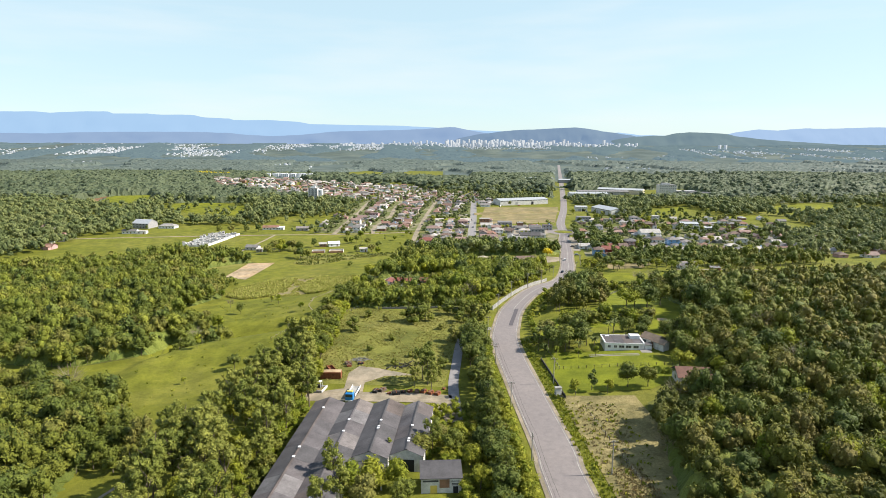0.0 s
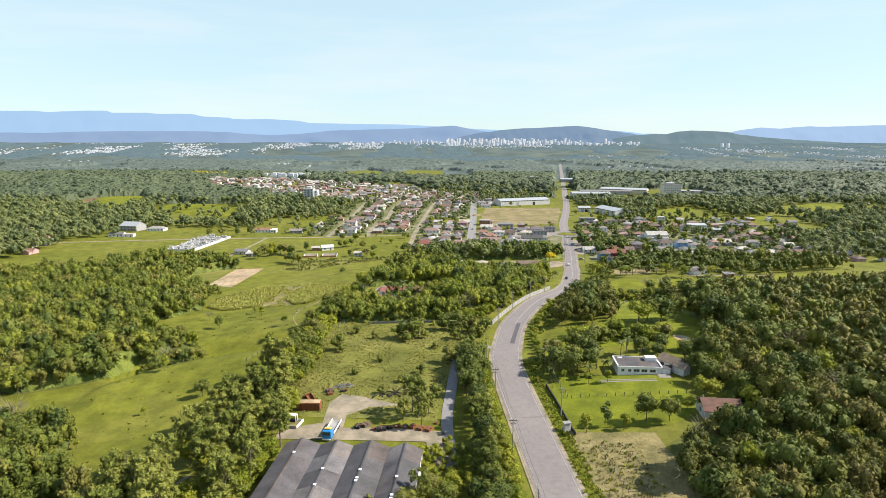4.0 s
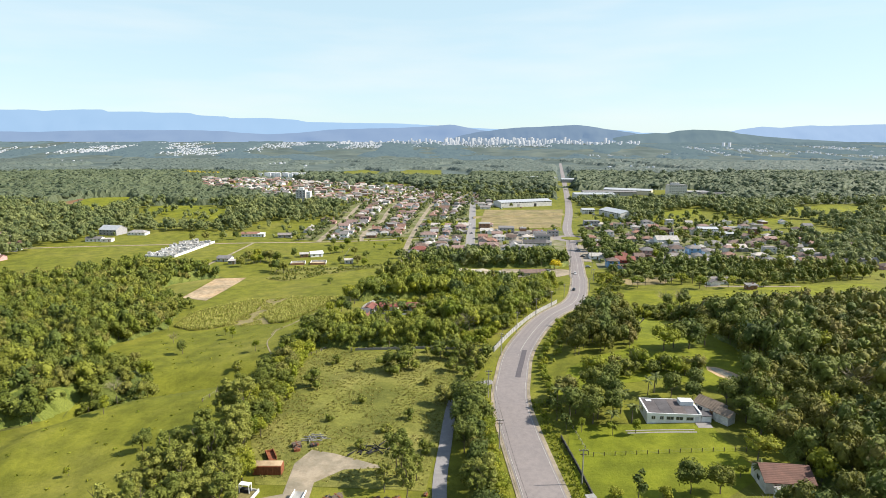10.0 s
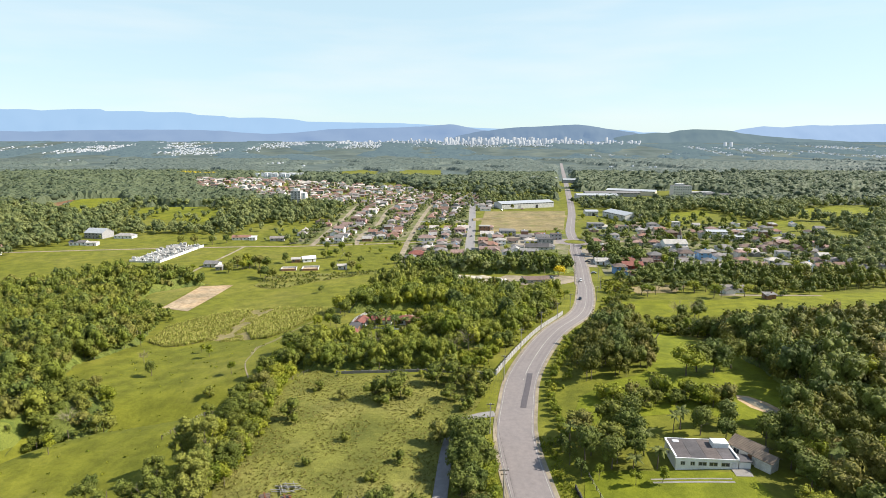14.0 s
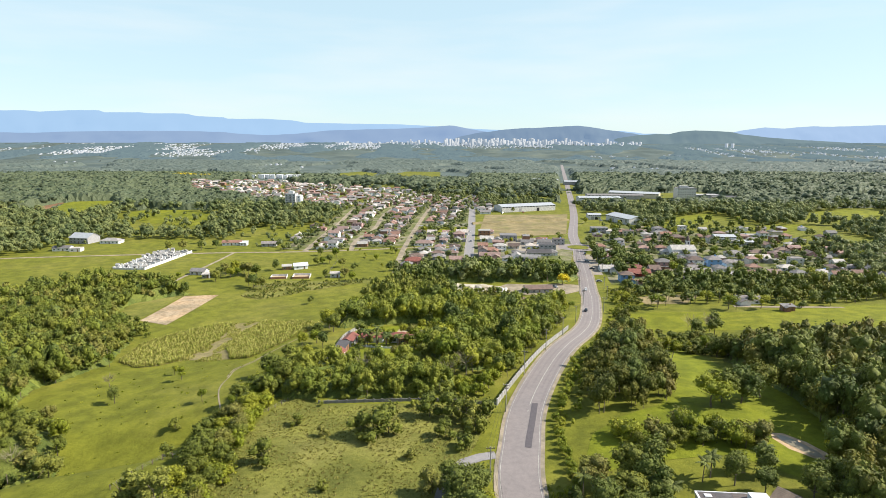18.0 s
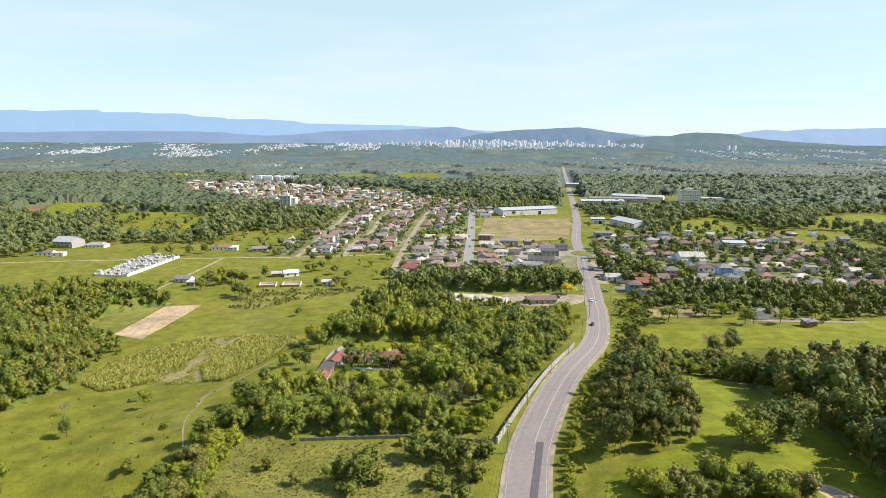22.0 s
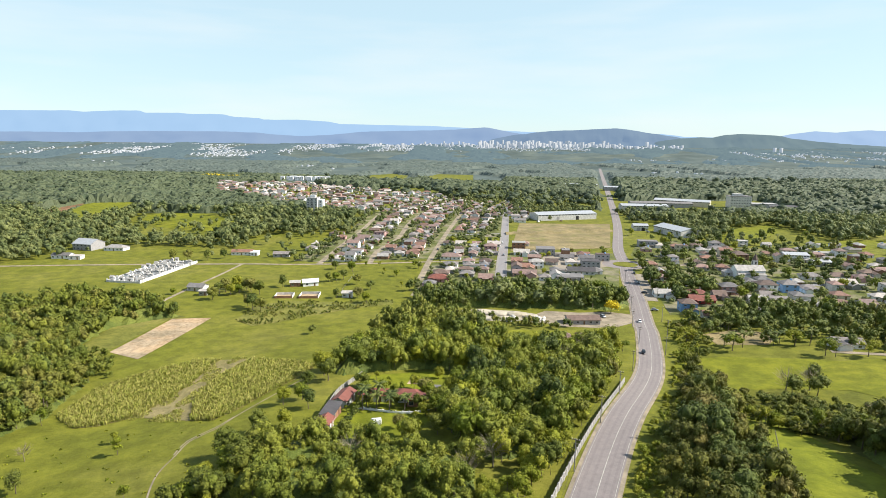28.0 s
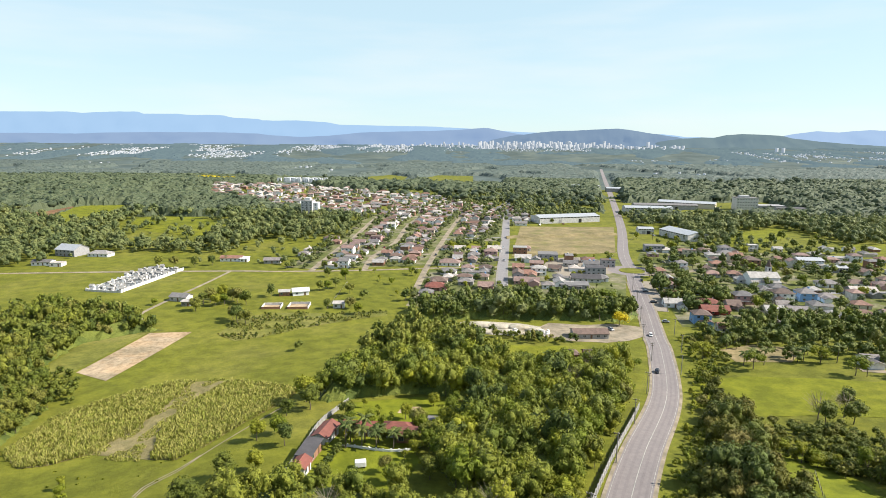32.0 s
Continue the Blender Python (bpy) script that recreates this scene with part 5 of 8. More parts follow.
def scrap(x, y, rz, w, d, h, material, label, name="old_trailer"):
    t = thing(name, x, y, rz, label=label, category="scrap")
    for sx in (-1, 1):
        part("side", bx(sx * w / 2 - 0.1, sx * w / 2 + 0.1, -d / 2, d / 2, 0, h), material, t)
    part("back", bx(-w / 2, w / 2, d / 2 - 0.2, d / 2, 0, h * 0.8), material, t)
    part("floor", bx(-w / 2 + 0.12, w / 2 - 0.12, -d / 2, d / 2 - 0.22, 0.1, 0.3), M_RUST if material is M_RUST else M_CANE_SOIL, t)
    return t


scrap(-31.6, 171.8, -14, 5.5, 4.4, 0.9, M_OFFWHITE, "dismantled white truck body on the ground", "truck_body")
tb = bpy.data.objects["truck_body"]
cab = part("cab", bx(-1.25, 1.25, 0.7, 2.0, 2.15, 2.32, bevel=0.06), M_WHITE, tb, "white roof of a stripped cab")
for px_, py_ in ((-1.15, 0.8), (1.15, 0.8), (-1.15, 1.9), (1.15, 1.9)):
    part("pillar", bx(px_ - 0.08, px_ + 0.08, py_ - 0.08, py_ + 0.08, 0.3, 2.15), M_WHITE, cab)
# A near-black block gives the empty cab its inner shade.
part("dashboard", bx(-1.05, 1.05, 0.9, 1.8, 0.3, 1.1), M_DARK, cab, "near-black block for the shade inside a stripped cab")
part("front_board", bx(-2.6, 2.6, -2.25, -2.1, 0.05, 0.9), M_CONC, tb, "grey dropside board")
scrap(-29.4, 187.5, 25, 1.8, 4.2, 1.0, M_RUST, "rusty trailer frame in weeds")
for k in range(16):
    g = random.Random(k)
    px, py = (-22 + g.uniform(-3, 3), 191 + g.uniform(-1.5, 1.5)) if k < 5 else (-13 + (k - 5) * 2.1, 168.5 + g.uniform(-2.2, 2.2))
    s = g.uniform(0.5, 1.2)
    t = thing("scrap_pile", px, py, g.uniform(0, 90), label="heap of rusty scrap parts on dirt", category="scrap", group="scrap heaps in the yard")
    part("crate", bx(-s, s, -s * 0.7, s * 0.7, -0.1, s * 0.9, bevel=0.05), g.choice((M_RUST, M_TIMBER, M_BLACK)), t)
    part("bar", bx(-s * 1.3, s * 1.3, -0.1, 0.1, s * 0.9, s * 0.9 + 0.12), M_TIMBER, t)
    part("bar", bx(-0.12, 0.12, -s, s, s * 0.9, s * 0.9 + 0.1), M_RUST, t)
for k in range(14):
    g = random.Random(200 + k)
    t = thing("timber_log", -19 + g.uniform(-3, 3), 195 + g.uniform(-1.2, 1.2), g.uniform(-70, 20), label="grey weathered log in a loose heap", category="log", group="logs behind the yard", z=zat(-19, 195) + 0.1 + 0.05 * k)
    part("stem", tube(bmesh.new(), (-1.7, 0, 0.1), (1.7, 0, 0.25), 0.12, 0.08, 6), M_CONC, t)

for k in range(18):
    g = random.Random(700 + k)
    t = thing("charred_branch", -5 + g.gauss(0, 3.2), 189.5 + g.gauss(0, 1.4), g.uniform(0, 180), label="blackened branch in a brush heap", category="branch", group="brush heap behind the yard", z=zat(-5, 189) + g.uniform(0.05, 0.9))
    part("stem", tube(bmesh.new(), (-1.5, 0, 0), (1.5, g.uniform(-0.6, 0.6), g.uniform(-0.2, 0.3)), 0.2, 0.08, 5), M_BLACK, t)

# ---- white house with its annex, roadside garden ----
hr = thing("bungalow", 73.9, 199.6, -6.5, label="white bungalow with a dark sheet roof behind parapets", category="house", sink=0.1)
hr.scale = (1.2, 1.0, 1.0)
part("wall", bx(-5.7, 5.7, -4.1, 4.1, -1.5, 2.55), M_WHITE, hr)
for a, b in ((-5.5, -2.7), (-2.7, 0.1), (0.1, 2.9), (2.9, 5.5)):
    part("roof_panel", slab(bmesh.new(), [(a + 0.02, -4.0, 2.62), (b - 0.02, -4.0, 2.62), (b - 0.02, 4.0, 2.95), (a + 0.02, 4.0, 2.95)], 0.1), M_SHEET, hr)
for q in ((-5.85, 5.85, -4.2, -4.02, 2.4, 2.72), (-5.85, 5.85, 4.02, 4.2, 2.4, 3.05), (-5.85, -5.52, -4.0, 4.0, 2.4, 3.0), (5.52, 5.85, -4.0, 4.0, 2.4, 3.0)):
    part("parapet", bx(*q), M_WHITE, hr)
part("roof_tank_house", bx(2.4, 5.4, 0.6, 3.0, 2.7, 4.0, bevel=0.05), M_WHITE, hr, "white box for the water tank")
part("skylight", bx(-4.6, -3.4, 2.4, 3.4, 2.9, 3.02), M_RIDGE, hr)
for wx in (-4.4, -2.6, -0.8, 1.2, 3.4):
    window(hr, wx, -4.1, 1.4, 0, 1.4 if wx > -2 else 0.7, 0.8)
window(hr, -5.7, 1, 1.4, -90)
part("door", bx(4.5, 5.3, -4.17, -4.08, 0, 2.0), M_RIDGE, hr, "white door")
part("porch", bx(5.9, 8.0, -4.0, -1.2, -1, 2.2), M_WHITE, hr, "low white side porch")
part("porch_roof", bx(5.88, 8.2, -4.2, -1.0, 2.2, 2.35), M_CEMENT, hr)
house(85.4, 199.6, -60, 6.4, 5.0, 1, "gable", M_OFFWHITE, T_OLD, 1.3, "outhouse", "white outhouse with an old mottled tile gable roof", group="", extra=False)
house(86.6, 194.6, -60, 3.6, 3.2, 1, "gable", M_OFFWHITE, T_OLD, 0.9, "lean_to", "low tiled annex of the outhouse", group="", extra=False, wins=False)
patch("driveway", [(78.4, 192), (82, 191.5), (83.5, 200), (79.5, 201)], M_PAVE, "concrete drive between house and outhouse", 0.14, 5, "drive")
strip("garden_path", [(60, 192.3), (68, 191.3), (77, 190)], -0.3, 0.3, M_PAVE, 0.13, 4, 0, label="thin pale garden path", category="path")
strip("garden_path", [(60, 193.5), (68, 192.5), (77, 191.2)], -0.25, 0.25, M_PAVE, 0.13, 4, 0, label="thin pale garden path", category="path")
pil = thing("gate_pillar", 79.8, 160.6, 8, label="white rendered pillar beside the cottage", category="pillar")
part("body", bx(-0.8, 0.8, -0.8, 0.8, -0.3, 3.2, bevel=0.05), M_WHITE, pil)
part("cap", bx(-0.95, 0.95, -0.95, 0.95, 3.2, 3.4), M_CONC, pil)
patch("terrace", [(81.2, 159.5), (85.5, 159.5), (85.5, 163.2), (81.2, 163.2)], M_SOIL, "sandy yellow terrace before the cottage", 0.16, 3, "terrace")
M_STONE = plain("dark lichened stone", (0.062, 0.058, 0.052), 0.95, vary=0.5, scale=0.5)
gw = thing("garden_wall", 43.2, 166, 0, 0, "low dark stone wall between verge and lawn", "wall")
pts = curve_points([(43.9, 162), (43.7, 172), (43.4, 182), (42.9, 193)], 2.4)
for a, b in zip(pts[:-1], pts[1:]):
    part("stone_block", bx(a[0] - 43.2 - 0.16, a[0] - 43.2 + 0.16, a[1] - 166 + 0.03, b[1] - 166 - 0.03, zat(*a) - 0.4, zat(*a) + 0.95, bevel=0.04), M_STONE, gw)
gb = thing("gate_pillar", 42.4, 165, 10, label="white meter pillar at the garden gate", category="pillar")
part("body", bx(-0.9, 0.9, -0.6, 0.6, -0.3, 2.2, bevel=0.06), M_OFFWHITE, gb)
part("cap", bx(-1.05, 1.05, -0.75, 0.75, 2.2, 2.4), M_CONC, gb)


def fence(x0, y0, x1, y1, gap=2.5, h=1.2, label="wire fence on weathered timber posts"):
    n = max(2, int(math.hypot(x1 - x0, y1 - y0) / gap))
    t = thing("wire_fence", x0, y0, math.degrees(math.atan2(y1 - y0, x1 - x0)), 0, label, "fence")
    ln = math.hypot(x1 - x0, y1 - y0)
    zs = [zat(x0 + (x1 - x0) * i / n, y0 + (y1 - y0) * i / n) for i in range(n + 1)]
    pm = None
    for i in range(n + 1):
        if pm is None:
            pm = part("post", bx(-0.07, 0.07, -0.07, 0.07, -0.4, h), M_TIMBER, t)
            p = pm
        else:
            p = link("post", pm.data, None, t)
        p.matrix_basis = pose(ln * i / n, 0, zs[i])
    for hh in (0.45, 0.8, 1.1):
        wb = bmesh.new()
        for i in range(n):
            tube(wb, (ln * i / n, 0, zs[i] + hh), (ln * (i + 1) / n, 0, zs[i + 1] + hh), 0.012, 0.012, 3, False)
        part("wire", wb, M_STEEL, t)
    return t


fence(46, 183.5, 84, 180)
fence(47, 199, 47.5, 184)
fence(-57, 218, -28, 262)
fence(112, 313, 86, 262)
fence(48, 150, 50, 118)

# ---- walls along the bend and before the wood ----
def panel_wall(name, pts, h, material, label, cap=True, step=2.6, post=True, pillar=None):
    c = curve_points(pts, step)
    ox, oy = float(c[0][0]), float(c[0][1])
    t = thing(name, ox, oy, 0, 0, label, "wall")
    me = {}
    for a, b in zip(c[:-1], c[1:]):
        ang, ln = math.degrees(math.atan2(b[1] - a[1], b[0] - a[0])), math.hypot(*(b - a))
        z = (zat(*a) + zat(*b)) / 2
        p = part("panel", bx(0.02, ln - 0.02, -0.09, 0.09, -0.7, h), material, t)
        p.matrix_basis = pose(a[0] - ox, a[1] - oy, z, 0, 0, ang)
        if post:
            key = "post"
            if key not in me:
                q = part("post", bx(-0.19, 0.19, -0.2, 0.2, -0.7, h + 0.2), pillar or material, t)
                me[key] = q.data
            else:
                q = link("post", me[key], None, t)
            q.matrix_basis = pose(a[0] - ox, a[1] - oy, z, 0, 0, ang)
    return t


panel_wall("roadside_wall", [(34.0, 257), (40, 270.5), (48, 288), (60, 314), (74, 343), (82, 360)], 1.9, M_CONC, "pale concrete panel wall along the bend", pillar=M_OFFWHITE)
panel_wall("garden_wall", [(-18.5, 260), (0, 260.6), (14, 260.5), (33.6, 257.2)], 0.9, M_CONC_DARK, "grey concrete wall before trees, darkened for shade")
panel_wall("farm_wall", [(-23.2, 294), (-22.2, 302), (-21.3, 318), (-20.7, 334), (-16, 352)], 1.6, M_CONC, "pale wall round the farmstead")

# ---- farmstead with red roofs ----
G = "farmstead buildings"
house(-17.0, 323.0, 78, 8, 4.2, 1, "gable", M_OFFWHITE, T_RED, 1.0, "farm_building", "farm building with a faded red tile roof along the wall", G, False, "farm building")
house(-8.0, 327.0, -4, 8.5, 4.2, 1, "gable", M_WHITE, T_RED, 1.1, "farmhouse", "white farmhouse with a red tile roof behind palms", G, False)
house(3.0, 326.5, -4, 8.2, 4.6, 1, "hip", M_WHITE, T_RED, 1.2, "farmhouse", "farmhouse with a red hip roof and open porch", G, False)
house(5.6, 322.4, -4, 5.0, 3.4, 1, "shed", W_BRICK, T_RED, 0.5, "farm_porch", "open red-roofed porch of the farmhouse", G, False)
house(-18.6, 303.0, 82, 4.4, 3.4, 1, "gable", M_WHITE, T_RED, 0.9, "farm_hut", "small white hut with a red roof", G, False)
house(-18.6, 311.4, 84, 8.5, 3.4, 1, "shed", W_BRICK, M_CEMENT, 0.3, "farm_shed", "open shed with a dark flat roof along the wall", G, False, "shed")
house(13.5, 332.0, -4, 5, 2.6, 1, "flat", M_CONC, M_CEMENT_PALE, 0, "farm_shed", "long low grey shed behind trees", G, False, "shed")
panel_wall("garden_wall", [(-12, 318.5), (-6, 317), (0, 315.5), (6, 316), (10, 319)], 0.7, M_WHITE, "low white garden wall before the farmhouse", post=True, step=1.6)
van = thing("parked_van", -4.6, 306.5, 12, label="small white covered trailer parked on the lawn", category="trailer")
part("body", bx(-1.4, 1.4, -0.85, 0.85, 0.4, 1.9, bevel=0.15), M_WHITE, van)
for sx in (-0.8, 0.8):
    part("wheel", tube(bmesh.new(), (sx, -0.9, 0.3), (sx, -0.7, 0.3), 0.3, 0.3, 10), M_BLACK, van)
for k in range(9):
    plant(SP_PALM, -10.5 + (k % 4) * 4.6 + random.uniform(-1, 1), 317 + (k // 4) * 3.5, random.uniform(0.8, 1.1), "palm_tree", "feathery palm by the farmhouse", "farmstead palms", "palm")
for x, y, s in ((9, 314, 0.6), (12, 318, 0.7), (14, 324, 0.7), (-12, 333, 0.6), (8, 333, 0.7), (0, 335, 0.6), (-4, 338, 0.5), (11, 306, 0.7), (8, 301, 0.7), (16, 312, 0.7), (18, 340, 0.8), (24, 345, 0.8), (-10, 347, 0.6), (12, 350, 0.6), (-6, 333, 0.6)) + ((4, 338, 0.6), (6, 311, 0.55), (-13, 330, 0.5), (9, 328, 0.7), (11, 323, 0.65), (-2, 331, 0.5), (17, 330, 0.9), (-14, 339, 0.7), (-5, 344, 0.5), (20, 350, 0.9), (-15, 316, 0.4), (2, 304, 0.5), (-9, 321, 0.5), (-1, 321.5, 0.5), (7, 319, 0.6), (-12, 324.5, 0.45), (8.5, 330, 0.7), (-3, 329.5, 0.5), (13, 301, 0.7), (4, 299, 0.7), (-6, 299, 0.6), (-12, 298, 0.6)):
    plant(random.choice((SP_BROAD, SP_BRIGHT, SP_SMALL)), x, y, s, "farm_tree", "leafy tree round the farmhouses", "trees of the farmstead")
for k in range(9):
    plant(SP_TUFT, -13.6 + k * 0.35, 300 + k * 2.4, 0.62, "young_palm", "slim young tree in a garden row", "garden row")
patch("sand_pit", [(1, 343), (9, 343.5), (8, 349), (2, 348.5)], M_SOIL, "sandy pit on the lawn", 0.14, 4, "sand")

# ---- cemetery ----
CEM = [(-218.9, 530), (-193.8, 526.5), (-184.5, 593), (-212, 598)]
panel_wall("cemetery_wall", [CEM[0], (-206, 527.6), CEM[1]], 1.3, M_OFFWHITE, "low whitewashed cemetery wall", post=False)
panel_wall("cemetery_wall", [CEM[1], (-189, 560), CEM[2]], 2.0, M_WHITE, "whitewashed cemetery wall", post=False)
panel_wall("cemetery_wall", [CEM[0], (-215, 565), CEM[3]], 1.3, M_OFFWHITE, "low whitewashed cemetery wall", post=False)
patch("cemetery_ground", CEM, M_PAVE, "pale paved cemetery ground", 0.12, 10, "ground")
tomb_a = thing("tomb", -206, 540, 8, label="white rendered tomb with a slab on top", category="tomb", group="tombs of the cemetery")
part("body", bx(-0.7, 0.7, -1.2, 1.2, -0.2, 0.9, bevel=0.04), M_WHITE, tomb_a)
part("slab", bx(-0.8, 0.8, -1.3, 1.3, 0.9, 1.02), M_CONC, tomb_a)
part("headstone", bx(-0.5, 0.5, 1.0, 1.2, 1.02, 1.9), M_WHITE, tomb_a)
tomb_b = thing("tomb", -203, 541, 8, label="white house-shaped family tomb with grey roof", category="tomb", group="tombs of the cemetery")
part("body", bx(-1.2, 1.2, -1.5, 1.5, -0.2, 2.3), M_OFFWHITE, tomb_b)
part("roof", roof_mesh("gable", 2.4, 3.0, 2.3, 0.7, 0.15, 0.1), M_CONC, tomb_b)
part("door", bx(-0.4, 0.4, -1.56, -1.48, 0, 1.7), M_DARK, tomb_b)
gt = random.Random(9)
for p in spots(CEM, 3.3, 31, 0.2)[:190]:
    r = gt.random()
    if r < 0.86:
        copy_thing(tomb_a if r < 0.55 else tomb_b, pose(p[0], p[1], zat(*p) + 0.1, 0, 0, 8 + gt.choice((0, 90, 180)) + gt.uniform(-3, 3)) @ Matrix.Diagonal((gt.uniform(0.8, 1.25), gt.uniform(0.8, 1.2), gt.uniform(0.8, 1.35), 1)))

# ---- pasture farms ----
FARMS = "pasture farm buildings"
house(-79, 528.5, 18, 10, 6.5, 1, "gable", M_WHITE, M_RIDGE, 1.6, "barn", "white barn with a bright white roof", FARMS, False, "barn")
house(-88.5, 526, 10, 6.5, 5, 1, "gable", W_BRICK, T_PALE, 1.0, "barn", "small barn with a pale roof", FARMS, False, "barn")
house(-48.8, 500, 4, 6.5, 4, 1, "shed", M_OFFWHITE, T_PALE, 0.6, "cattle_shed", "small pale cattle shed on pasture", FARMS, False, "shed")
house(-148, 512, -10, 11, 7, 1, "gable", M_OFFWHITE, T_GREY, 1.6, "farmhouse", "low farmhouse with a grey roof under trees", FARMS, False)
house(-139, 500, 4, 5, 3.6, 1, "shed", M_CONC, T_PALE, 0.5, "cattle_shed", "small grey shed on pasture", FARMS, False, "shed")
house(-161, 628, 2, 17, 7, 1, "gable", M_WHITE, T_CLAY, 1.6, "farmhouse", "long house with an orange tile roof", FARMS, False)
house(-150, 626, 2, 6, 6, 1, "shed", M_WHITE, M_RIDGE, 0.6, "garage", "white lean-to garage beside a house", FARMS, False, "garage")
house(-126, 622, 4, 13, 7, 1, "gable", W_GREY, T_GREY, 1.5, "farmhouse", "grey house beside the road", FARMS, False)
house(-304, 646, -14, 20, 15, 2, "gable", W_GREY, M_STEEL, 3.6, "farm_hall", "large grey hall with a zinc roof", FARMS, False, "hall")
house(-277, 642, -6, 18, 9, 1, "hip", M_WHITE, T_PALE, 2, "farmhouse", "white farmhouse by a big hall", FARMS, False)
house(-287, 603, 5, 9, 7, 1, "flat", M_OFFWHITE, T_PALE, 0, "outhouse", "small pale outhouse by the road", FARMS, False)
house(-301, 607, 4, 14, 8, 1, "gable", M_WHITE, T_GREY, 1.5, "farmhouse", "white house with grey roof by palms", FARMS, False)
for x, y in ((-345, 560), (-360, 585), (-330, 520), (-405, 640), (-450, 610)):
    house(x, y, random.uniform(-12, 12), 11, 7, 1, "gable", random.choice(WALLS), random.choice(ROOFS), None, "farmhouse", group=FARMS)
for ax, ay, rz, w, d in ((-88, 499, 6, 11, 9), (-72.5, 500.5, 4, 12, 11)):
    t = thing("ruined_pen", ax, ay, rz, label="roofless pen of raw brick and pale slabs", category="ruin", group="roofless pens")
    for q in ((-w / 2, w / 2, -d / 2, -d / 2 + 0.2), (-w / 2, w / 2, d / 2 - 0.2, d / 2), (-w / 2, -w / 2 + 0.2, -d / 2, d / 2), (w / 2 - 0.2, w / 2, -d / 2, d / 2)):
        part("wall", bx(q[0], q[1], q[2], q[3], -0.5, 1.5), M_OFFWHITE if q[3] > 0 else W_BRICK, t)
    part("floor", bx(-w / 2 + 0.3, w / 2 - 0.3, -d / 2 + 0.3, d / 2 - 0.3, -0.4, 0.1), M_SOIL, t, "earth floor")
fence(-100, 470, -40, 480, 4)
fence(-55, 560, -55, 500, 4)

# ---- town: rows along the streets ----
TOWN = [(-110, 596), (-60, 590), (-12, 500), (20, 496), (60, 520), (130, 515), (130, 480), (320, 470), (360, 560), (360, 690), (262, 740), (275, 820), (240, 850), (225, 1000), (180, 1010), (150, 960), (110, 1060), (20, 1100), (-60, 1020), (-100, 900), (-90, 760), (-112, 700)]
PLOTS = []


def free(x, y, r):
    if any((x - a) ** 2 + (y - b) ** 2 < (r + c) ** 2 for a, b, c in PLOTS):
        return False
    PLOTS.append((x, y, r))
    return True


def near_line(x, y, pts, w):
    c = curve_points(pts, 6)
    return np.min(np.hypot(c[:, 0] - x, c[:, 1] - y)) < w


STREETS = [(S1, 9.5), (S2, 9), (S3, 8.5), (S4, 8.5), (CROSS, 8), (C2, 7.5), (MAIN, 13)]
D = dict
NAMED = [
    D(x=1.5, y=519, w=8, d=7, storeys=2, roof="hip", wall=W_LILAC, tile=T_GREY, label="lilac two-storey house with a grey hip roof"),
    D(x=14.5, y=512, w=10, d=8, roof="gable", wall=W_GREY, tile=T_BROWN),
    D(x=7, y=546, w=14, d=9, roof="hip", wall=W_PINK, tile=T_RED, label="long pinkish house with a red hip roof"),
    D(x=8, y=562, w=12, d=9, roof="hip", wall=M_OFFWHITE, tile=T_BROWN),
    D(x=27, y=560, w=10, d=8, roof="hip", wall=W_GREY, tile=T_GREY),
    D(x=40, y=549, w=10, d=8, roof="gable", wall=W_PINK, tile=T_PINK),
    D(x=15, y=623, w=17, d=10, roof="hip", wall=M_WHITE, tile=T_PINK, label="broad white house with a faded pink hip roof"),
    D(x=50, y=658, w=11, d=9, storeys=2, roof="hip", wall=W_PINK, tile=T_PINK),
    D(x=55, y=684, w=12, d=9, roof="gable", wall=M_WHITE, tile=T_PALE),
    D(x=77, y=676, w=12, d=10, storeys=2, roof="flat", wall=W_BRICK, tile=M_CONC, label="raw brick two-storey house with a flat roof"),
    D(x=76, y=645, w=13, d=9, roof="gable", wall=M_WHITE, tile=T_PALE),
    D(x=97, y=648, w=16, d=14, storeys=2, roof="flat", wall=W_GREY, tile=M_CEMENT_PALE, label="grey two-storey shop building with a flat roof"),
    D(x=124, y=596, w=14, d=11, storeys=2, roof="flat", wall=W_GREY, tile=M_CEMENT, label="dark grey two-storey shop with a flat roof"),
    D(x=112, y=574, w=20, d=9, roof="gable", wall=M_OFFWHITE, tile=M_CEMENT),
    D(x=100, y=554, w=18, d=8, roof="shed", wall=W_GREY, tile=M_CEMENT_PALE, label="long open hall with a bluish-grey shed roof"),
    D(x=82, y=553, w=8, d=7, roof="hip", wall=M_WHITE, tile=T_GREY),
]
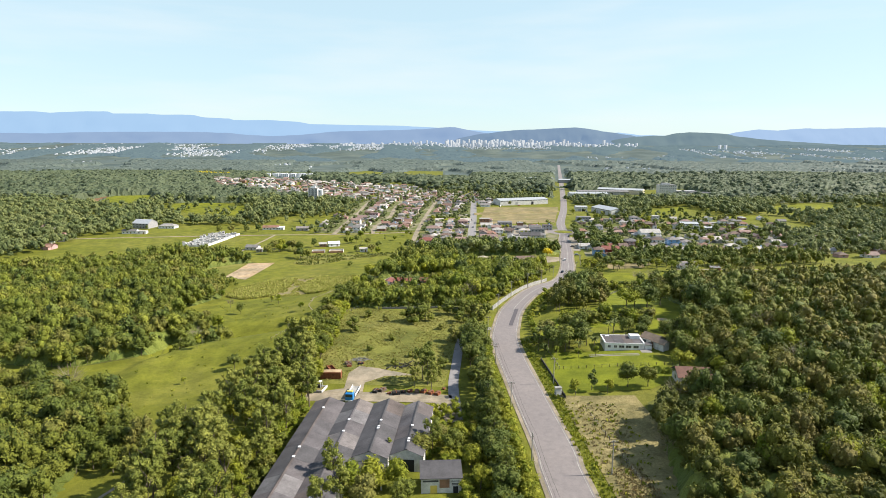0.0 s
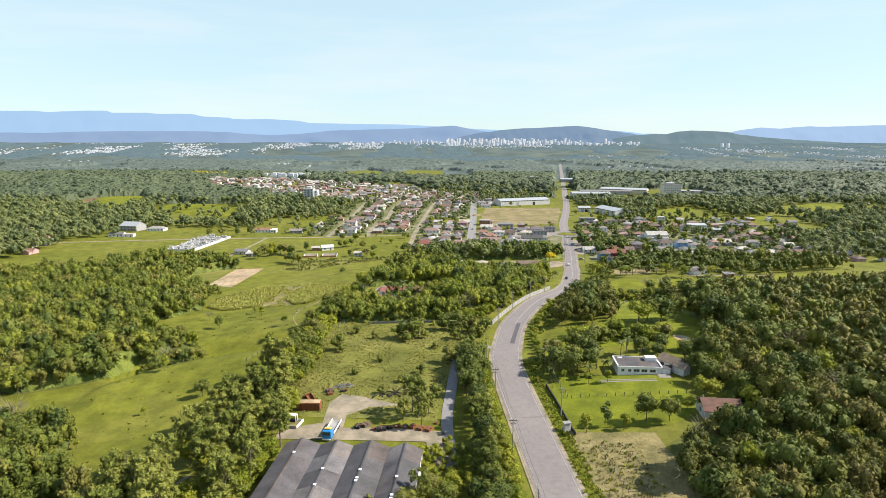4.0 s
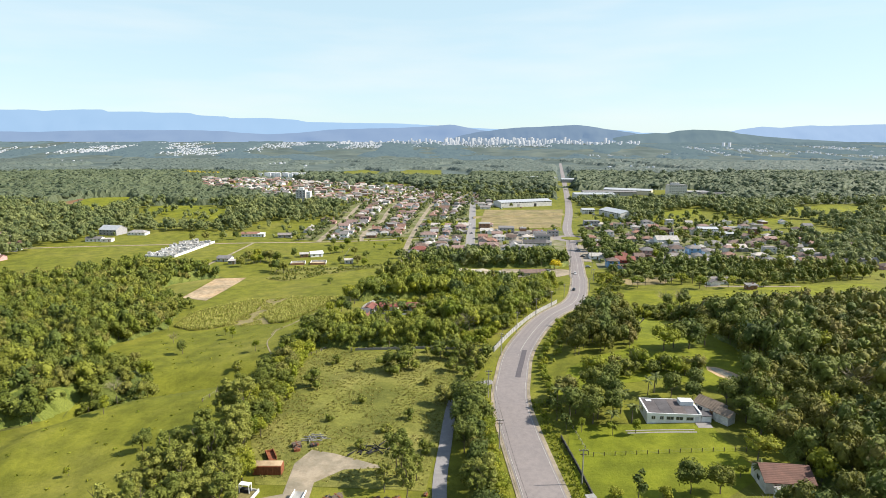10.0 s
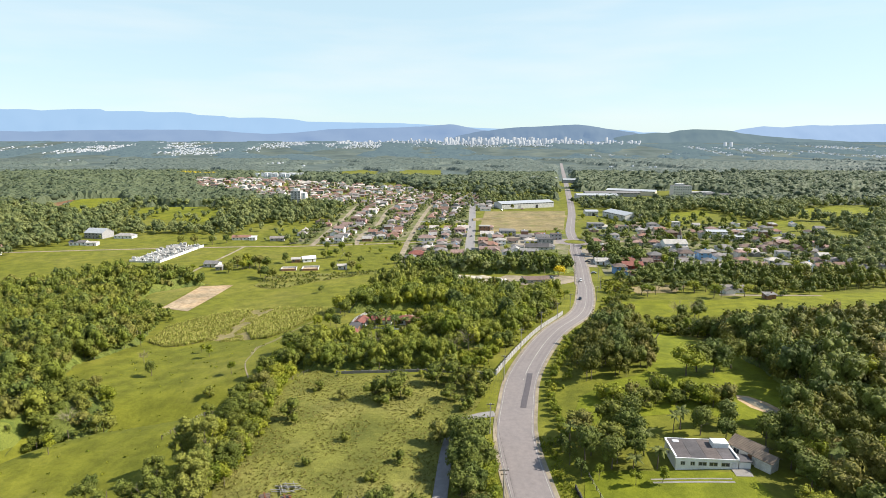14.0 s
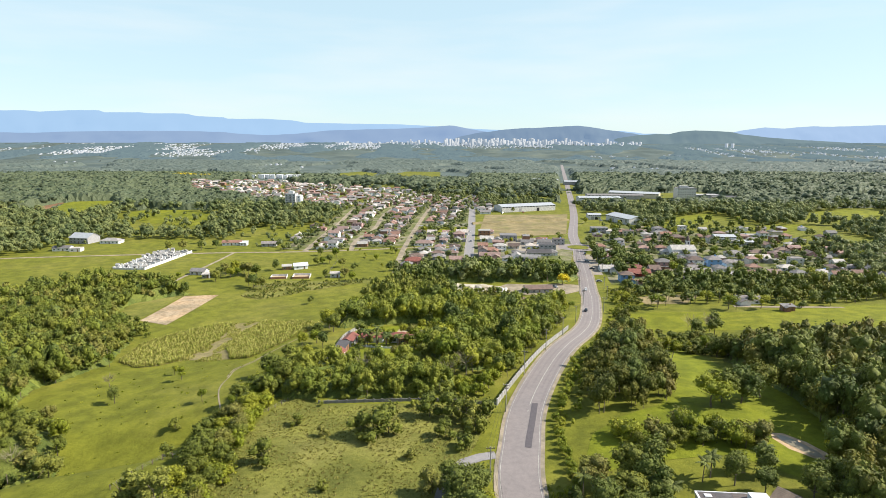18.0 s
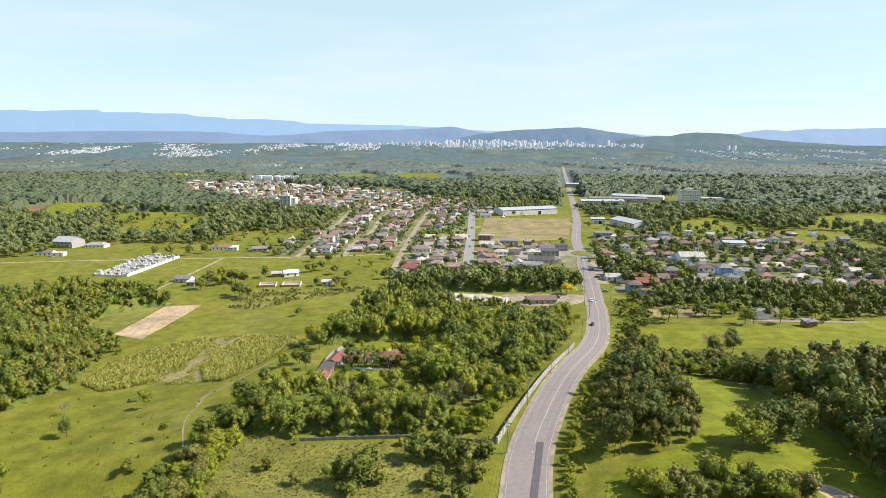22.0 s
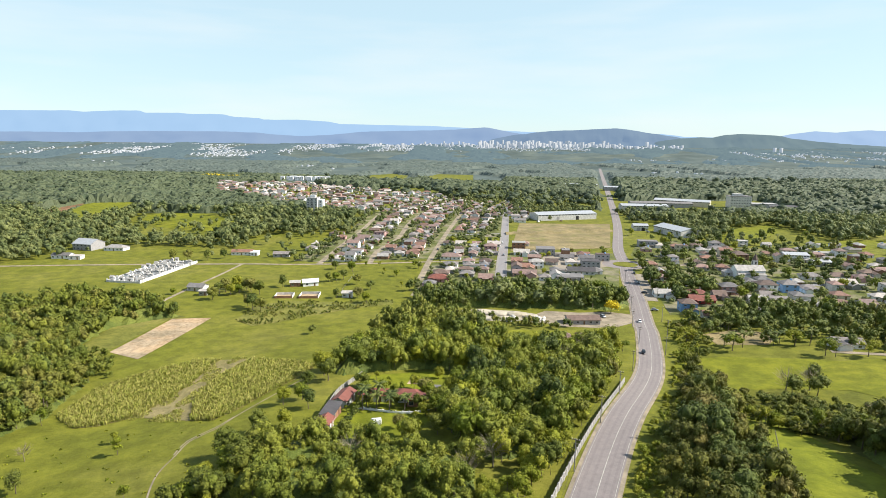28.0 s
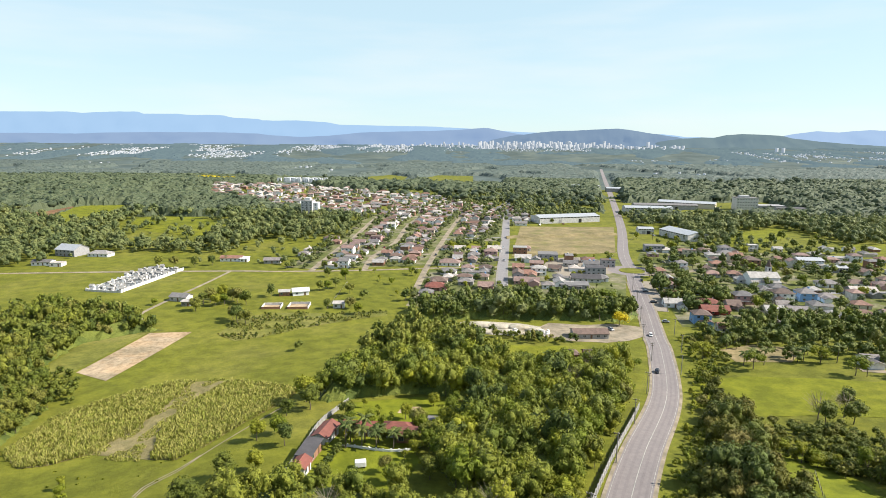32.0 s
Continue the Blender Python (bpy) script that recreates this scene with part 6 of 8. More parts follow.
NAMED += [
    D(x=69, y=564, w=17, d=8, roof="gable", wall=W_PINK, tile=T_PINK, label="long pink house with a faded tile roof"),
    D(x=72, y=587, w=14, d=9, roof="hip", wall=W_CREAM, tile=T_CLAY),
    D(x=151, y=512, w=12, d=8, roof="gable", wall=M_WHITE, tile=T_PALE, label="white house with a pale gable roof by the road"),
    D(x=159, y=531, w=11, d=9, roof="hip", wall=W_PINK, tile=T_RED),
    D(x=172, y=513, w=12, d=8, roof="hip", wall=M_OFFWHITE, tile=T_RED),
    D(x=169, y=498, w=15, d=8, roof="gable", wall=W_RED, tile=T_RED, label="low red house with a red tile roof"),
    D(x=153, y=479, w=9, d=8, storeys=2, roof="hip", wall=W_BLUE, tile=T_BROWN),
    D(x=196, y=521, w=11, d=9, storeys=2, roof="hip", wall=W_PINK, tile=T_GREY, label="pink two-storey house with a dark hip roof"),
    D(x=224, y=528, w=12, d=9, storeys=2, roof="hip", wall=M_WHITE, tile=T_BROWN),
    D(x=239, y=529, w=10, d=10, storeys=2, roof="hip", wall=W_BLUE, tile=T_GREY, label="sky-blue two-storey house with a grey hip roof"),
    D(x=203, y=499, w=10, d=8, roof="gable", wall=W_CREAM, tile=T_PALE),
    D(x=216, y=498, w=11, d=8, roof="gable", wall=M_WHITE, tile=T_GREY),
    D(x=276, y=566, w=13, d=9, roof="hip", wall=M_WHITE, tile=T_GREY, label="white house with a dark hip roof and roof tower"),
    D(x=296, y=567, w=13, d=9, roof="hip", wall=M_WHITE, tile=T_BROWN),
    D(x=285, y=545, w=16, d=10, roof="gable", wall=M_CONC, tile=T_PALE),
    D(x=262, y=513, w=10, d=8, roof="hip", wall=W_CREAM, tile=T_CLAY),
]
NAMED += [
    D(x=312, y=564, w=11, d=8, roof="hip", wall=W_PINK, tile=T_PINK),
    D(x=160, y=463, w=10, d=7, roof="gable", wall=M_OFFWHITE, tile=T_CLAY),
    D(x=216, y=486, w=12, d=7, roof="hip", wall=M_OFFWHITE, tile=T_BROWN),
    D(x=257, y=632, w=12, d=9, storeys=2, roof="hip", wall=W_BRICK, tile=T_BROWN),
    D(x=256, y=673, w=14, d=9, roof="hip", wall=W_GREY, tile=T_GREY),
    D(x=343, y=657, w=16, d=9, roof="flat", wall=M_OFFWHITE, tile=M_CONC),
    D(x=229, y=630, w=10, d=8, roof="hip", wall=W_CREAM, tile=T_CLAY),
    D(x=200, y=692, w=17, d=10, storeys=2, roof="flat", wall=W_GREY, tile=M_CEMENT_PALE),
    D(x=223, y=684, w=10, d=8, roof="hip", wall=M_OFFWHITE, tile=T_CLAY),
    D(x=196, y=618, w=8, d=7, storeys=2, roof="hip", wall=M_WHITE, tile=T_GREY),
    D(x=173, y=602, w=9, d=8, roof="hip", wall=W_CREAM, tile=T_CLAY),
    D(x=197, y=409, w=13, d=7, roof="gable", wall=M_WHITE, tile=T_GREY, label="white farmhouse at the far side of the meadow"),
    D(x=206, y=386, w=6, d=4, roof="shed", wall=W_BRICK, tile=T_GREY, label="small grey hut on the meadow"),
    D(x=61, y=855, w=12, d=9, roof="hip", wall=M_WHITE, tile=T_PALE),
    D(x=98, y=852, w=14, d=9, roof="gable", wall=M_WHITE, tile=T_GREY),
]
for q in NAMED:
    q = dict(q)
    free(q["x"], q["y"], 5)
    house(q.pop("x"), q.pop("y"), **q)

ROW = random.Random(77)


def row(x0, x1, y0, y1, gx, gy, drop=0.12, group="houses of the town", slope=0.09):
    """Houses on plots between streets."""
    y = y0
    while y < y1:
        x = x0
        while x < x1:
            px, py = x + slope * (y - y0) + ROW.uniform(-1.5, 1.5), y + ROW.uniform(-2, 2)
            x += gx
            if ROW.random() < drop or any(near_line(px, py, s, w) for s, w in STREETS) or not free(px, py, 5.2):
                continue
            w, d = ROW.uniform(7.5, 11.5), ROW.uniform(6.2, 8.2)
            st = 2 if ROW.random() < 0.2 else 1
            house(px, py, -6 + ROW.choice((0, 0, 90)) + ROW.uniform(-4, 4), w, d, st, ROW.choice(("hip", "hip", "gable", "gable", "flat" if st == 2 else "hip")), ROW.choice(WALLS), ROW.choice(ROOFS), group=group)
        y += gy


row(-78, -52, 610, 960, 11.5, 13.5, 0.08)
row(-42, -6, 618, 980, 11.5, 13.5, 0.08)
row(8, 62, 640, 690, 13, 15)
row(10, 62, 765, 960, 13, 15.5)
row(-112, -94, 610, 740, 13, 19, 0.35)
row(14, 48, 575, 606, 13, 15)
row(64, 150, 560, 655, 14, 16, 0.35)
row(70, 100, 690, 700, 14, 16, 0.5)
row(150, 250, 555, 690, 17, 19, 0.35, slope=0.2)
row(180, 345, 475, 560, 17, 18, 0.3, slope=0.1)
row(260, 420, 580, 720, 22, 24, 0.4)
row(330, 520, 460, 600, 24, 26, 0.5)
row(92, 112, 850, 1010, 13, 16, 0.3)
row(-70, 40, 965, 1110, 15, 17, 0.25)

# ---- church ----
ch = thing("church", 233, 570, -2, label="white church with a grey-spired bell tower", category="church")
part("wall", gable_walls(20, 11, 6.0, 3.0, "gable"), M_WHITE, ch)
part("roof", roof_mesh("gable", 20, 11, 6.0, 3.0, 0.4), T_PALE, ch)
tw = part("bell_tower", bx(-1.6, 1.6, -1.6, 1.6, -1.5, 11.5), M_OFFWHITE, ch)
tw.matrix_basis = pose(7.6, 6.5, 0)
sp = bmesh.new()
bmesh.ops.create_cone(sp, cap_ends=True, segments=8, radius1=2.1, radius2=0.05, depth=5.2)
bmesh.ops.translate(sp, verts=sp.verts[:], vec=(0, 0, 14.1))
part("spire", sp, T_BROWN, tw)
for a in range(4):
    # Near-black slabs give the belfry openings their inner shade.
    q = part("belfry_opening", bx(-0.5, 0.5, -0.06, 0.06, 8.4, 10.4), M_DARK, tw)
    q.matrix_basis = pose(1.6 * math.sin(a * math.pi / 2), -1.6 * math.cos(a * math.pi / 2), 0, 0, 0, 90 * a)
for i in range(5):
    window(ch, -8 + 4 * i, -5.5, 3.2, 0, 0.9, 2.4)
part("side_aisle", bx(-9.8, 9.8, -8.5, -5.55, -1, 3.2), M_WHITE, ch)
part("aisle_roof", slab(bmesh.new(), [(-10, -8.8, 3.2), (10, -8.8, 3.2), (10, -5.5, 4.2), (-10, -5.5, 4.2)], 0.15), T_PALE, ch)


# ---- halls, factory, apartment tower ----
def hall(x, y, rz, w, d, h, rise, label, wall=M_OFFWHITE, tile=M_STEEL, bays=5, name="warehouse", doors=2):
    t = thing(name, x, y, rz, label=label, category="hall", group="halls and works")
    part("wall", gable_walls(w, d, h, rise, "gable"), wall, t)
    n = bays
    for i in range(n):
        xa, xb = -w / 2 - 0.4 + (w + 0.8) * i / n, -w / 2 - 0.4 + (w + 0.8) * (i + 1) / n - 0.03
        for s in (-1, 1):
            quad = [(xa, s * (d / 2 + 0.5), h - 0.1), (xb, s * (d / 2 + 0.5), h - 0.1), (xb, 0, h + rise), (xa, 0, h + rise)]
            part("roof_panel", slab(bmesh.new(), quad if s < 0 else quad[::-1], 0.12), tile, t)
    for i in range(doors):
        dx = w * (i + 1) / (doors + 1) - w / 2
        # Every second gate is near-black, for the shade of an open one.
        part("gate", bx(dx - 2, dx + 2, -d / 2 - 0.08, -d / 2 + 0.05, 0, h * 0.62), M_DARK if i % 2 else W_GREY, t)
    for i in range(bays * 2):
        window(t, -w / 2 + (i + 0.5) * w / bays / 2, -d / 2, h - 0.9, 0, w / bays / 2 * 0.7, 0.8)
    return t


hall(157, 889, 18, 82, 26, 7.5, 2.4, "very long white warehouse with a pale sheet roof", bays=9)
hall(256, 768, -74, 46, 24, 7, 2.8, "big hall with a white gabled sheet roof", bays=6)
hall(226, 797, -4, 16, 12, 6.0, 1.6, "small white hall with a rounded roof", bays=3)
hall(290, 985, -4, 64, 24, 8, 2, "long factory hall with a bright sheet roof", bays=8)
hall(372, 1052, -28, 80, 30, 8, 2, "wide factory hall with white roof", W_CREAM, bays=8)
hall(330, 1030, -6, 90, 22, 7, 1.6, "long grey hall of the factory", W_GREY, M_CEMENT_PALE, bays=8)
hall(282, 1392, 12, 76, 36, 8, 2, "far white warehouse beside the road", bays=6)
hall(262, 1440, 12, 60, 30, 8, 2, "far bluish warehouse beside the road", W_GREY, bays=5)
hall(345, 1330, -6, 46, 20, 7, 2, "far grey hall beside the road", W_GREY, bays=4)
hall(302, 632, -6, 19, 13, 6.2, 1.4, "tall white hall with a pale roof", M_WHITE, bays=4)
hall(312, 612, -6, 13, 9, 4.2, 1.4, "white hall beside a taller one", M_WHITE, bays=3)
fb = thing("factory_block", 444, 1022, -4, label="tall pale factory block with flat roof", category="factory", group="halls and works")
part("wall", bx(-15, 15, -9, 9, -1, 17, bevel=0.1), M_OFFWHITE, fb)
part("roof", bx(-15.2, 15.2, -9.2, 9.2, 17, 17.6), M_CEMENT_PALE, fb)
part("plant_room", bx(-9, 4, -4, 5, 17.6, 20.5), M_OFFWHITE, fb)
part("low_wing", bx(15.2, 52, -12, 9, -1, 7), W_GREY, fb)
for i in range(8):
    for s in range(4):
        window(fb, -13 + 3.7 * i, -9, 3 + 4 * s, 0, 1.6, 1.1)
hall(500, 985, -8, 60, 18, 6, 1.5, "low dark shed of the factory", W_GREY, M_CEMENT, bays=6)

ap = thing("apartment_block", -155, 853, -3, label="white seven-storey apartment block with rows of windows", category="apartment block")
part("wall", bx(-6.5, 6.5, -7, 7, -1, 22), M_OFFWHITE, ap)
part("stair_tower", bx(6.6, 12.5, -4, 6, -1, 20), M_WHITE, ap)
part("roof", bx(-6.8, 6.8, -7.3, 7.3, 22, 22.6), M_CONC, ap)
part("tank_house", bx(-3, 3, -3, 3, 22.6, 25.4), M_WHITE, ap)
part("garage_wing", bx(-16, -6.6, -9, 8, -1, 3.6), M_OFFWHITE, ap)
for s in range(7):
    for wx in (-4.6, 4.6):
        window(ap, wx, -7, 2.0 + 3 * s, 0, 1.7, 1.4)
    b = part("balcony", bx(-2.2, 2.2, -8.1, -7.05, 0.9 + 3 * s, 1.0 + 3 * s), M_CONC, ap)
    part("parapet", bx(-2.2, 2.2, -8.1, -8.0, 1.0 + 3 * s, 2.0 + 3 * s), W_GREY, b)
    window(ap, 0, -7, 2.0 + 3 * s, 0, 1.8, 1.9)
    window(ap, 9.5, -4, 2.0 + 3 * s if s < 6 else 18, 0, 1.2, 1.2)

bank = bmesh.new()
gb_ = random.Random(77)
rows_ = []
for i in range(40):
    x, y = 72 + 3.1 * i, 756 + 0.9 * i + 3 * math.sin(i * 0.6)
    h = 3.4 * (0.5 + 0.5 * noise.noise(Vector((i * 0.3, 2, 0)))) + 0.5 * gb_.random()
    rows_.append([bank.verts.new((x, y + o, zat(x, y + o) + 0.05 + h * k)) for o, k in ((-7, 0), (-4, 0.45 + 0.2 * gb_.random()), (-1, 0.95), (2, 0.8 + 0.2 * gb_.random()), (7, 0))])
for a, b in zip(rows_[:-1], rows_[1:]):
    for k in range(4):
        bank.faces.new((a[k], b[k], b[k + 1], a[k + 1]))
tagged(part("earth_bank", bank, M_DRYLOT, None, "", True), "low overgrown bank of tipped earth", "earth bank", kind="structure")

# ---- roadside workshops ----
house(86, 450, 3, 17, 8, 1, "gable", W_GREY, T_BROWN, 1.5, "workshop", "grey workshop with a brown tile roof", "", False, "workshop")
house(81, 416, 3, 11, 6, 1, "gable", W_BRICK, T_BROWN, 1.3, "workshop", "low house with a brown tile roof among trees", "", False, "workshop")
house(70, 414, 3, 5, 5, 1, "hip", W_BRICK, T_BROWN, 1.3, "hut", "small tiled hut among trees", "", False, "hut")
for k in range(14):
    g = random.Random(500 + k)
    t = thing("white_stack", 46 + g.uniform(0, 26), 452 + g.uniform(-4, 5), g.uniform(0, 90), label="stack of white concrete blocks on sand", category="blocks", group="stacked concrete goods")
    s = g.uniform(0.7, 1.6)
    part("block", bx(-s, s, -s * 0.5, s * 0.5, -0.1, s * 0.9, bevel=0.04), M_WHITE, t)
    part("block", bx(-s * 0.7, s * 0.5, -s * 0.5, s * 0.5, s * 0.9, s * 1.5, bevel=0.04), M_OFFWHITE, t)
for x, y, w, d, h in ((32, 466, 7, 4, 2.4), (42, 464, 8, 4, 2.0), (52, 463, 6, 3.5, 2.2), (60, 458, 5, 3, 1.4), (24, 466, 4, 3, 1.6)):
    bm = bmesh.new()
    bmesh.ops.create_icosphere(bm, subdivisions=3, radius=1)
    for v in bm.verts:
        k = 1 + 0.25 * noise.noise(v.co * 2.2 + Vector((x, y, 0)))
        v.co = Vector((v.co.x * w * k, v.co.y * d * k, v.co.z * h * k))
    o = part("sand_mound", bm, M_PALESAND, None, "", True)
    o.location = (x, y, zat(x, y))
    tagged(o, "pale heap of sand beside trees", "sand heap", "sand heaps")


# ---- poles, cables, vehicles ----
def pole_mesh(h):
    b = bmesh.new()
    tube(b, (0, 0, -0.8), (0, 0, h), 0.17, 0.11, 8)
    return b


pole0 = thing("power_pole", 27.0, 127, 90, label="grey concrete power pole with a crossarm", category="power pole", group="power poles along the road")
part("shaft", pole_mesh(8.6), M_WOODPOLE, pole0)
part("crossarm", bx(-1.0, 1.0, -0.06, 0.06, 8.1, 8.25), M_TIMBER, pole0)
part("crossarm", bx(-0.7, 0.7, -0.06, 0.06, 7.2, 7.32), M_TIMBER, pole0)
for sx in (-0.9, -0.3, 0.3, 0.9):
    part("insulator", tube(bmesh.new(), (sx, 0, 8.25), (sx, 0, 8.5), 0.07, 0.05, 6), M_OFFWHITE, pole0)
LEFT_POLES = [(26.8, 98), (26.6, 156), (26.4, 188), (27.2, 218), (35.8, 252), (46.4, 281.5), (60.5, 312), (75, 343), (90, 376), (105, 415), (111, 445), (121, 480), (130, 515), (138, 550)]
RIGHT_POLES = [(44.6, 122), (42.8, 172.8), (112, 400), (123, 428), (130, 455), (143, 500), (152, 540), (160, 572)]
for p in LEFT_POLES + RIGHT_POLES:
    copy_thing(pole0, pose(p[0], p[1], zat(*p), 0, 0, 0 if p[1] < 230 else -25))
lp = [(27.0, 127)] + LEFT_POLES
lp.sort(key=lambda q: q[1])
for a, b in zip(lp[:-1], lp[1:]):
    for off in (-0.8, 0.0, 0.8):
        V, F = [], []
        for i in range(9):
            t = i / 8
            x, y = a[0] + (b[0] - a[0]) * t + off, a[1] + (b[1] - a[1]) * t
            z = zat(*a) * (1 - t) + zat(*b) * t + 8.45 - 3.2 * t * (1 - t)
            V += [(x + 0.018, y, z - 0.01), (x - 0.018, y, z - 0.01), (x, y, z + 0.02)]
            F += [(3 * i - 3 + k, 3 * i - 3 + (k + 1) % 3, 3 * i + (k + 1) % 3, 3 * i + k) for k in range(3)] if i else []
        me = bpy.data.meshes.new("power_cable")
        me.from_pydata(V, [], F)
        me.materials.append(M_BLACK)
        tagged(link("power_cable", me), "thin black cable strung between roadside poles", "cable", "cables between poles")


def car(x, y, rz, paint, word, group="parked cars"):
    t = thing("car", x, y, rz, zat(x, y) + 0.16, f"{word} small hatchback car on asphalt", "car", group)
    part("body", bx(-0.85, 0.85, -2.0, 2.0, 0.3, 0.85, bevel=0.14), paint, t)
    cb = bmesh.new()
    box(cb, -0.78, 0.78, -1.1, 1.5, 0.85, 1.42)
    for v in cb.verts:
        if v.co.z > 1.2:
            v.co.x *= 0.8
            v.co.y = v.co.y * 0.72 + 0.08
    part("cabin", cb, M_GLASS, t, "dark glazed cabin")
    part("roof", bx(-0.6, 0.6, -0.68, 1.12, 1.42, 1.47), paint, t)
    for sx in (-0.78, 0.78):
        for sy in (-1.25, 1.25):
            part("wheel", tube(bmesh.new(), (sx - 0.1, sy, 0.31), (sx + 0.1, sy, 0.31), 0.31, 0.31, 10), M_BLACK, t)
        part("headlight", bx(sx * 0.8 - 0.16, sx * 0.8 + 0.16, -2.03, -1.96, 0.55, 0.7), M_RIDGE, t)
    return t


C_DARK = plain("dark car paint", (0.02, 0.02, 0.024), 0.25, vary=0.1, bump_d=0)
C_WHITE = plain("white car paint", (0.72, 0.72, 0.72), 0.25, vary=0.1, bump_d=0)
C_SILVER = plain("silver car paint", (0.42, 0.43, 0.45), 0.25, 0.5, vary=0.1, bump_d=0)
C_RED = plain("red car paint", (0.32, 0.03, 0.03), 0.25, vary=0.1, bump_d=0)
CP = [(C_DARK, "dark"), (C_WHITE, "white"), (C_SILVER, "silver"), (C_RED, "red")]
car(102.5, 401, -24, C_DARK, "dark", "cars on the road")
car(117.5, 453, -14, C_WHITE, "white", "cars on the road")
car(152, 575, -14, C_DARK, "dark", "cars on the road")
for k, (x, y, rz) in enumerate(((141, 518, 80), (150, 524, 70), (134, 478, 75), (145, 545, 60), (126, 585, 10), (132, 606, 40), (120, 618, 80), (214, 546, 88), (221, 546, 92), (60, 640, 4), (64, 700, 6), (3, 660, 4), (12, 690, 6), (-45, 690, 10), (230, 780, 10), (100, 462, 20), (205, 545, 88), (76, 760, 4), (120, 850, 30), (150, 862, 20), (190, 640, 70), (176, 620, 60))):
    p, word = CP[(k * 7 + k // 3) % 4]
    car(x, y, rz, p, word)

# ---- trees that stand singly ----
PG = "trees on the pasture"
for x, y, s, k in ((-87, 277, 0.62, SP_DARK), (-56, 269, 0.9, SP_SMALL), (-73, 295, 0.95, SP_SMALL), (-85, 217, 1.0, SP_SMALL), (-64.6, 197, 0.62, SP_DARK), (-79, 189, 0.5, SP_SMALL), (-109, 316, 0.9, SP_SMALL), (-66, 201.5, 0.42, SP_DARK), (-38.5, 270, 0.75, SP_BROAD), (-78.5, 302.5, 0.7, SP_SMALL), (-88, 170, 0.45, SP_SMALL), (-58, 178, 0.5, SP_SMALL)):
    plant(k, x, y, s, "pasture_tree", "lone leafy tree standing on the pasture", PG)
for x, y, s in ((-85, 236, 1.8), (-58.8, 255.6, 1.0), (-50, 231, 1.1), (-89, 236, 1.4), (-52, 180, 0.8), (-70, 160, 0.9), (-47, 210, 1.0), (-92, 228, 1.2), (-62, 172, 0.7)):
    plant(SP_SHRUBD, x, y, s, "pasture_shrub", "dark green shrub on the pasture", "shrubs on the pasture", "shrub")


def dry(x, y, s):
    t = thing("bare_tree", x, y, random.uniform(0, 360), label="leafless tree with bare grey twigs", category="tree", group="leafless trees")
    t.scale = (s, s, s)
    link("crown", BARE, None, t)


for x, y, s in ((-95, 241.6, 0.9), (-112, 182, 1.5), (-97, 293, 0.7), (-118, 176, 1.3), (140, 356, 1.4), (150, 358, 1.3), (60, 370, 1.5), (20, 275, 1.1), (27, 283, 1.3), (74, 388, 1.5), (146, 318, 1.2), (60, 128, 1.0), (72, 150, 1.2), (-8, 284, 1.0), (95, 150, 1.4), (120, 170, 1.5), (130, 205, 1.5)):
    dry(x, y, s)
for k, p in enumerate(spots([(-31, 160), (-35, 190), (-38, 207), (-45, 206), (-49, 192), (-52, 174), (-55, 150), (-61, 136), (-62, 112), (-58, 98), (-38, 98), (-36, 125), (-33, 150)], 5.4, 41)):
    plant(SP_EUC if k % 5 else SP_BRIGHT, p[0], p[1], random.uniform(0.75, 1.1), "eucalyptus", "tall feathery olive-green eucalyptus", "eucalyptus grove by the shed", "tree")
for k in range(64):
    t = k / 63
    x, y = np.interp(t, [0, 0.2, 0.5, 0.75, 1], [-38.5, -37.5, -40, -37.5, -33]), 196 + 98 * t
    plant(random.choice((SP_BROAD, SP_BRIGHT, SP_SMALL, SP_BROAD)), x + random.uniform(-5, 5), y, random.uniform(0.55, 0.95), "hedgerow_tree", "leafy tree in a ragged hedgerow", "hedgerow beside the pasture")
    plant(SP_SHRUB, x + random.uniform(-4, 5), y + random.uniform(-2, 2), random.uniform(0.9, 1.7), "hedgerow_shrub", "bright green shrub in the hedgerow", "hedgerow shrubs", "shrub")
for k in range(54):
    plant(SP_SHRUB, 24.2 + random.uniform(-0.5, 0.5), 98 + k * 2.2, random.uniform(0.9, 1.25), "hedge_shrub", "bright green hedge shrub along the road", "roadside hedge", "shrub")
for k in range(52):
    plant(random.choice((SP_DARK, SP_EUC, SP_BROAD, SP_DARK)), 19.6 + random.uniform(-2, 1.5) - 0.02 * max(0, k - 34) ** 1.2, 100 + k * 2.3, random.uniform(0.6, 0.92), "lane_tree", "dark tree in the belt between lane and road", "tree belt along the lane")
for x, y, s in ((18.4, 199.1, 0.95), (20.7, 200.3, 1.05), (23.3, 200.9, 0.9), (20.5, 205.8, 1.1), (23.3, 207.8, 1.0), (22.8, 213.1, 0.85)):
    plant(SP_DARK, x, y, s, "lane_tree", "tall dense dark tree where the lane meets the road", "tree belt along the lane")
for k in range(34):
    plant(random.choice((SP_SHRUB, SP_SHRUB, SP_SHRUBD)), -35.5 + random.uniform(-2.5, 2.0) + 0.05 * k, 98 + k * 1.75, random.uniform(0.9, 1.5), "shed_side_shrub", "bright shrub between shed and grove", "shrubs beside the shed", "shrub")
house(84.2, 167.0, -8, 9.5, 7.0, 1, "gable", M_OFFWHITE, T_OLDRED, 1.9, "cottage", "old cottage with a mottled brown tile roof among trees", "", False, "cottage")
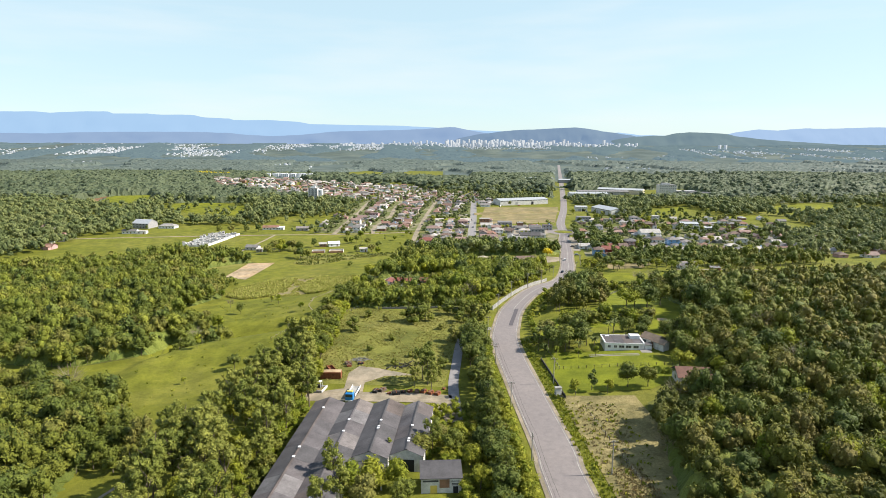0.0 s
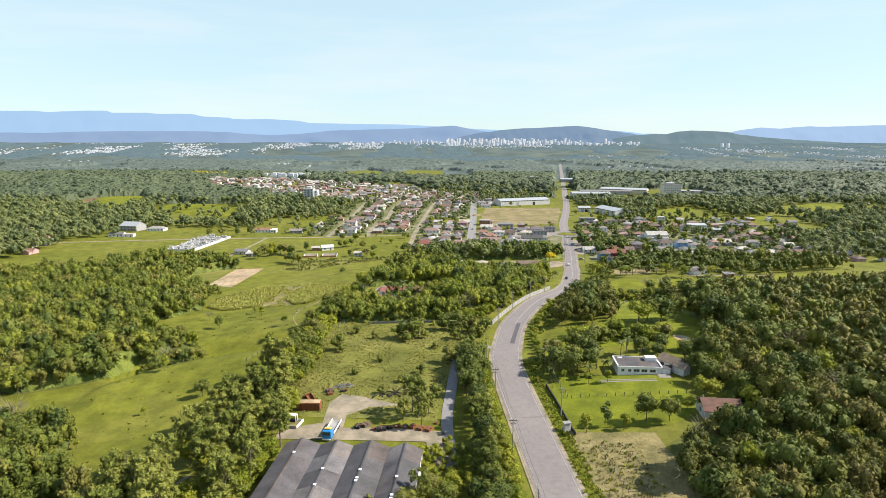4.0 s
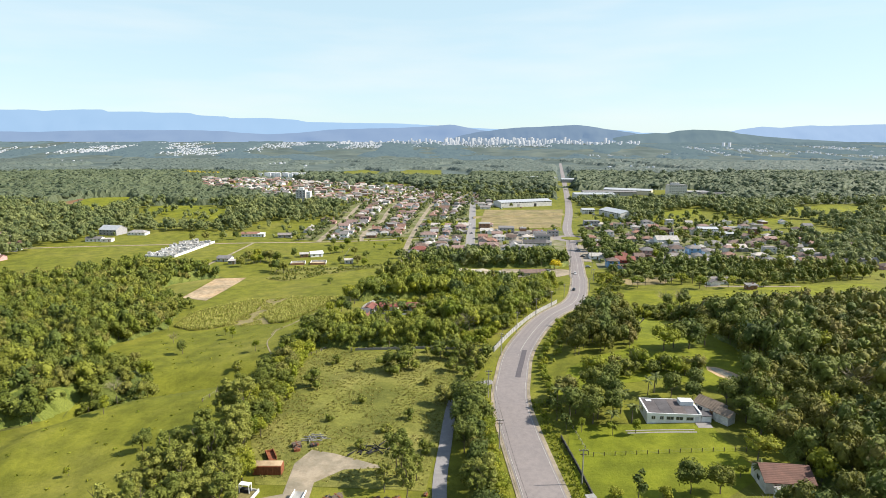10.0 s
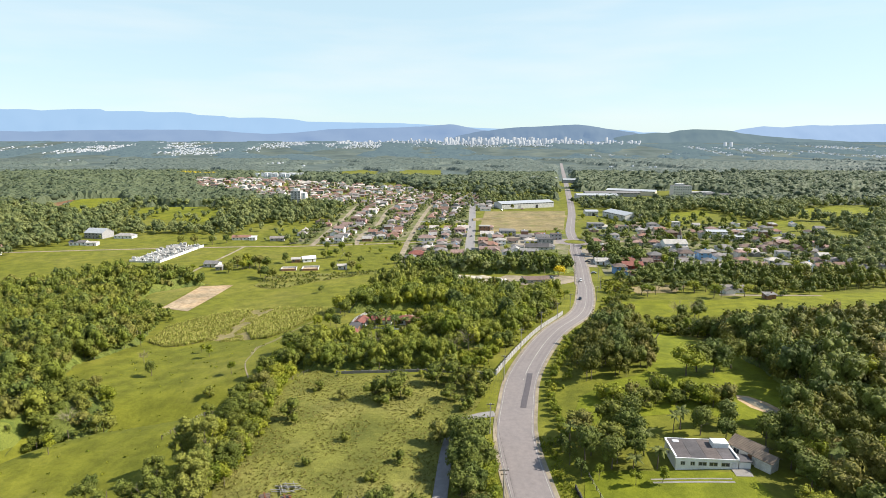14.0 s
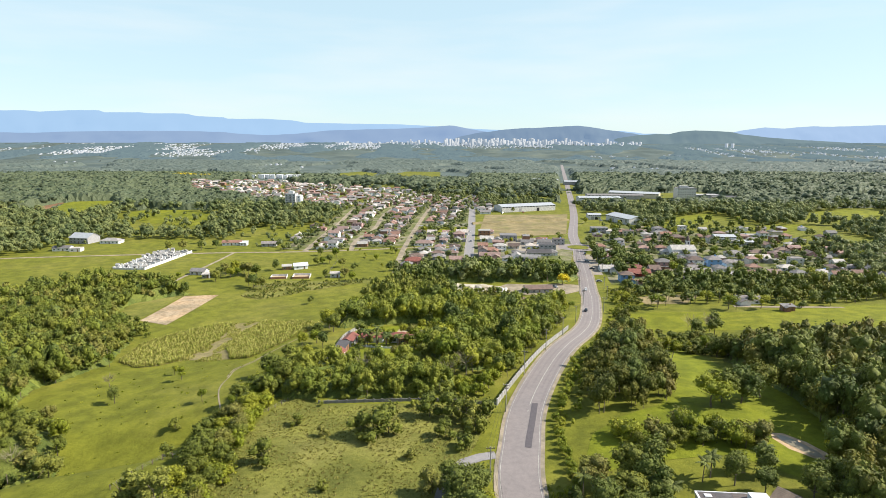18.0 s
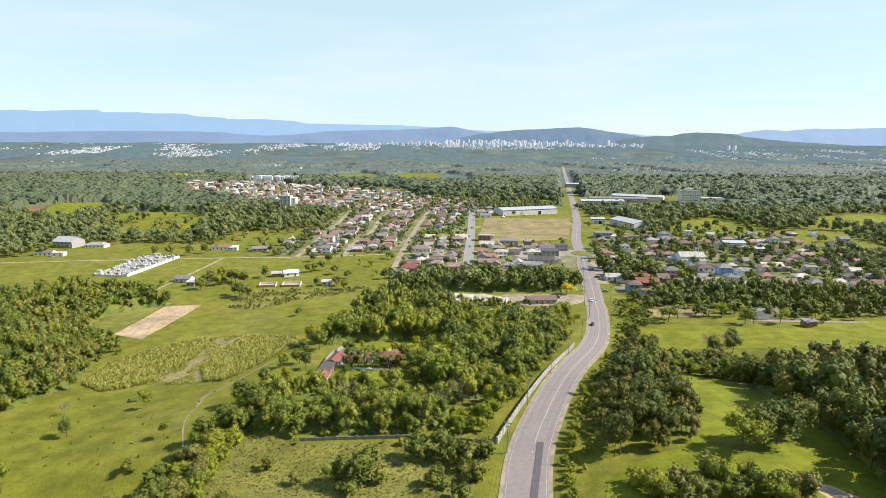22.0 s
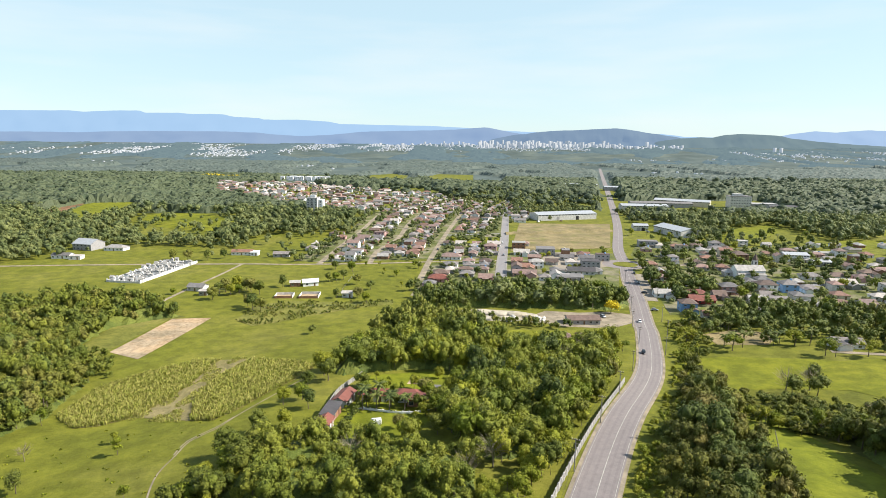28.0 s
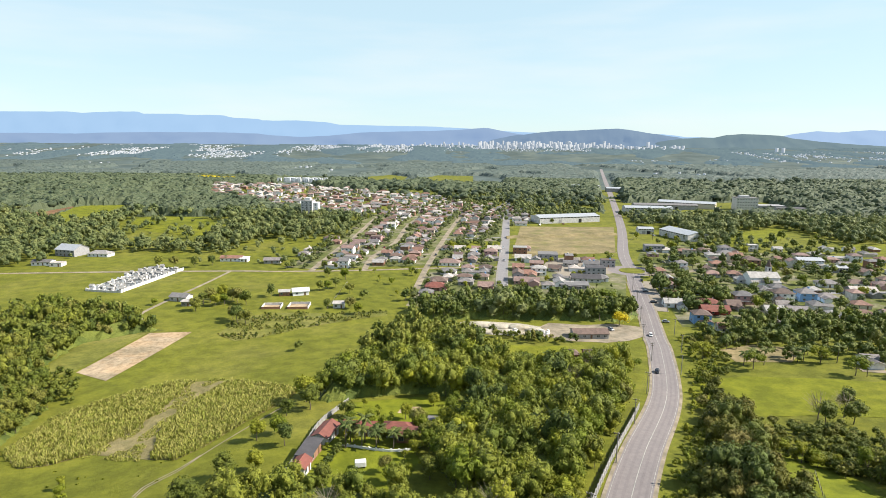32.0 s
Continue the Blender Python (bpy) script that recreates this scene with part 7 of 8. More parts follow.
for x, y, s, kind in ((1.5, 178, 0.95, SP_EUC), (3, 174, 0.85, SP_EUC), (3.8, 168.5, 0.72, SP_EUC), (-1, 172, 0.5, SP_EUC), (6, 176, 0.6, SP_EUC), (-18.4, 120, 0.85, SP_EUC), (-16.5, 113, 0.8, SP_EUC), (-14.7, 117, 0.95, SP_BRIGHT), (-9.8, 118, 1.0, SP_BRIGHT), (-5.0, 119.5, 0.9, SP_BRIGHT), (-11, 111, 0.9, SP_BROAD), (0.8, 131, 0.8, SP_BROAD), (3.7, 134, 0.75, SP_EUC), (-7.2, 131, 0.42, SP_EUC), (8.4, 131.4, 0.8, SP_BROAD), (12.5, 126.5, 0.7, SP_BRIGHT), (5.5, 139, 0.6, SP_BROAD), (11, 141, 0.55, SP_BRIGHT), (13.5, 152, 0.5, SP_BROAD), (-3, 112, 0.8, SP_BROAD), (-19, 106, 0.8, SP_EUC), (14, 118, 0.7, SP_BRIGHT), (16, 134, 0.7, SP_DARK), (17, 146, 0.6, SP_DARK)):
    plant(kind, x, y, s, "yard_tree", "tree growing round the sheds", "trees round the sheds")
for x, y, s in ((0, 238, 2.6), (3, 241, 2.2), (-4, 239, 2.0), (-26, 227, 1.7), (14, 214, 1.7), (20, 250, 2.2), (14, 250, 2.0), (24, 246, 2.1), (26, 240, 1.7), (18, 238, 1.6), (8, 187, 1.2), (-2, 198, 0.9), (-14, 240, 0.9), (-18, 205, 0.7), (-10, 216, 0.8), (4, 205, 0.9)) + ((9, 228, 0.9), (-22, 246, 1.1), (-8, 190, 0.8), (29, 250, 1.8), (22, 232, 1.5)):
    plant(SP_SHRUBD, x, y, s, "scrub_bush", "broad bush on the rough field", "bushes on the rough field", "bush")
for x, y, s, kind in ((48, 203, 0.95, SP_DARK), (54, 206, 1.0, SP_BROAD), (60, 208, 1.05, SP_DARK), (63, 214, 1.0, SP_DARK), (57, 214, 1.0, SP_BROAD), (49, 213, 1.0, SP_BROAD), (53, 199, 0.9, SP_DARK), (59, 201, 0.9, SP_BROAD), (45, 196, 1.0, SP_TUFT), (44, 202, 1.2, SP_TUFT), (43.8, 208, 1.1, SP_TUFT), (84, 207, 0.7, SP_DARK), (79, 210, 0.75, SP_DARK), (91, 202, 0.95, SP_DARK), (92, 194, 0.9, SP_BROAD), (97, 205, 1.0, SP_BROAD), (48.9, 195, 0.7, SP_SMALL), (56, 192, 0.75, SP_SMALL), (62, 192, 0.8, SP_SMALL), (47, 163, 0.9, SP_SMALL), (53, 166, 1.3, SP_TUFT), (57, 163, 0.85, SP_SMALL), (84.5, 176, 0.85, SP_UMBRELLA), (89.8, 224.5, 0.5, SP_UMBRELLA)) + ((91, 186, 1.0, SP_DARK), (96, 194, 0.95, SP_BRIGHT), (87.5, 214, 0.8, SP_DARK), (82, 215, 0.6, SP_DARK), (93, 247.5, 1.2, SP_UMBRELLA), (103, 250, 1.35, SP_DARK), (98, 251, 1.2, SP_BROAD), (111, 254, 1.25, SP_BROAD), (75, 228, 0.5, SP_BROAD), (80, 226, 0.45, SP_BROAD), (86, 229, 0.5, SP_DARK), (70, 232, 0.5, SP_SMALL), (64, 166, 0.8, SP_BROAD), (70, 165, 0.8, SP_BROAD), (77, 170, 0.7, SP_SMALL), (140, 352, 0.85, SP_DARK), (149, 352, 1.0, SP_DARK), (126, 306, 0.9, SP_BROAD), (155, 365, 0.9, SP_DARK)):
    plant(kind, x, y, s, "garden_tree", "leafy tree round the white bungalow", "garden trees")
for x, y, s in ((75.5, 213.5, 0.9), (73, 212, 0.75), (50, 205, 0.9), (55, 201, 0.8), (62, 203, 0.85), (57, 196.5, 0.8), (63, 197.5, 0.85), (90, 217, 0.8), (80, 168, 0.7), (46, 210, 0.8)):
    plant(SP_PALM, x, y, s, "palm_tree", "feathery palm in the garden", "garden palms", "palm")
for k in range(26):
    plant(random.choice((SP_SHRUB, SP_SHRUBD)), 62 + k * 1.4 + random.uniform(-2, 2), 232 + random.uniform(-5, 5) - k * 0.1, random.uniform(0.9, 1.9), "meadow_bush", "bushes in a wet hollow of the meadow", "hollow bushes", "bush")
for k in range(28):
    plant(SP_SHRUB, 43.5 + np.interp(k, [0, 12, 28], [0, 4.5, 24]) + random.uniform(0, 1.6), 208 + k * 3.1, random.uniform(0.5, 0.95), "verge_shrub", "bright shrub on the road verge", "verge shrubs", "shrub")
for k in range(30):
    plant(random.choice((SP_SHRUB, SP_SHRUBD, SP_SMALL)), np.interp(k, [0, 10, 20, 30], [112, 116, 128, 142]) + random.uniform(-2, 2), np.interp(k, [0, 10, 20, 30], [330, 318, 308, 306]) + random.uniform(-2, 2), random.uniform(0.8, 1.4), "meadow_bush", "thicket bush between two meadows", "thicket bushes", "bush")
plant(SP_YELLOW, 107, 471, 1.15, "yellow_tree", "tree in full yellow blossom by the road", "", "tree")
plant(SP_UMBRELLA, 112, 512, 1.3, "umbrella_tree", "broad umbrella-shaped green tree", "", "tree")
for k in range(16):
    plant(SP_UMBRELLA if k % 2 else SP_BRIGHT, 49 + k * 2.9 + random.uniform(-2, 1), 300 + k * 6.5 + random.uniform(4, 10), random.uniform(0.6, 0.85), "roadside_tree", "bright feathery tree along the road wall", "trees along the wall")
for k in range(7):
    plant(SP_BRIGHT, 24 + random.uniform(-3, 3), 262 + k * 1.7, random.uniform(0.4, 0.6), "young_tree", "small light green tree by the wall", "young trees by the wall")

# trees among the houses
gt = random.Random(3)
TT = 0
while TT < 330:
    x, y = (gt.uniform(-110, 140), gt.uniform(490, 1010)) if TT % 2 else (gt.uniform(140, 420), gt.uniform(455, 760))
    if not inside(TOWN, [x], [y])[0] and not (x > 240 and y > 440):
        continue
    if any(near_line(x, y, s, w - 3.5) for s, w in STREETS) or any((x - a) ** 2 + (y - b) ** 2 < 40 for a, b, c in PLOTS) or (66 < x < 205 and 655 < y < 845):
        continue
    kind = gt.choice((SP_LOW, SP_LOWD, SP_LOWB, SP_SMALL, SP_TUFT)) if x < 140 else gt.choice((SP_LOW, SP_LOWD, SP_LOWD, SP_LOWB, SP_PALM))
    if kind is SP_PALM:
        plant(kind, x, y, gt.uniform(0.8, 1.15), "palm_tree", "tall palm among the houses", "palms of the town", "palm")
    else:
        plant(kind, x, y, gt.uniform(0.55, 0.85) if x < 140 else gt.uniform(0.75, 1.15), "town_tree", "leafy tree among the houses", "trees of the town")
    TT += 1
for k in range(26):
    plant(SP_LOWD if k % 3 else SP_PALM, 148 + gt.uniform(0, 90), 452 + gt.uniform(-16, 12), gt.uniform(0.7, 1.0), "grove_tree", "dark tree between meadow and houses", "grove before the houses")
for x, y, s in ((-89.3, 253.3, 0.8), (-98.5, 263.0, 0.6), (-97, 468, 1.1), (-91, 464, 0.9), (-102, 474, 0.8), (-116, 512, 1.1), (-129, 489, 1.0), (-128, 507, 1.1), (-122, 500, 1.0), (-55, 497, 0.7), (-35, 486, 0.8), (-42, 498, 0.9), (-158, 500, 0.6), (-96, 522, 0.9), (-69, 538, 0.7), (-59.7, 545, 0.9), (-48, 531, 0.9), (-37, 518, 0.8), (-72, 577, 0.8), (-58, 569, 1.0), (-51, 420, 0.55), (-105, 503, 1.0), (-112, 508, 1.1), (-130, 502, 0.9)) + ((-123, 515, 1.1), (-118, 503, 0.9), (-64, 540, 0.8), (-30, 352, 1.1), (-27, 345, 1.0), (-33, 340, 0.6), (-36, 322, 0.7), (-31, 326, 0.8), (-27, 318, 0.7), (-208, 603, 0.9), (-195, 600, 1.0), (-180, 602, 0.9), (-170, 610, 0.9), (-36, 300, 0.8), (-30, 304, 0.7)):
    plant(gt.choice((SP_BROAD, SP_DARK, SP_BRIGHT)), x, y, s, "field_tree", "leafy tree by the fields", "trees by the fields")

def clear_of_town(p, r, w0):
    k = np.ones(len(p), bool)
    for i, (x, y) in enumerate(p):
        k[i] = not any((x - a) ** 2 + (y - b) ** 2 < r * r for a, b, c in PLOTS) and not any(near_line(x, y, s, w - w0) for s, w in STREETS)
    return p[k]


gr = np.random.default_rng(15)
for poly, gap, share, sc, material, seed, lab in (
        ([(140, 462), (240, 458), (330, 470), (360, 560), (360, 690), (262, 740), (192, 700), (172, 650), (150, 540)], 9.5, 0.3, 0.72, L_DARK, 141, "dark trees crowding between the houses"),
        ([(140, 462), (240, 458), (330, 470), (360, 560), (360, 690), (262, 740), (192, 700), (172, 650), (150, 540)], 9, 0.3, 0.55, L_TOWNSIDE, 142, "garden trees between the houses"),
        ([(-110, 600), (60, 620), (66, 660), (96, 900), (-90, 900)], 7.5, 0.8, 0.58, L_TOWNSIDE, 143, "small trees in yards of the town"),
        ([(140, 505), (172, 500), (200, 530), (190, 560), (152, 560), (146, 530)], 7, 0.9, 1.0, L_DARK, 144, "dark grove beside the main road"),
        ([(-12, 500), (22, 496), (50, 530), (52, 600), (0, 600)], 8, 0.7, 0.58, L_TOWNSIDE, 145, "small trees between the houses")):
    p = spots(poly, gap, seed, 0.45)
    p = clear_of_town(p[gr.random(len(p)) < share], 6.0, 3.0)
    if len(p):
        tagged(link("town_trees", mesh_of("town_trees", massed(LITE, p, sc, seed), material)), lab, "trees", kind="stuff")
for k in range(13):
    plant(SP_PALM if k % 3 else SP_UMBRELLA, 138 + k * 5.0 + random.uniform(-9, 9), 414 - k * 1.1 + random.uniform(-10, 10), random.uniform(0.8, 1.2) if k % 3 else 0.9, "meadow_edge_palm" if k % 3 else "meadow_edge_tree", "palm or spreading tree along the meadow edge", "meadow edge row", "tree")

# pond
patch("pond_bank", [(100.4, 232), (103.4, 231.4), (106.4, 227), (108.2, 221), (106.8, 218.6), (103.6, 219.2), (100.2, 224), (99.2, 229)], M_SOIL, "trampled earth round the pond", 0.10, 4, "bank")
pw = bmesh.new()
pw.faces.new([pw.verts.new((103.4 + 5.6 * math.cos(a) * 0.36 + 2.0 * math.sin(a) * 0.93 * (1 + 0.2 * math.cos(2 * a)), 225.2 - 5.6 * math.cos(a) * 0.93 + 2.0 * math.sin(a) * 0.36, zat(103.4, 225.2) + 0.16)) for a in np.linspace(0, 2 * math.pi, 40)[:-1][::-1]])
tagged(part("pond_water", pw, M_WATER), "small brown cattle pond", "pond", kind="structure")

# sugar cane, scrub tufts: nobody could count them
def tuft(seed, h, n, spread, width):
    g = np.random.default_rng(seed)
    V, F = [], []
    for i in range(n):
        a, b = g.uniform(0, 6.28), g.uniform(0, 6.28)
        x, y = spread * math.cos(a) * g.uniform(0, 1), spread * math.sin(a) * g.uniform(0, 1)
        hh, w = h * g.uniform(0.7, 1.15), width * g.uniform(0.7, 1.3)
        dx, dy = math.cos(b), math.sin(b)
        k = len(V)
        V += [(x - dx * w * 0.4, y - dy * w * 0.4, 0), (x + dx * w * 0.4, y + dy * w * 0.4, 0), (x + dx * w - dy * 0.1, y + dy * w + dx * 0.1, hh * 0.65), (x - dy * hh * 0.35, y + dx * hh * 0.35, hh), (x - dx * w, y - dy * w, hh * 0.6)]
        F += [(k, k + 1, k + 2), (k, k + 2, k + 4), (k + 2, k + 3, k + 4)]
    return np.array(V, float), np.array(F)


CANE = [(-98.1, 314), (-109.1, 322.5), (-112.5, 349.4), (-104, 367), (-90.2, 383.6), (-73.5, 383), (-58.5, 379.1), (-35.9, 365.4), (-37.6, 352.7), (-45.3, 335), (-50.2, 320.3), (-54.7, 313.6), (-63.6, 315.6), (-76.3, 320.5), (-84.4, 322.5), (-91.6, 316)]
cp = spots(CANE, 0.68, 51, 0.45)
STUBBLE = [(-84, 385), (-81.5, 372), (-80.5, 356), (-80.8, 338), (-84.6, 320), (-62.2, 314), (-71.5, 338.7), (-72.6, 360.1), (-66.5, 385)]
cp = cp[~inside(STUBBLE, cp[:, 0], cp[:, 1])]
ob = link("sugar_cane", mesh_of("sugar_cane", massed([tuft(60 + i, 1.15, 7, 0.6, 0.12) for i in range(4)], cp, 1.0, 52, sink=0.0), L_CANE))
tagged(ob, "standing yellow-green sugar cane", "sugar cane", kind="stuff")
st = spots(STUBBLE, 0.85, 57, 0.48)
st = st[np.array([noise.noise(Vector((a * 0.16, b * 0.09, 4))) for a, b in st]) > -0.08]
ob = link("cane_regrowth", mesh_of("cane_regrowth", massed([tuft(64 + i, 0.55, 7, 0.6, 0.12) for i in range(4)], st, 1.0, 58, sink=0.0), L_CANE))
tagged(ob, "patchy regrowth on cut cane stubble", "sugar cane", kind="stuff")
tp0 = spots([(-37, 200), (-30, 178), (8, 174), (12, 196), (15, 216), (24, 230), (33, 254), (14, 258), (-17, 258), (-27, 266), (-33, 250), (-37, 222)], 1.2, 53)
tp = tp0[~inside(YARD, tp0[:, 0], tp0[:, 1])]
nz = np.array([noise.noise(Vector((a * 0.12, b * 0.12, 1))) for a, b in tp])
ob = link("scrub_tufts", mesh_of("scrub_tufts", massed([tuft(70 + i, 0.27, 9, 0.6, 0.12) for i in range(4)], tp[nz > -0.26], 1.0, 54, sink=0.0), L_SCRUB))
tagged(ob, "coarse tufts of weeds on a rough field", "weeds", kind="stuff")
wood([(-5, 141), (-1, 147), (8, 158), (13.5, 161), (17, 145), (19.5, 126), (20, 104), (10.5, 104), (10.5, 126), (1, 128)], 3.0, 61, NEAR, L_BRIGHT, 0.34, "lush green brush between shed and hedge", stems=False)
L_DRYBRUSH = leaf("dry reddish brush", (0.190, 0.138, 0.070), (0.240, 0.180, 0.090), (0.270, 0.228, 0.100), 0.2)
dp = np.concatenate([spots([(43.5, 112), (43.5, 132), (46, 158), (57, 156), (56, 140), (51, 130), (53, 108)], 1.5, 56), spots([(44, 104), (45, 124), (52, 124), (53, 104)], 0.9, 63)])
ob = link("dry_brush", mesh_of("dry_brush", massed([tuft(100 + i, 0.42, 8, 0.7, 0.10) for i in range(4)], dp, 1.0, 62, sink=0.0), L_DRYBRUSH))
tagged(ob, "dry reddish-brown brush on a cleared slope", "brush", kind="stuff")
vp = np.concatenate([spots([(11, 112), (24, 112), (24, 150), (15, 150), (15, 140)], 1.4, 55), spots([(39.5, 100), (39.5, 215), (42.6, 215), (43.5, 160), (43.2, 100)], 1.2, 57), spots([(43.5, 106), (43.5, 160), (58, 156), (56, 112)], 2.6, 64)])
ob = link("verge_weeds", mesh_of("verge_weeds", massed([tuft(80 + i, 0.5, 8, 0.65, 0.16) for i in range(4)], vp, 1.0, 58, sink=0.0), L_BRIGHT))
tagged(ob, "tall bright weeds on verges", "weeds", kind="stuff")
mp = spots([(-110, 205), (-60, 140), (-45, 200), (-38, 270), (-50, 315), (-100, 312), (-118, 270)], 7.5, 59, 0.5)
ob = link("pasture_tufts", mesh_of("pasture_tufts", massed([tuft(90 + i, 0.35, 6, 0.45, 0.2) for i in range(4)], mp, 1.0, 60, sink=0.0), L_BRIGHT))
tagged(ob, "scattered darker tufts on the pasture", "weeds", kind="stuff")

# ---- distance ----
def far_haze_mat(name, base, glow):
    """Things kilometres off: blue haze put in as even emission over the base."""
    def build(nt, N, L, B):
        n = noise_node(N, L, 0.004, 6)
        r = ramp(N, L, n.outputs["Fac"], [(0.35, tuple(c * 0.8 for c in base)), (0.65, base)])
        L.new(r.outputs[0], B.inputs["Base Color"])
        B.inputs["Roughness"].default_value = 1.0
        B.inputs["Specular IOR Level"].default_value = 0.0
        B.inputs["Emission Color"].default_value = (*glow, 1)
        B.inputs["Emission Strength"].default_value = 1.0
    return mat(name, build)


def ridge(name, y, profile, material, label, depth=150):
    """A far range of hills: a slope under a skyline of (x, height) fitted to the camera's view, broken by small spurs.
    """
    xs = np.linspace(profile[0][0], profile[-1][0], 240)
    hs = np.interp(xs, [p[0] for p in profile], [p[1] for p in profile])
    hs = hs + np.array([noise.fractal(Vector((x * 0.012, y, 0)), 1.0, 2.0, 4) for x in xs]) * 2.2
    rows = 9
    V = []
    for k in range(rows):
        t = k / (rows - 1)
        spur = np.array([noise.fractal(Vector((x * 0.006, t * 2.2, y * 0.01)), 1.0, 2.0, 4) for x in xs]) * depth * 0.22 * math.sin(math.pi * t)
        V.append(np.column_stack([xs, np.full(240, y) - depth * (1 - t) + spur, -12 + (hs + 12) * t ** 0.8]))
    i = (np.arange(rows - 1)[:, None] * 240 + np.arange(239)[None]).ravel()
    ob = link(name, array_mesh(name, np.concatenate(V), np.stack([i, i + 1, i + 241, i + 240], -1)), material, smooth_shade=True)
    return tagged(ob, label, "hills", kind="structure")


ridge("backdrop", 4450, [(-4200, 282), (-2998, 286), (-2820, 287), (-2723, 278), (-2483, 289), (-2304, 290), (-2286, 274), (-2005, 276), (-1958, 268), (-1684, 269), (-1625, 250), (-1422, 243), (-1403, 231), (-1117, 232), (-913, 221), (-832, 205), (-502, 199), (-169, 196), (81, 185), (375, 166), (671, 154), (1400, 140), (1526, 152), (1700, 132), (4200, 110)], far_haze_mat("distant escarpment", (0.025, 0.028, 0.030), (0.202, 0.308, 0.446)), "escarpment on the skyline in a pale blue haze glow")
ridge("backdrop", 4250, [(1500, 40), (2150, 110), (2326, 150), (2408, 162), (2511, 175), (2659, 167), (2742, 176), (2867, 184), (2994, 181), (3120, 185), (3403, 194), (4300, 190)], far_haze_mat("distant right range", (0.025, 0.028, 0.030), (0.200, 0.282, 0.412)), "hills on the skyline in a pale blue haze glow")
ridge("backdrop", 4050, [(-3900, 122), (-2739, 126), (-2523, 123), (-2341, 131), (-2013, 136), (-1573, 138), (-1315, 132), (-1205, 121), (-1019, 111), (-832, 119), (-606, 142), (-342, 151), (-153, 155), (37, 163), (170, 175), (227, 179), (342, 157), (419, 143), (611, 117), (1200, 100), (1500, 60), (3900, 60)], far_haze_mat("haze-blue foothills", (0.045, 0.050, 0.045), (0.126, 0.186, 0.300)), "wooded foothills in a blue haze glow")
ridge("backdrop", 3900, [(120, 40), (260, 100), (403, 129), (514, 141), (625, 155), (773, 160), (884, 167), (977, 171), (1033, 175), (1127, 168), (1221, 151), (1335, 137), (1429, 124), (1560, 90), (1900, 50)], far_haze_mat("wooded hills", (0.045, 0.052, 0.045), (0.084, 0.130, 0.208)), "wooded hill behind the city in a blue haze glow")
ridge("backdrop", 3850, [(1150, 40), (1300, 95), (1429, 114), (1505, 118), (1562, 122), (1638, 122), (1712, 137), (1806, 145), (1940, 142), (2055, 135), (2133, 120), (2210, 110), (2327, 99), (2482, 88), (3000, 60), (3900, 50)], far_haze_mat("nearer wooded hill", (0.050, 0.060, 0.045), (0.062, 0.096, 0.130)), "dark wooded hill on the plain")

# far woods: the clumps grow with distance, in bands
def far_spots(y0, y1, k, seed, cover, scale):
    g = np.random.default_rng(seed)
    P, S = [], []
    y = y0
    while y < y1:
        s = max(7.0, y / k)
        n = int((1.76 * y + 60) / s)
        x = (np.arange(n) + g.uniform(-0.4, 0.4, n)) * s - n * s / 2 + 6
        yy = y + g.uniform(-0.45, 0.45, n) * s
        P.append(np.stack([x, yy], -1)), S.append(np.full(n, s / 7.2 * scale))
        y += s * 0.9
    P, S = np.concatenate(P), np.concatenate(S)
    m = np.array([noise.fractal(Vector((px * 0.0045, py * 0.0022, seed)), 1.0, 2.0, 3) for px, py in P])
    keep = m > cover
    return P[keep], S[keep]


OPEN = [TOWN, [(-290, 505), (-120, 470), (-60, 470), (0, 500), (-10, 590), (-290, 575)], [(-539, 876), (-514, 905), (-508, 970), (-481, 860), (-516, 843)], [(-312, 700), (-240, 670), (-212, 710), (-262, 850), (-369, 849)], [(-176, 645), (-105, 640), (-96, 738), (-174, 718)]]
OPEN += [[(290, 700), (345, 670), (400, 700), (396, 818), (330, 815)], [(400, 690), (480, 690), (480, 730), (420, 725)], [(250, 950), (500, 950), (520, 1110), (250, 1110)], [(-135, 590), (-110, 590), (-110, 720), (-140, 690)], [(100, 655), (206, 840), (215, 930), (96, 920)], [(-320, 590), (-110, 596), (-105, 640), (-250, 660), (-320, 665)]]
OPEN += [[(-478, 855), (-504, 964), (-449, 985), (-395, 879), (-413, 798)], [(-368, 846), (-356, 890), (-297, 874), (-228, 808), (-211, 748), (-243, 737), (-306, 767)], [(-210, 1541), (-224, 1792), (-167, 1882), (-109, 1796), (-110, 1594)], [(-83, 1691), (-29, 1885), (74, 1858), (62, 1515), (-20, 1474)], [(-36, 1014), (-30, 1074), (10, 1066), (9, 991)], [(257, 702), (335, 806), (400, 846), (374, 785), (319, 728), (276, 690)], [(366, 699), (400, 734), (434, 737), (463, 744), (444, 712), (402, 687)], [(474, 766), (535, 844), (599, 868), (633, 844), (570, 767), (512, 751)], [(696, 984), (754, 1035), (764, 1004), (730, 961)], [(1103, 2546), (1213, 2706), (1181, 2580), (1077, 2407)]]
FAR_TOWN = [(-470, 1330), (-400, 1150), (-300, 1060), (-215, 960), (-110, 870), (-60, 900), (-62, 1000), (30, 1130), (-40, 1220), (-120, 1260), (-300, 1400)]
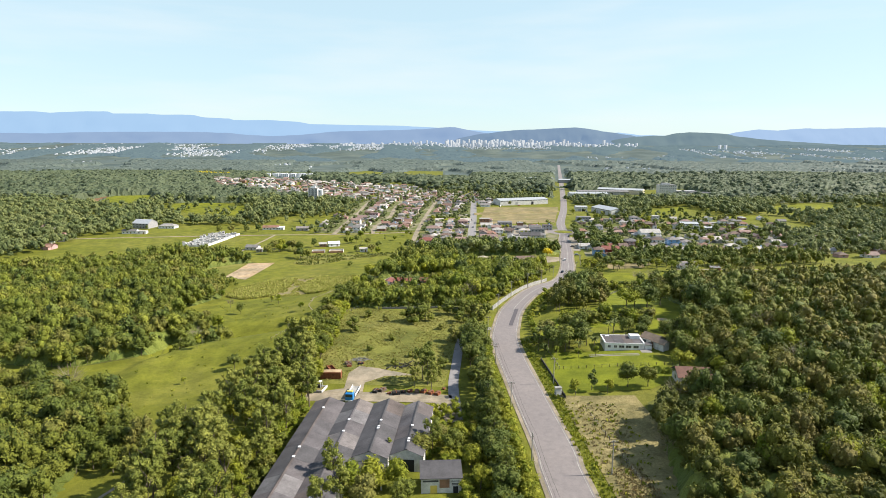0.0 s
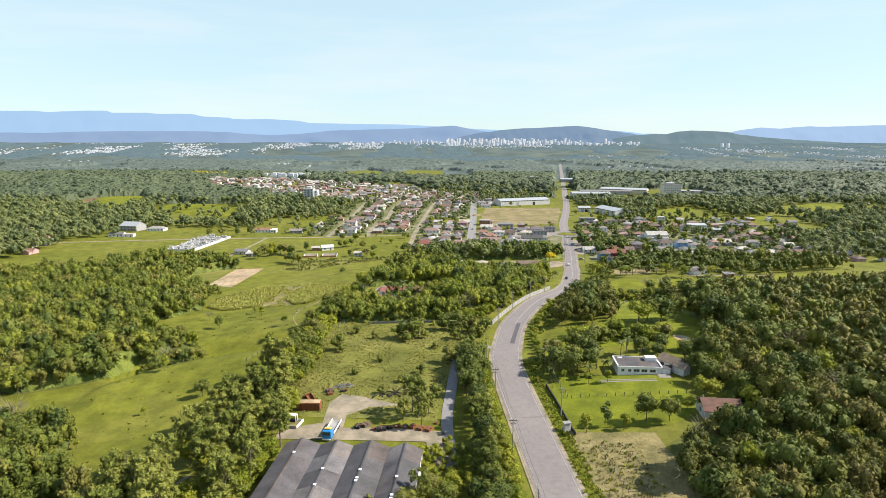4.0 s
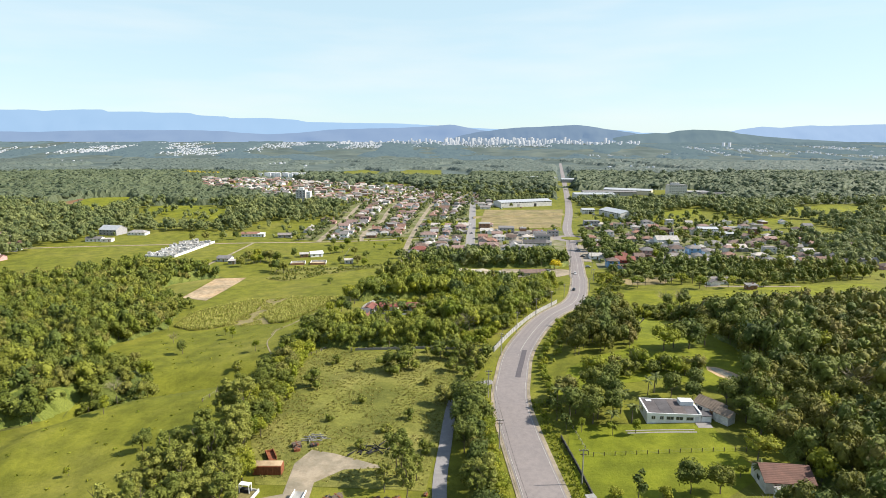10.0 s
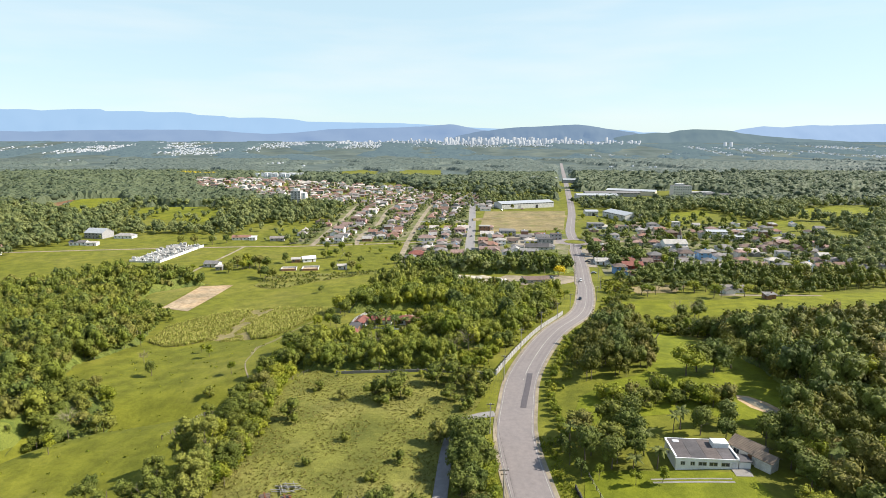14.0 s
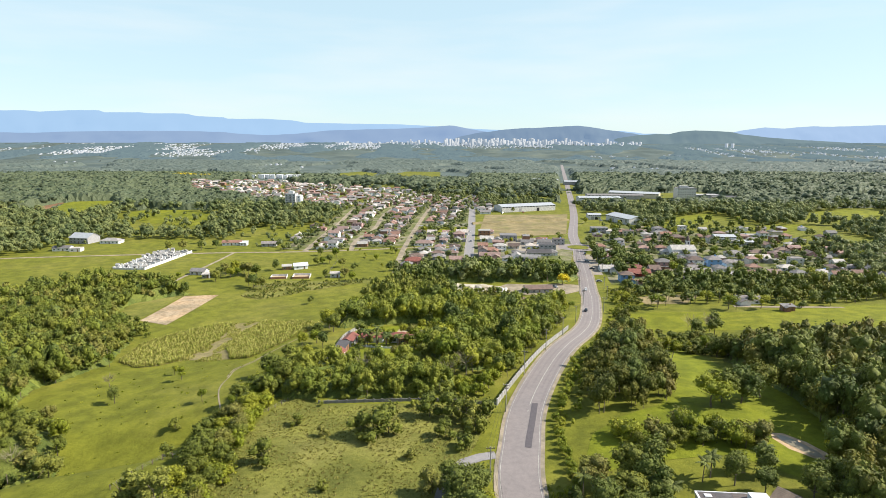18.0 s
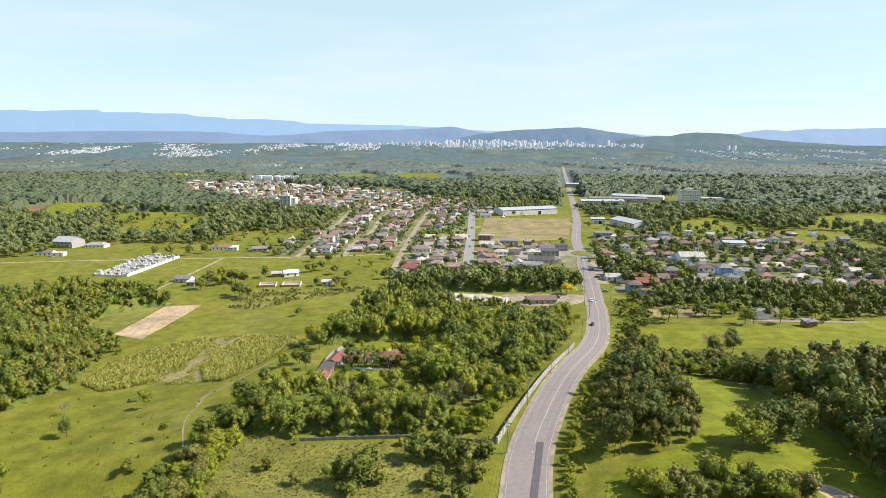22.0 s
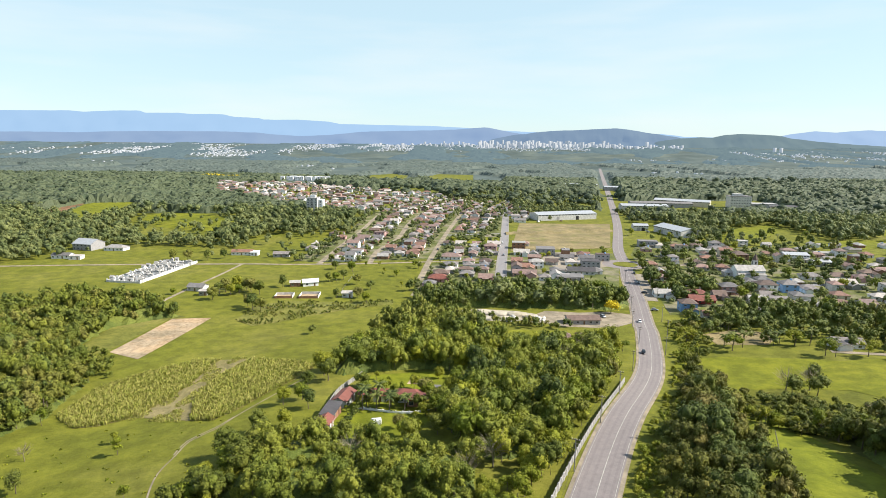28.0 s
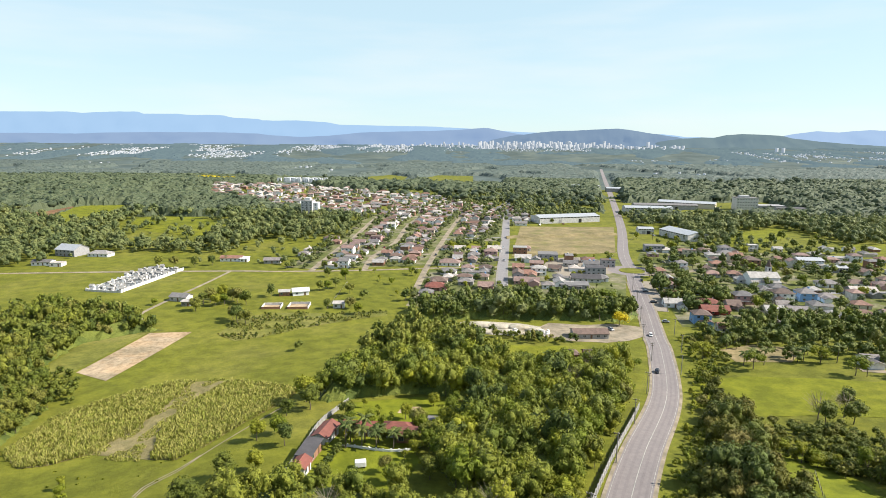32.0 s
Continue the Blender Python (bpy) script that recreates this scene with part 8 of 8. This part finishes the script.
OPEN += [[(525, 828), (640, 860), (545, 728), (462, 747)], [(357, 681), (445, 723), (458, 634), (415, 586), (362, 603), (350, 649)], FAR_TOWN, [(-20, 1480), (130, 1480), (150, 1800), (0, 1800)], [(-190, 1500), (-90, 1500), (-60, 1720), (-180, 1720)], [(-400, 1400), (-275, 1400), (-280, 1590), (-400, 1585)], [(-800, 1700), (-560, 1700), (-560, 1820), (-820, 1820)]]


def off_road(p, pts, w):
    c = curve_points(pts, 20)
    return np.min(np.abs(p[:, None] - c[None, ::1]).max(-1), 1) > w


def open_land(p):
    k = np.ones(len(p), bool)
    for q in OPEN:
        k &= ~inside(q, p[:, 0], p[:, 1])
    return k


def far_wood(y0, y1, k, seed, cover, scale, protos, material, label):
    p, s = far_spots(y0, y1, k, seed, cover, scale)
    m = open_land(p) & off_road(p, MAIN[14:], 20) & off_road(p, CROSS, 9)
    m &= ~((p[:, 0] > -330) & (p[:, 0] < 0) & (p[:, 1] < 596) & (p[:, 1] > 330))
    p, s = p[m], s[m]
    ob = link("woodland", mesh_of("woodland", massed(protos, p, s, seed, sink=0.2), material))
    return tagged(ob, label, "woodland", kind="stuff")


def canopy(y0, y1, k, seed, cover, material, label, tall=6.0):
    """Closed far woodland: one lumpy canopy whose cells grow with distance, down to the ground at its edges."""
    n, m = int(math.log(y1 / y0) * k), int(1.86 * k)
    Y = y0 * np.exp(np.arange(n + 1) / k)[:, None] * np.ones(m + 1)[None]
    X = np.linspace(-0.9, 0.96, m + 1)[None] * Y
    g = np.random.default_rng(seed)
    X = X + g.uniform(-0.4, 0.4, X.shape) * Y / k
    Y = Y + g.uniform(-0.4, 0.4, Y.shape) * Y / k
    x, y = X.ravel(), Y.ravel()
    P = np.stack([x, y], -1)
    stand = np.array([noise.fractal(Vector((a * 0.0045, b * 0.0022, seed)), 1.0, 2.0, 4) for a, b in P])
    keep = (stand > cover) & open_land(P) & off_road(P, MAIN[14:], 16) & off_road(P, CROSS, 9)
    K = keep.reshape(n + 1, m + 1)
    K[0], K[-1] = False, False
    rim = K.astype(float)
    for ax, sh in ((0, 1), (0, -1), (1, 1), (1, -1)):
        rim = rim * (0.55 + 0.45 * np.roll(K, sh, ax))
    w = np.clip(y / k * 2.2, 5.5, 13)
    h = tall * (0.55 + 0.55 * lumps(x, y, 60, seed)) + 2.8 * lumps(x, y, w * 1.4, seed + 1) + g.random(len(x)) * w * np.where(y > 1600, 0.34, 0.6)
    z = land(x, y) + np.where(keep, h * rim.ravel(), -0.6)
    i = (np.arange(n)[:, None] * (m + 1) + np.arange(m)[None]).ravel()
    q = np.stack([i, i + 1, i + m + 2, i + m + 1], -1)
    q = q[keep[q].any(1)]
    me = mesh_of("woodland", (np.stack([x, y, z], -1), q, cells(x, y, 9.0, seed) * 0.7 + 0.3 * lumps(x, y, 90, seed + 3)), material)
    me.shade_flat()
    return tagged(link("woodland", me), label, "woodland", kind="stuff")


# Haze over the farthest woods is put in as bluish emission.
L_VFAR = far_haze_mat("far canopy with haze glow", (0.045, 0.058, 0.045), (0.050, 0.077, 0.106))
far_wood(480, 900, 98, 101, -0.42, 1.12, FAR2, L_TOWNSIDE, "scattered trees and copses round the town")
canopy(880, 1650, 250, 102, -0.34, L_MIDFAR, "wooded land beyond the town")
canopy(1630, 2560, 250, 103, -0.2, L_FAR, "far woods on the plain, haze in their colour")
canopy(2540, 3870, 230, 104, 0.02, L_VFAR, "very far woods on the plain with a bluish haze glow", 3.0)
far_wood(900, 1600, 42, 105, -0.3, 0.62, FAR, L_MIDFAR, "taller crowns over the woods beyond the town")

# ---- far suburbs and the city on the plain ----
gs = random.Random(4)
for p in spots(FAR_TOWN, 17, 71, 0.4):
    if free(p[0], p[1], 6) and gs.random() < 0.9:
        far_house(p[0], p[1], gs.uniform(-15, 15) + gs.choice((0, 90)), gs.uniform(9, 14), gs.uniform(7, 9), 1 + (gs.random() < 0.25), gs.choice(("hip", "gable")), gs.choice(WALLS), gs.choice(ROOFS))
for p in spots([(-400, 1520), (-300, 1530), (-290, 1580), (-390, 1575)], 15, 72, 0.3):
    far_house(p[0], p[1], 4, 9, 9, 3, "flat", M_WHITE, M_RIDGE)
sp1 = spots([(-330, 600), (-110, 615), (-100, 760), (-170, 830), (-330, 840), (-480, 700), (-430, 560), (-340, 520)], 15, 75, 0.5)
sp1 = sp1[(np.random.default_rng(8).random(len(sp1)) < 0.62) & off_road(sp1, CROSS, 9) & ~inside([(-292, 596), (-190, 600), (-190, 640), (-292, 655)], sp1[:, 0], sp1[:, 1])]
tagged(link("woodland", mesh_of("woodland", massed(FAR2, sp1, 1.0, 76), L_TOWNSIDE)), "scattered trees round far farms", "woodland", kind="stuff")
for poly, gap, share, sc, seed, lab in (
        (FAR_TOWN, 15, 0.6, 0.7, 151, "trees among far houses"),
        ([(-90, 900), (100, 880), (130, 1060), (20, 1100), (-60, 1020)], 10, 0.6, 0.8, 152, "trees behind the last houses"),
        ([(30, 1060), (110, 1070), (200, 1020), (240, 1020), (290, 1250), (60, 1300), (-30, 1230)], 11, 0.75, 1.0, 157, "woods between town and plain"),
        ([(100, 925), (205, 915), (222, 1000), (180, 1010), (110, 1060)], 8.5, 0.9, 1.05, 153, "wood behind the long warehouse"),
        ([(-180, 815), (-140, 800), (-105, 820), (-100, 860), (-140, 845)], 8, 0.85, 0.8, 154, "trees before the apartment block"),
        ([(240, 700), (300, 690), (340, 740), (300, 800), (240, 740)], 10, 0.5, 0.8, 155, "trees round far halls")):
    p = spots(poly, gap, seed, 0.45)
    p = p[(np.random.default_rng(seed).random(len(p)) < share)]
    tagged(link("woodland", mesh_of("woodland", massed(FAR2, p, sc, seed), L_TOWNSIDE)), lab, "woodland", kind="stuff")
for p in spots([(-80, 905), (95, 890), (125, 1050), (20, 1085), (-55, 1015)], 21, 156, 0.4):
    far_house(p[0], p[1], gs.uniform(-10, 10) + gs.choice((0, 90)), gs.uniform(9, 13), 8, 1, gs.choice(("hip", "gable")), gs.choice(WALLS), gs.choice(ROOFS))
sp2 = spots([(246, 885), (300, 850), (400, 850), (440, 880), (500, 930), (480, 948), (352, 945), (270, 965), (240, 950)], 8, 77, 0.4)
tagged(link("woodland", mesh_of("woodland", massed(FAR2, sp2, 1.0, 78), L_TOWNSIDE)), "belt of trees before the works", "woodland", kind="stuff")


ft = new("far_houses")
tagged(ft, "far rows of small pale houses with tiled roofs", "far town", kind="stuff")
for material, bm in FARTOWN.items():
    part("roofs_and_walls", bm, material, ft)


def blocks(boxes):
    V, F = [], []
    base = np.array([(-1, -1, 0), (1, -1, 0), (1, 1, 0), (-1, 1, 0), (-1, -1, 1), (1, -1, 1), (1, 1, 1), (-1, 1, 1)], float)
    quads = np.array([(0, 1, 5, 4), (1, 2, 6, 5), (2, 3, 7, 6), (3, 0, 4, 7), (4, 5, 6, 7)])
    for i, (x, y, w, d, h) in enumerate(boxes):
        V.append(base * (w / 2, d / 2, h) + (x, y, zat(x, y) - 1))
        F.append(quads + 8 * i)
    return np.concatenate(V), np.concatenate(F)


gc = np.random.default_rng(12)
low = []
for x0, x1, y0, y1, n in ((-2000, -1450, 2950, 3650, 900), (-1450, -1180, 3150, 3650, 160), (-1200, -860, 2850, 3250, 260), (-880, -140, 3250, 3760, 900), (-150, 820, 3350, 3780, 800), (1450, 2600, 2750, 3500, 520), (-2500, -1950, 3000, 3250, 160), (-2000, 2000, 1900, 2900, 220)):
    cx, cy = gc.uniform(x0, x1, n // 9), gc.uniform(y0, y1, n // 9)
    for k in range(n):
        j = k % len(cx)
        low.append((cx[j] + gc.normal(0, 55), cy[j] + gc.normal(0, 45), gc.uniform(4, 9), gc.uniform(6, 12), gc.uniform(3, 6.5)))
# Pale walls whose bluish emission stands for haze; the buildings are no lamps.
M_CITY = far_haze_mat("pale far walls with haze glow", (0.27, 0.265, 0.26), (0.10, 0.128, 0.162))
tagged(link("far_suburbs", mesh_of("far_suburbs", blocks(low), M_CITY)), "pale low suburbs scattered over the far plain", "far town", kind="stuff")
tall = [(gc.normal(520, 260), gc.uniform(3500, 3750), gc.uniform(9, 17), gc.uniform(10, 16), gc.uniform(14, 40)) for _ in range(150)] + [(gc.uniform(-500, 1400), gc.uniform(3450, 3750), gc.uniform(8, 18), 14, gc.uniform(9, 20)) for _ in range(190)]
tall += [(x, 3300, 13, 12, 30) for x in (1730, 1765)]
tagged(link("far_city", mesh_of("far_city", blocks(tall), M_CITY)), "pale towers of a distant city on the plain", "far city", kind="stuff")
yb = spots([(-548, 1420), (-458, 1420), (-467, 1450), (-559, 1450)], 10, 73)
tagged(link("blossoming_trees", mesh_of("blossoming_trees", massed(FAR2, yb, 2.1, 74), L_YELLOW)), "far trees in yellow blossom on a ridge", "woodland", kind="stuff")
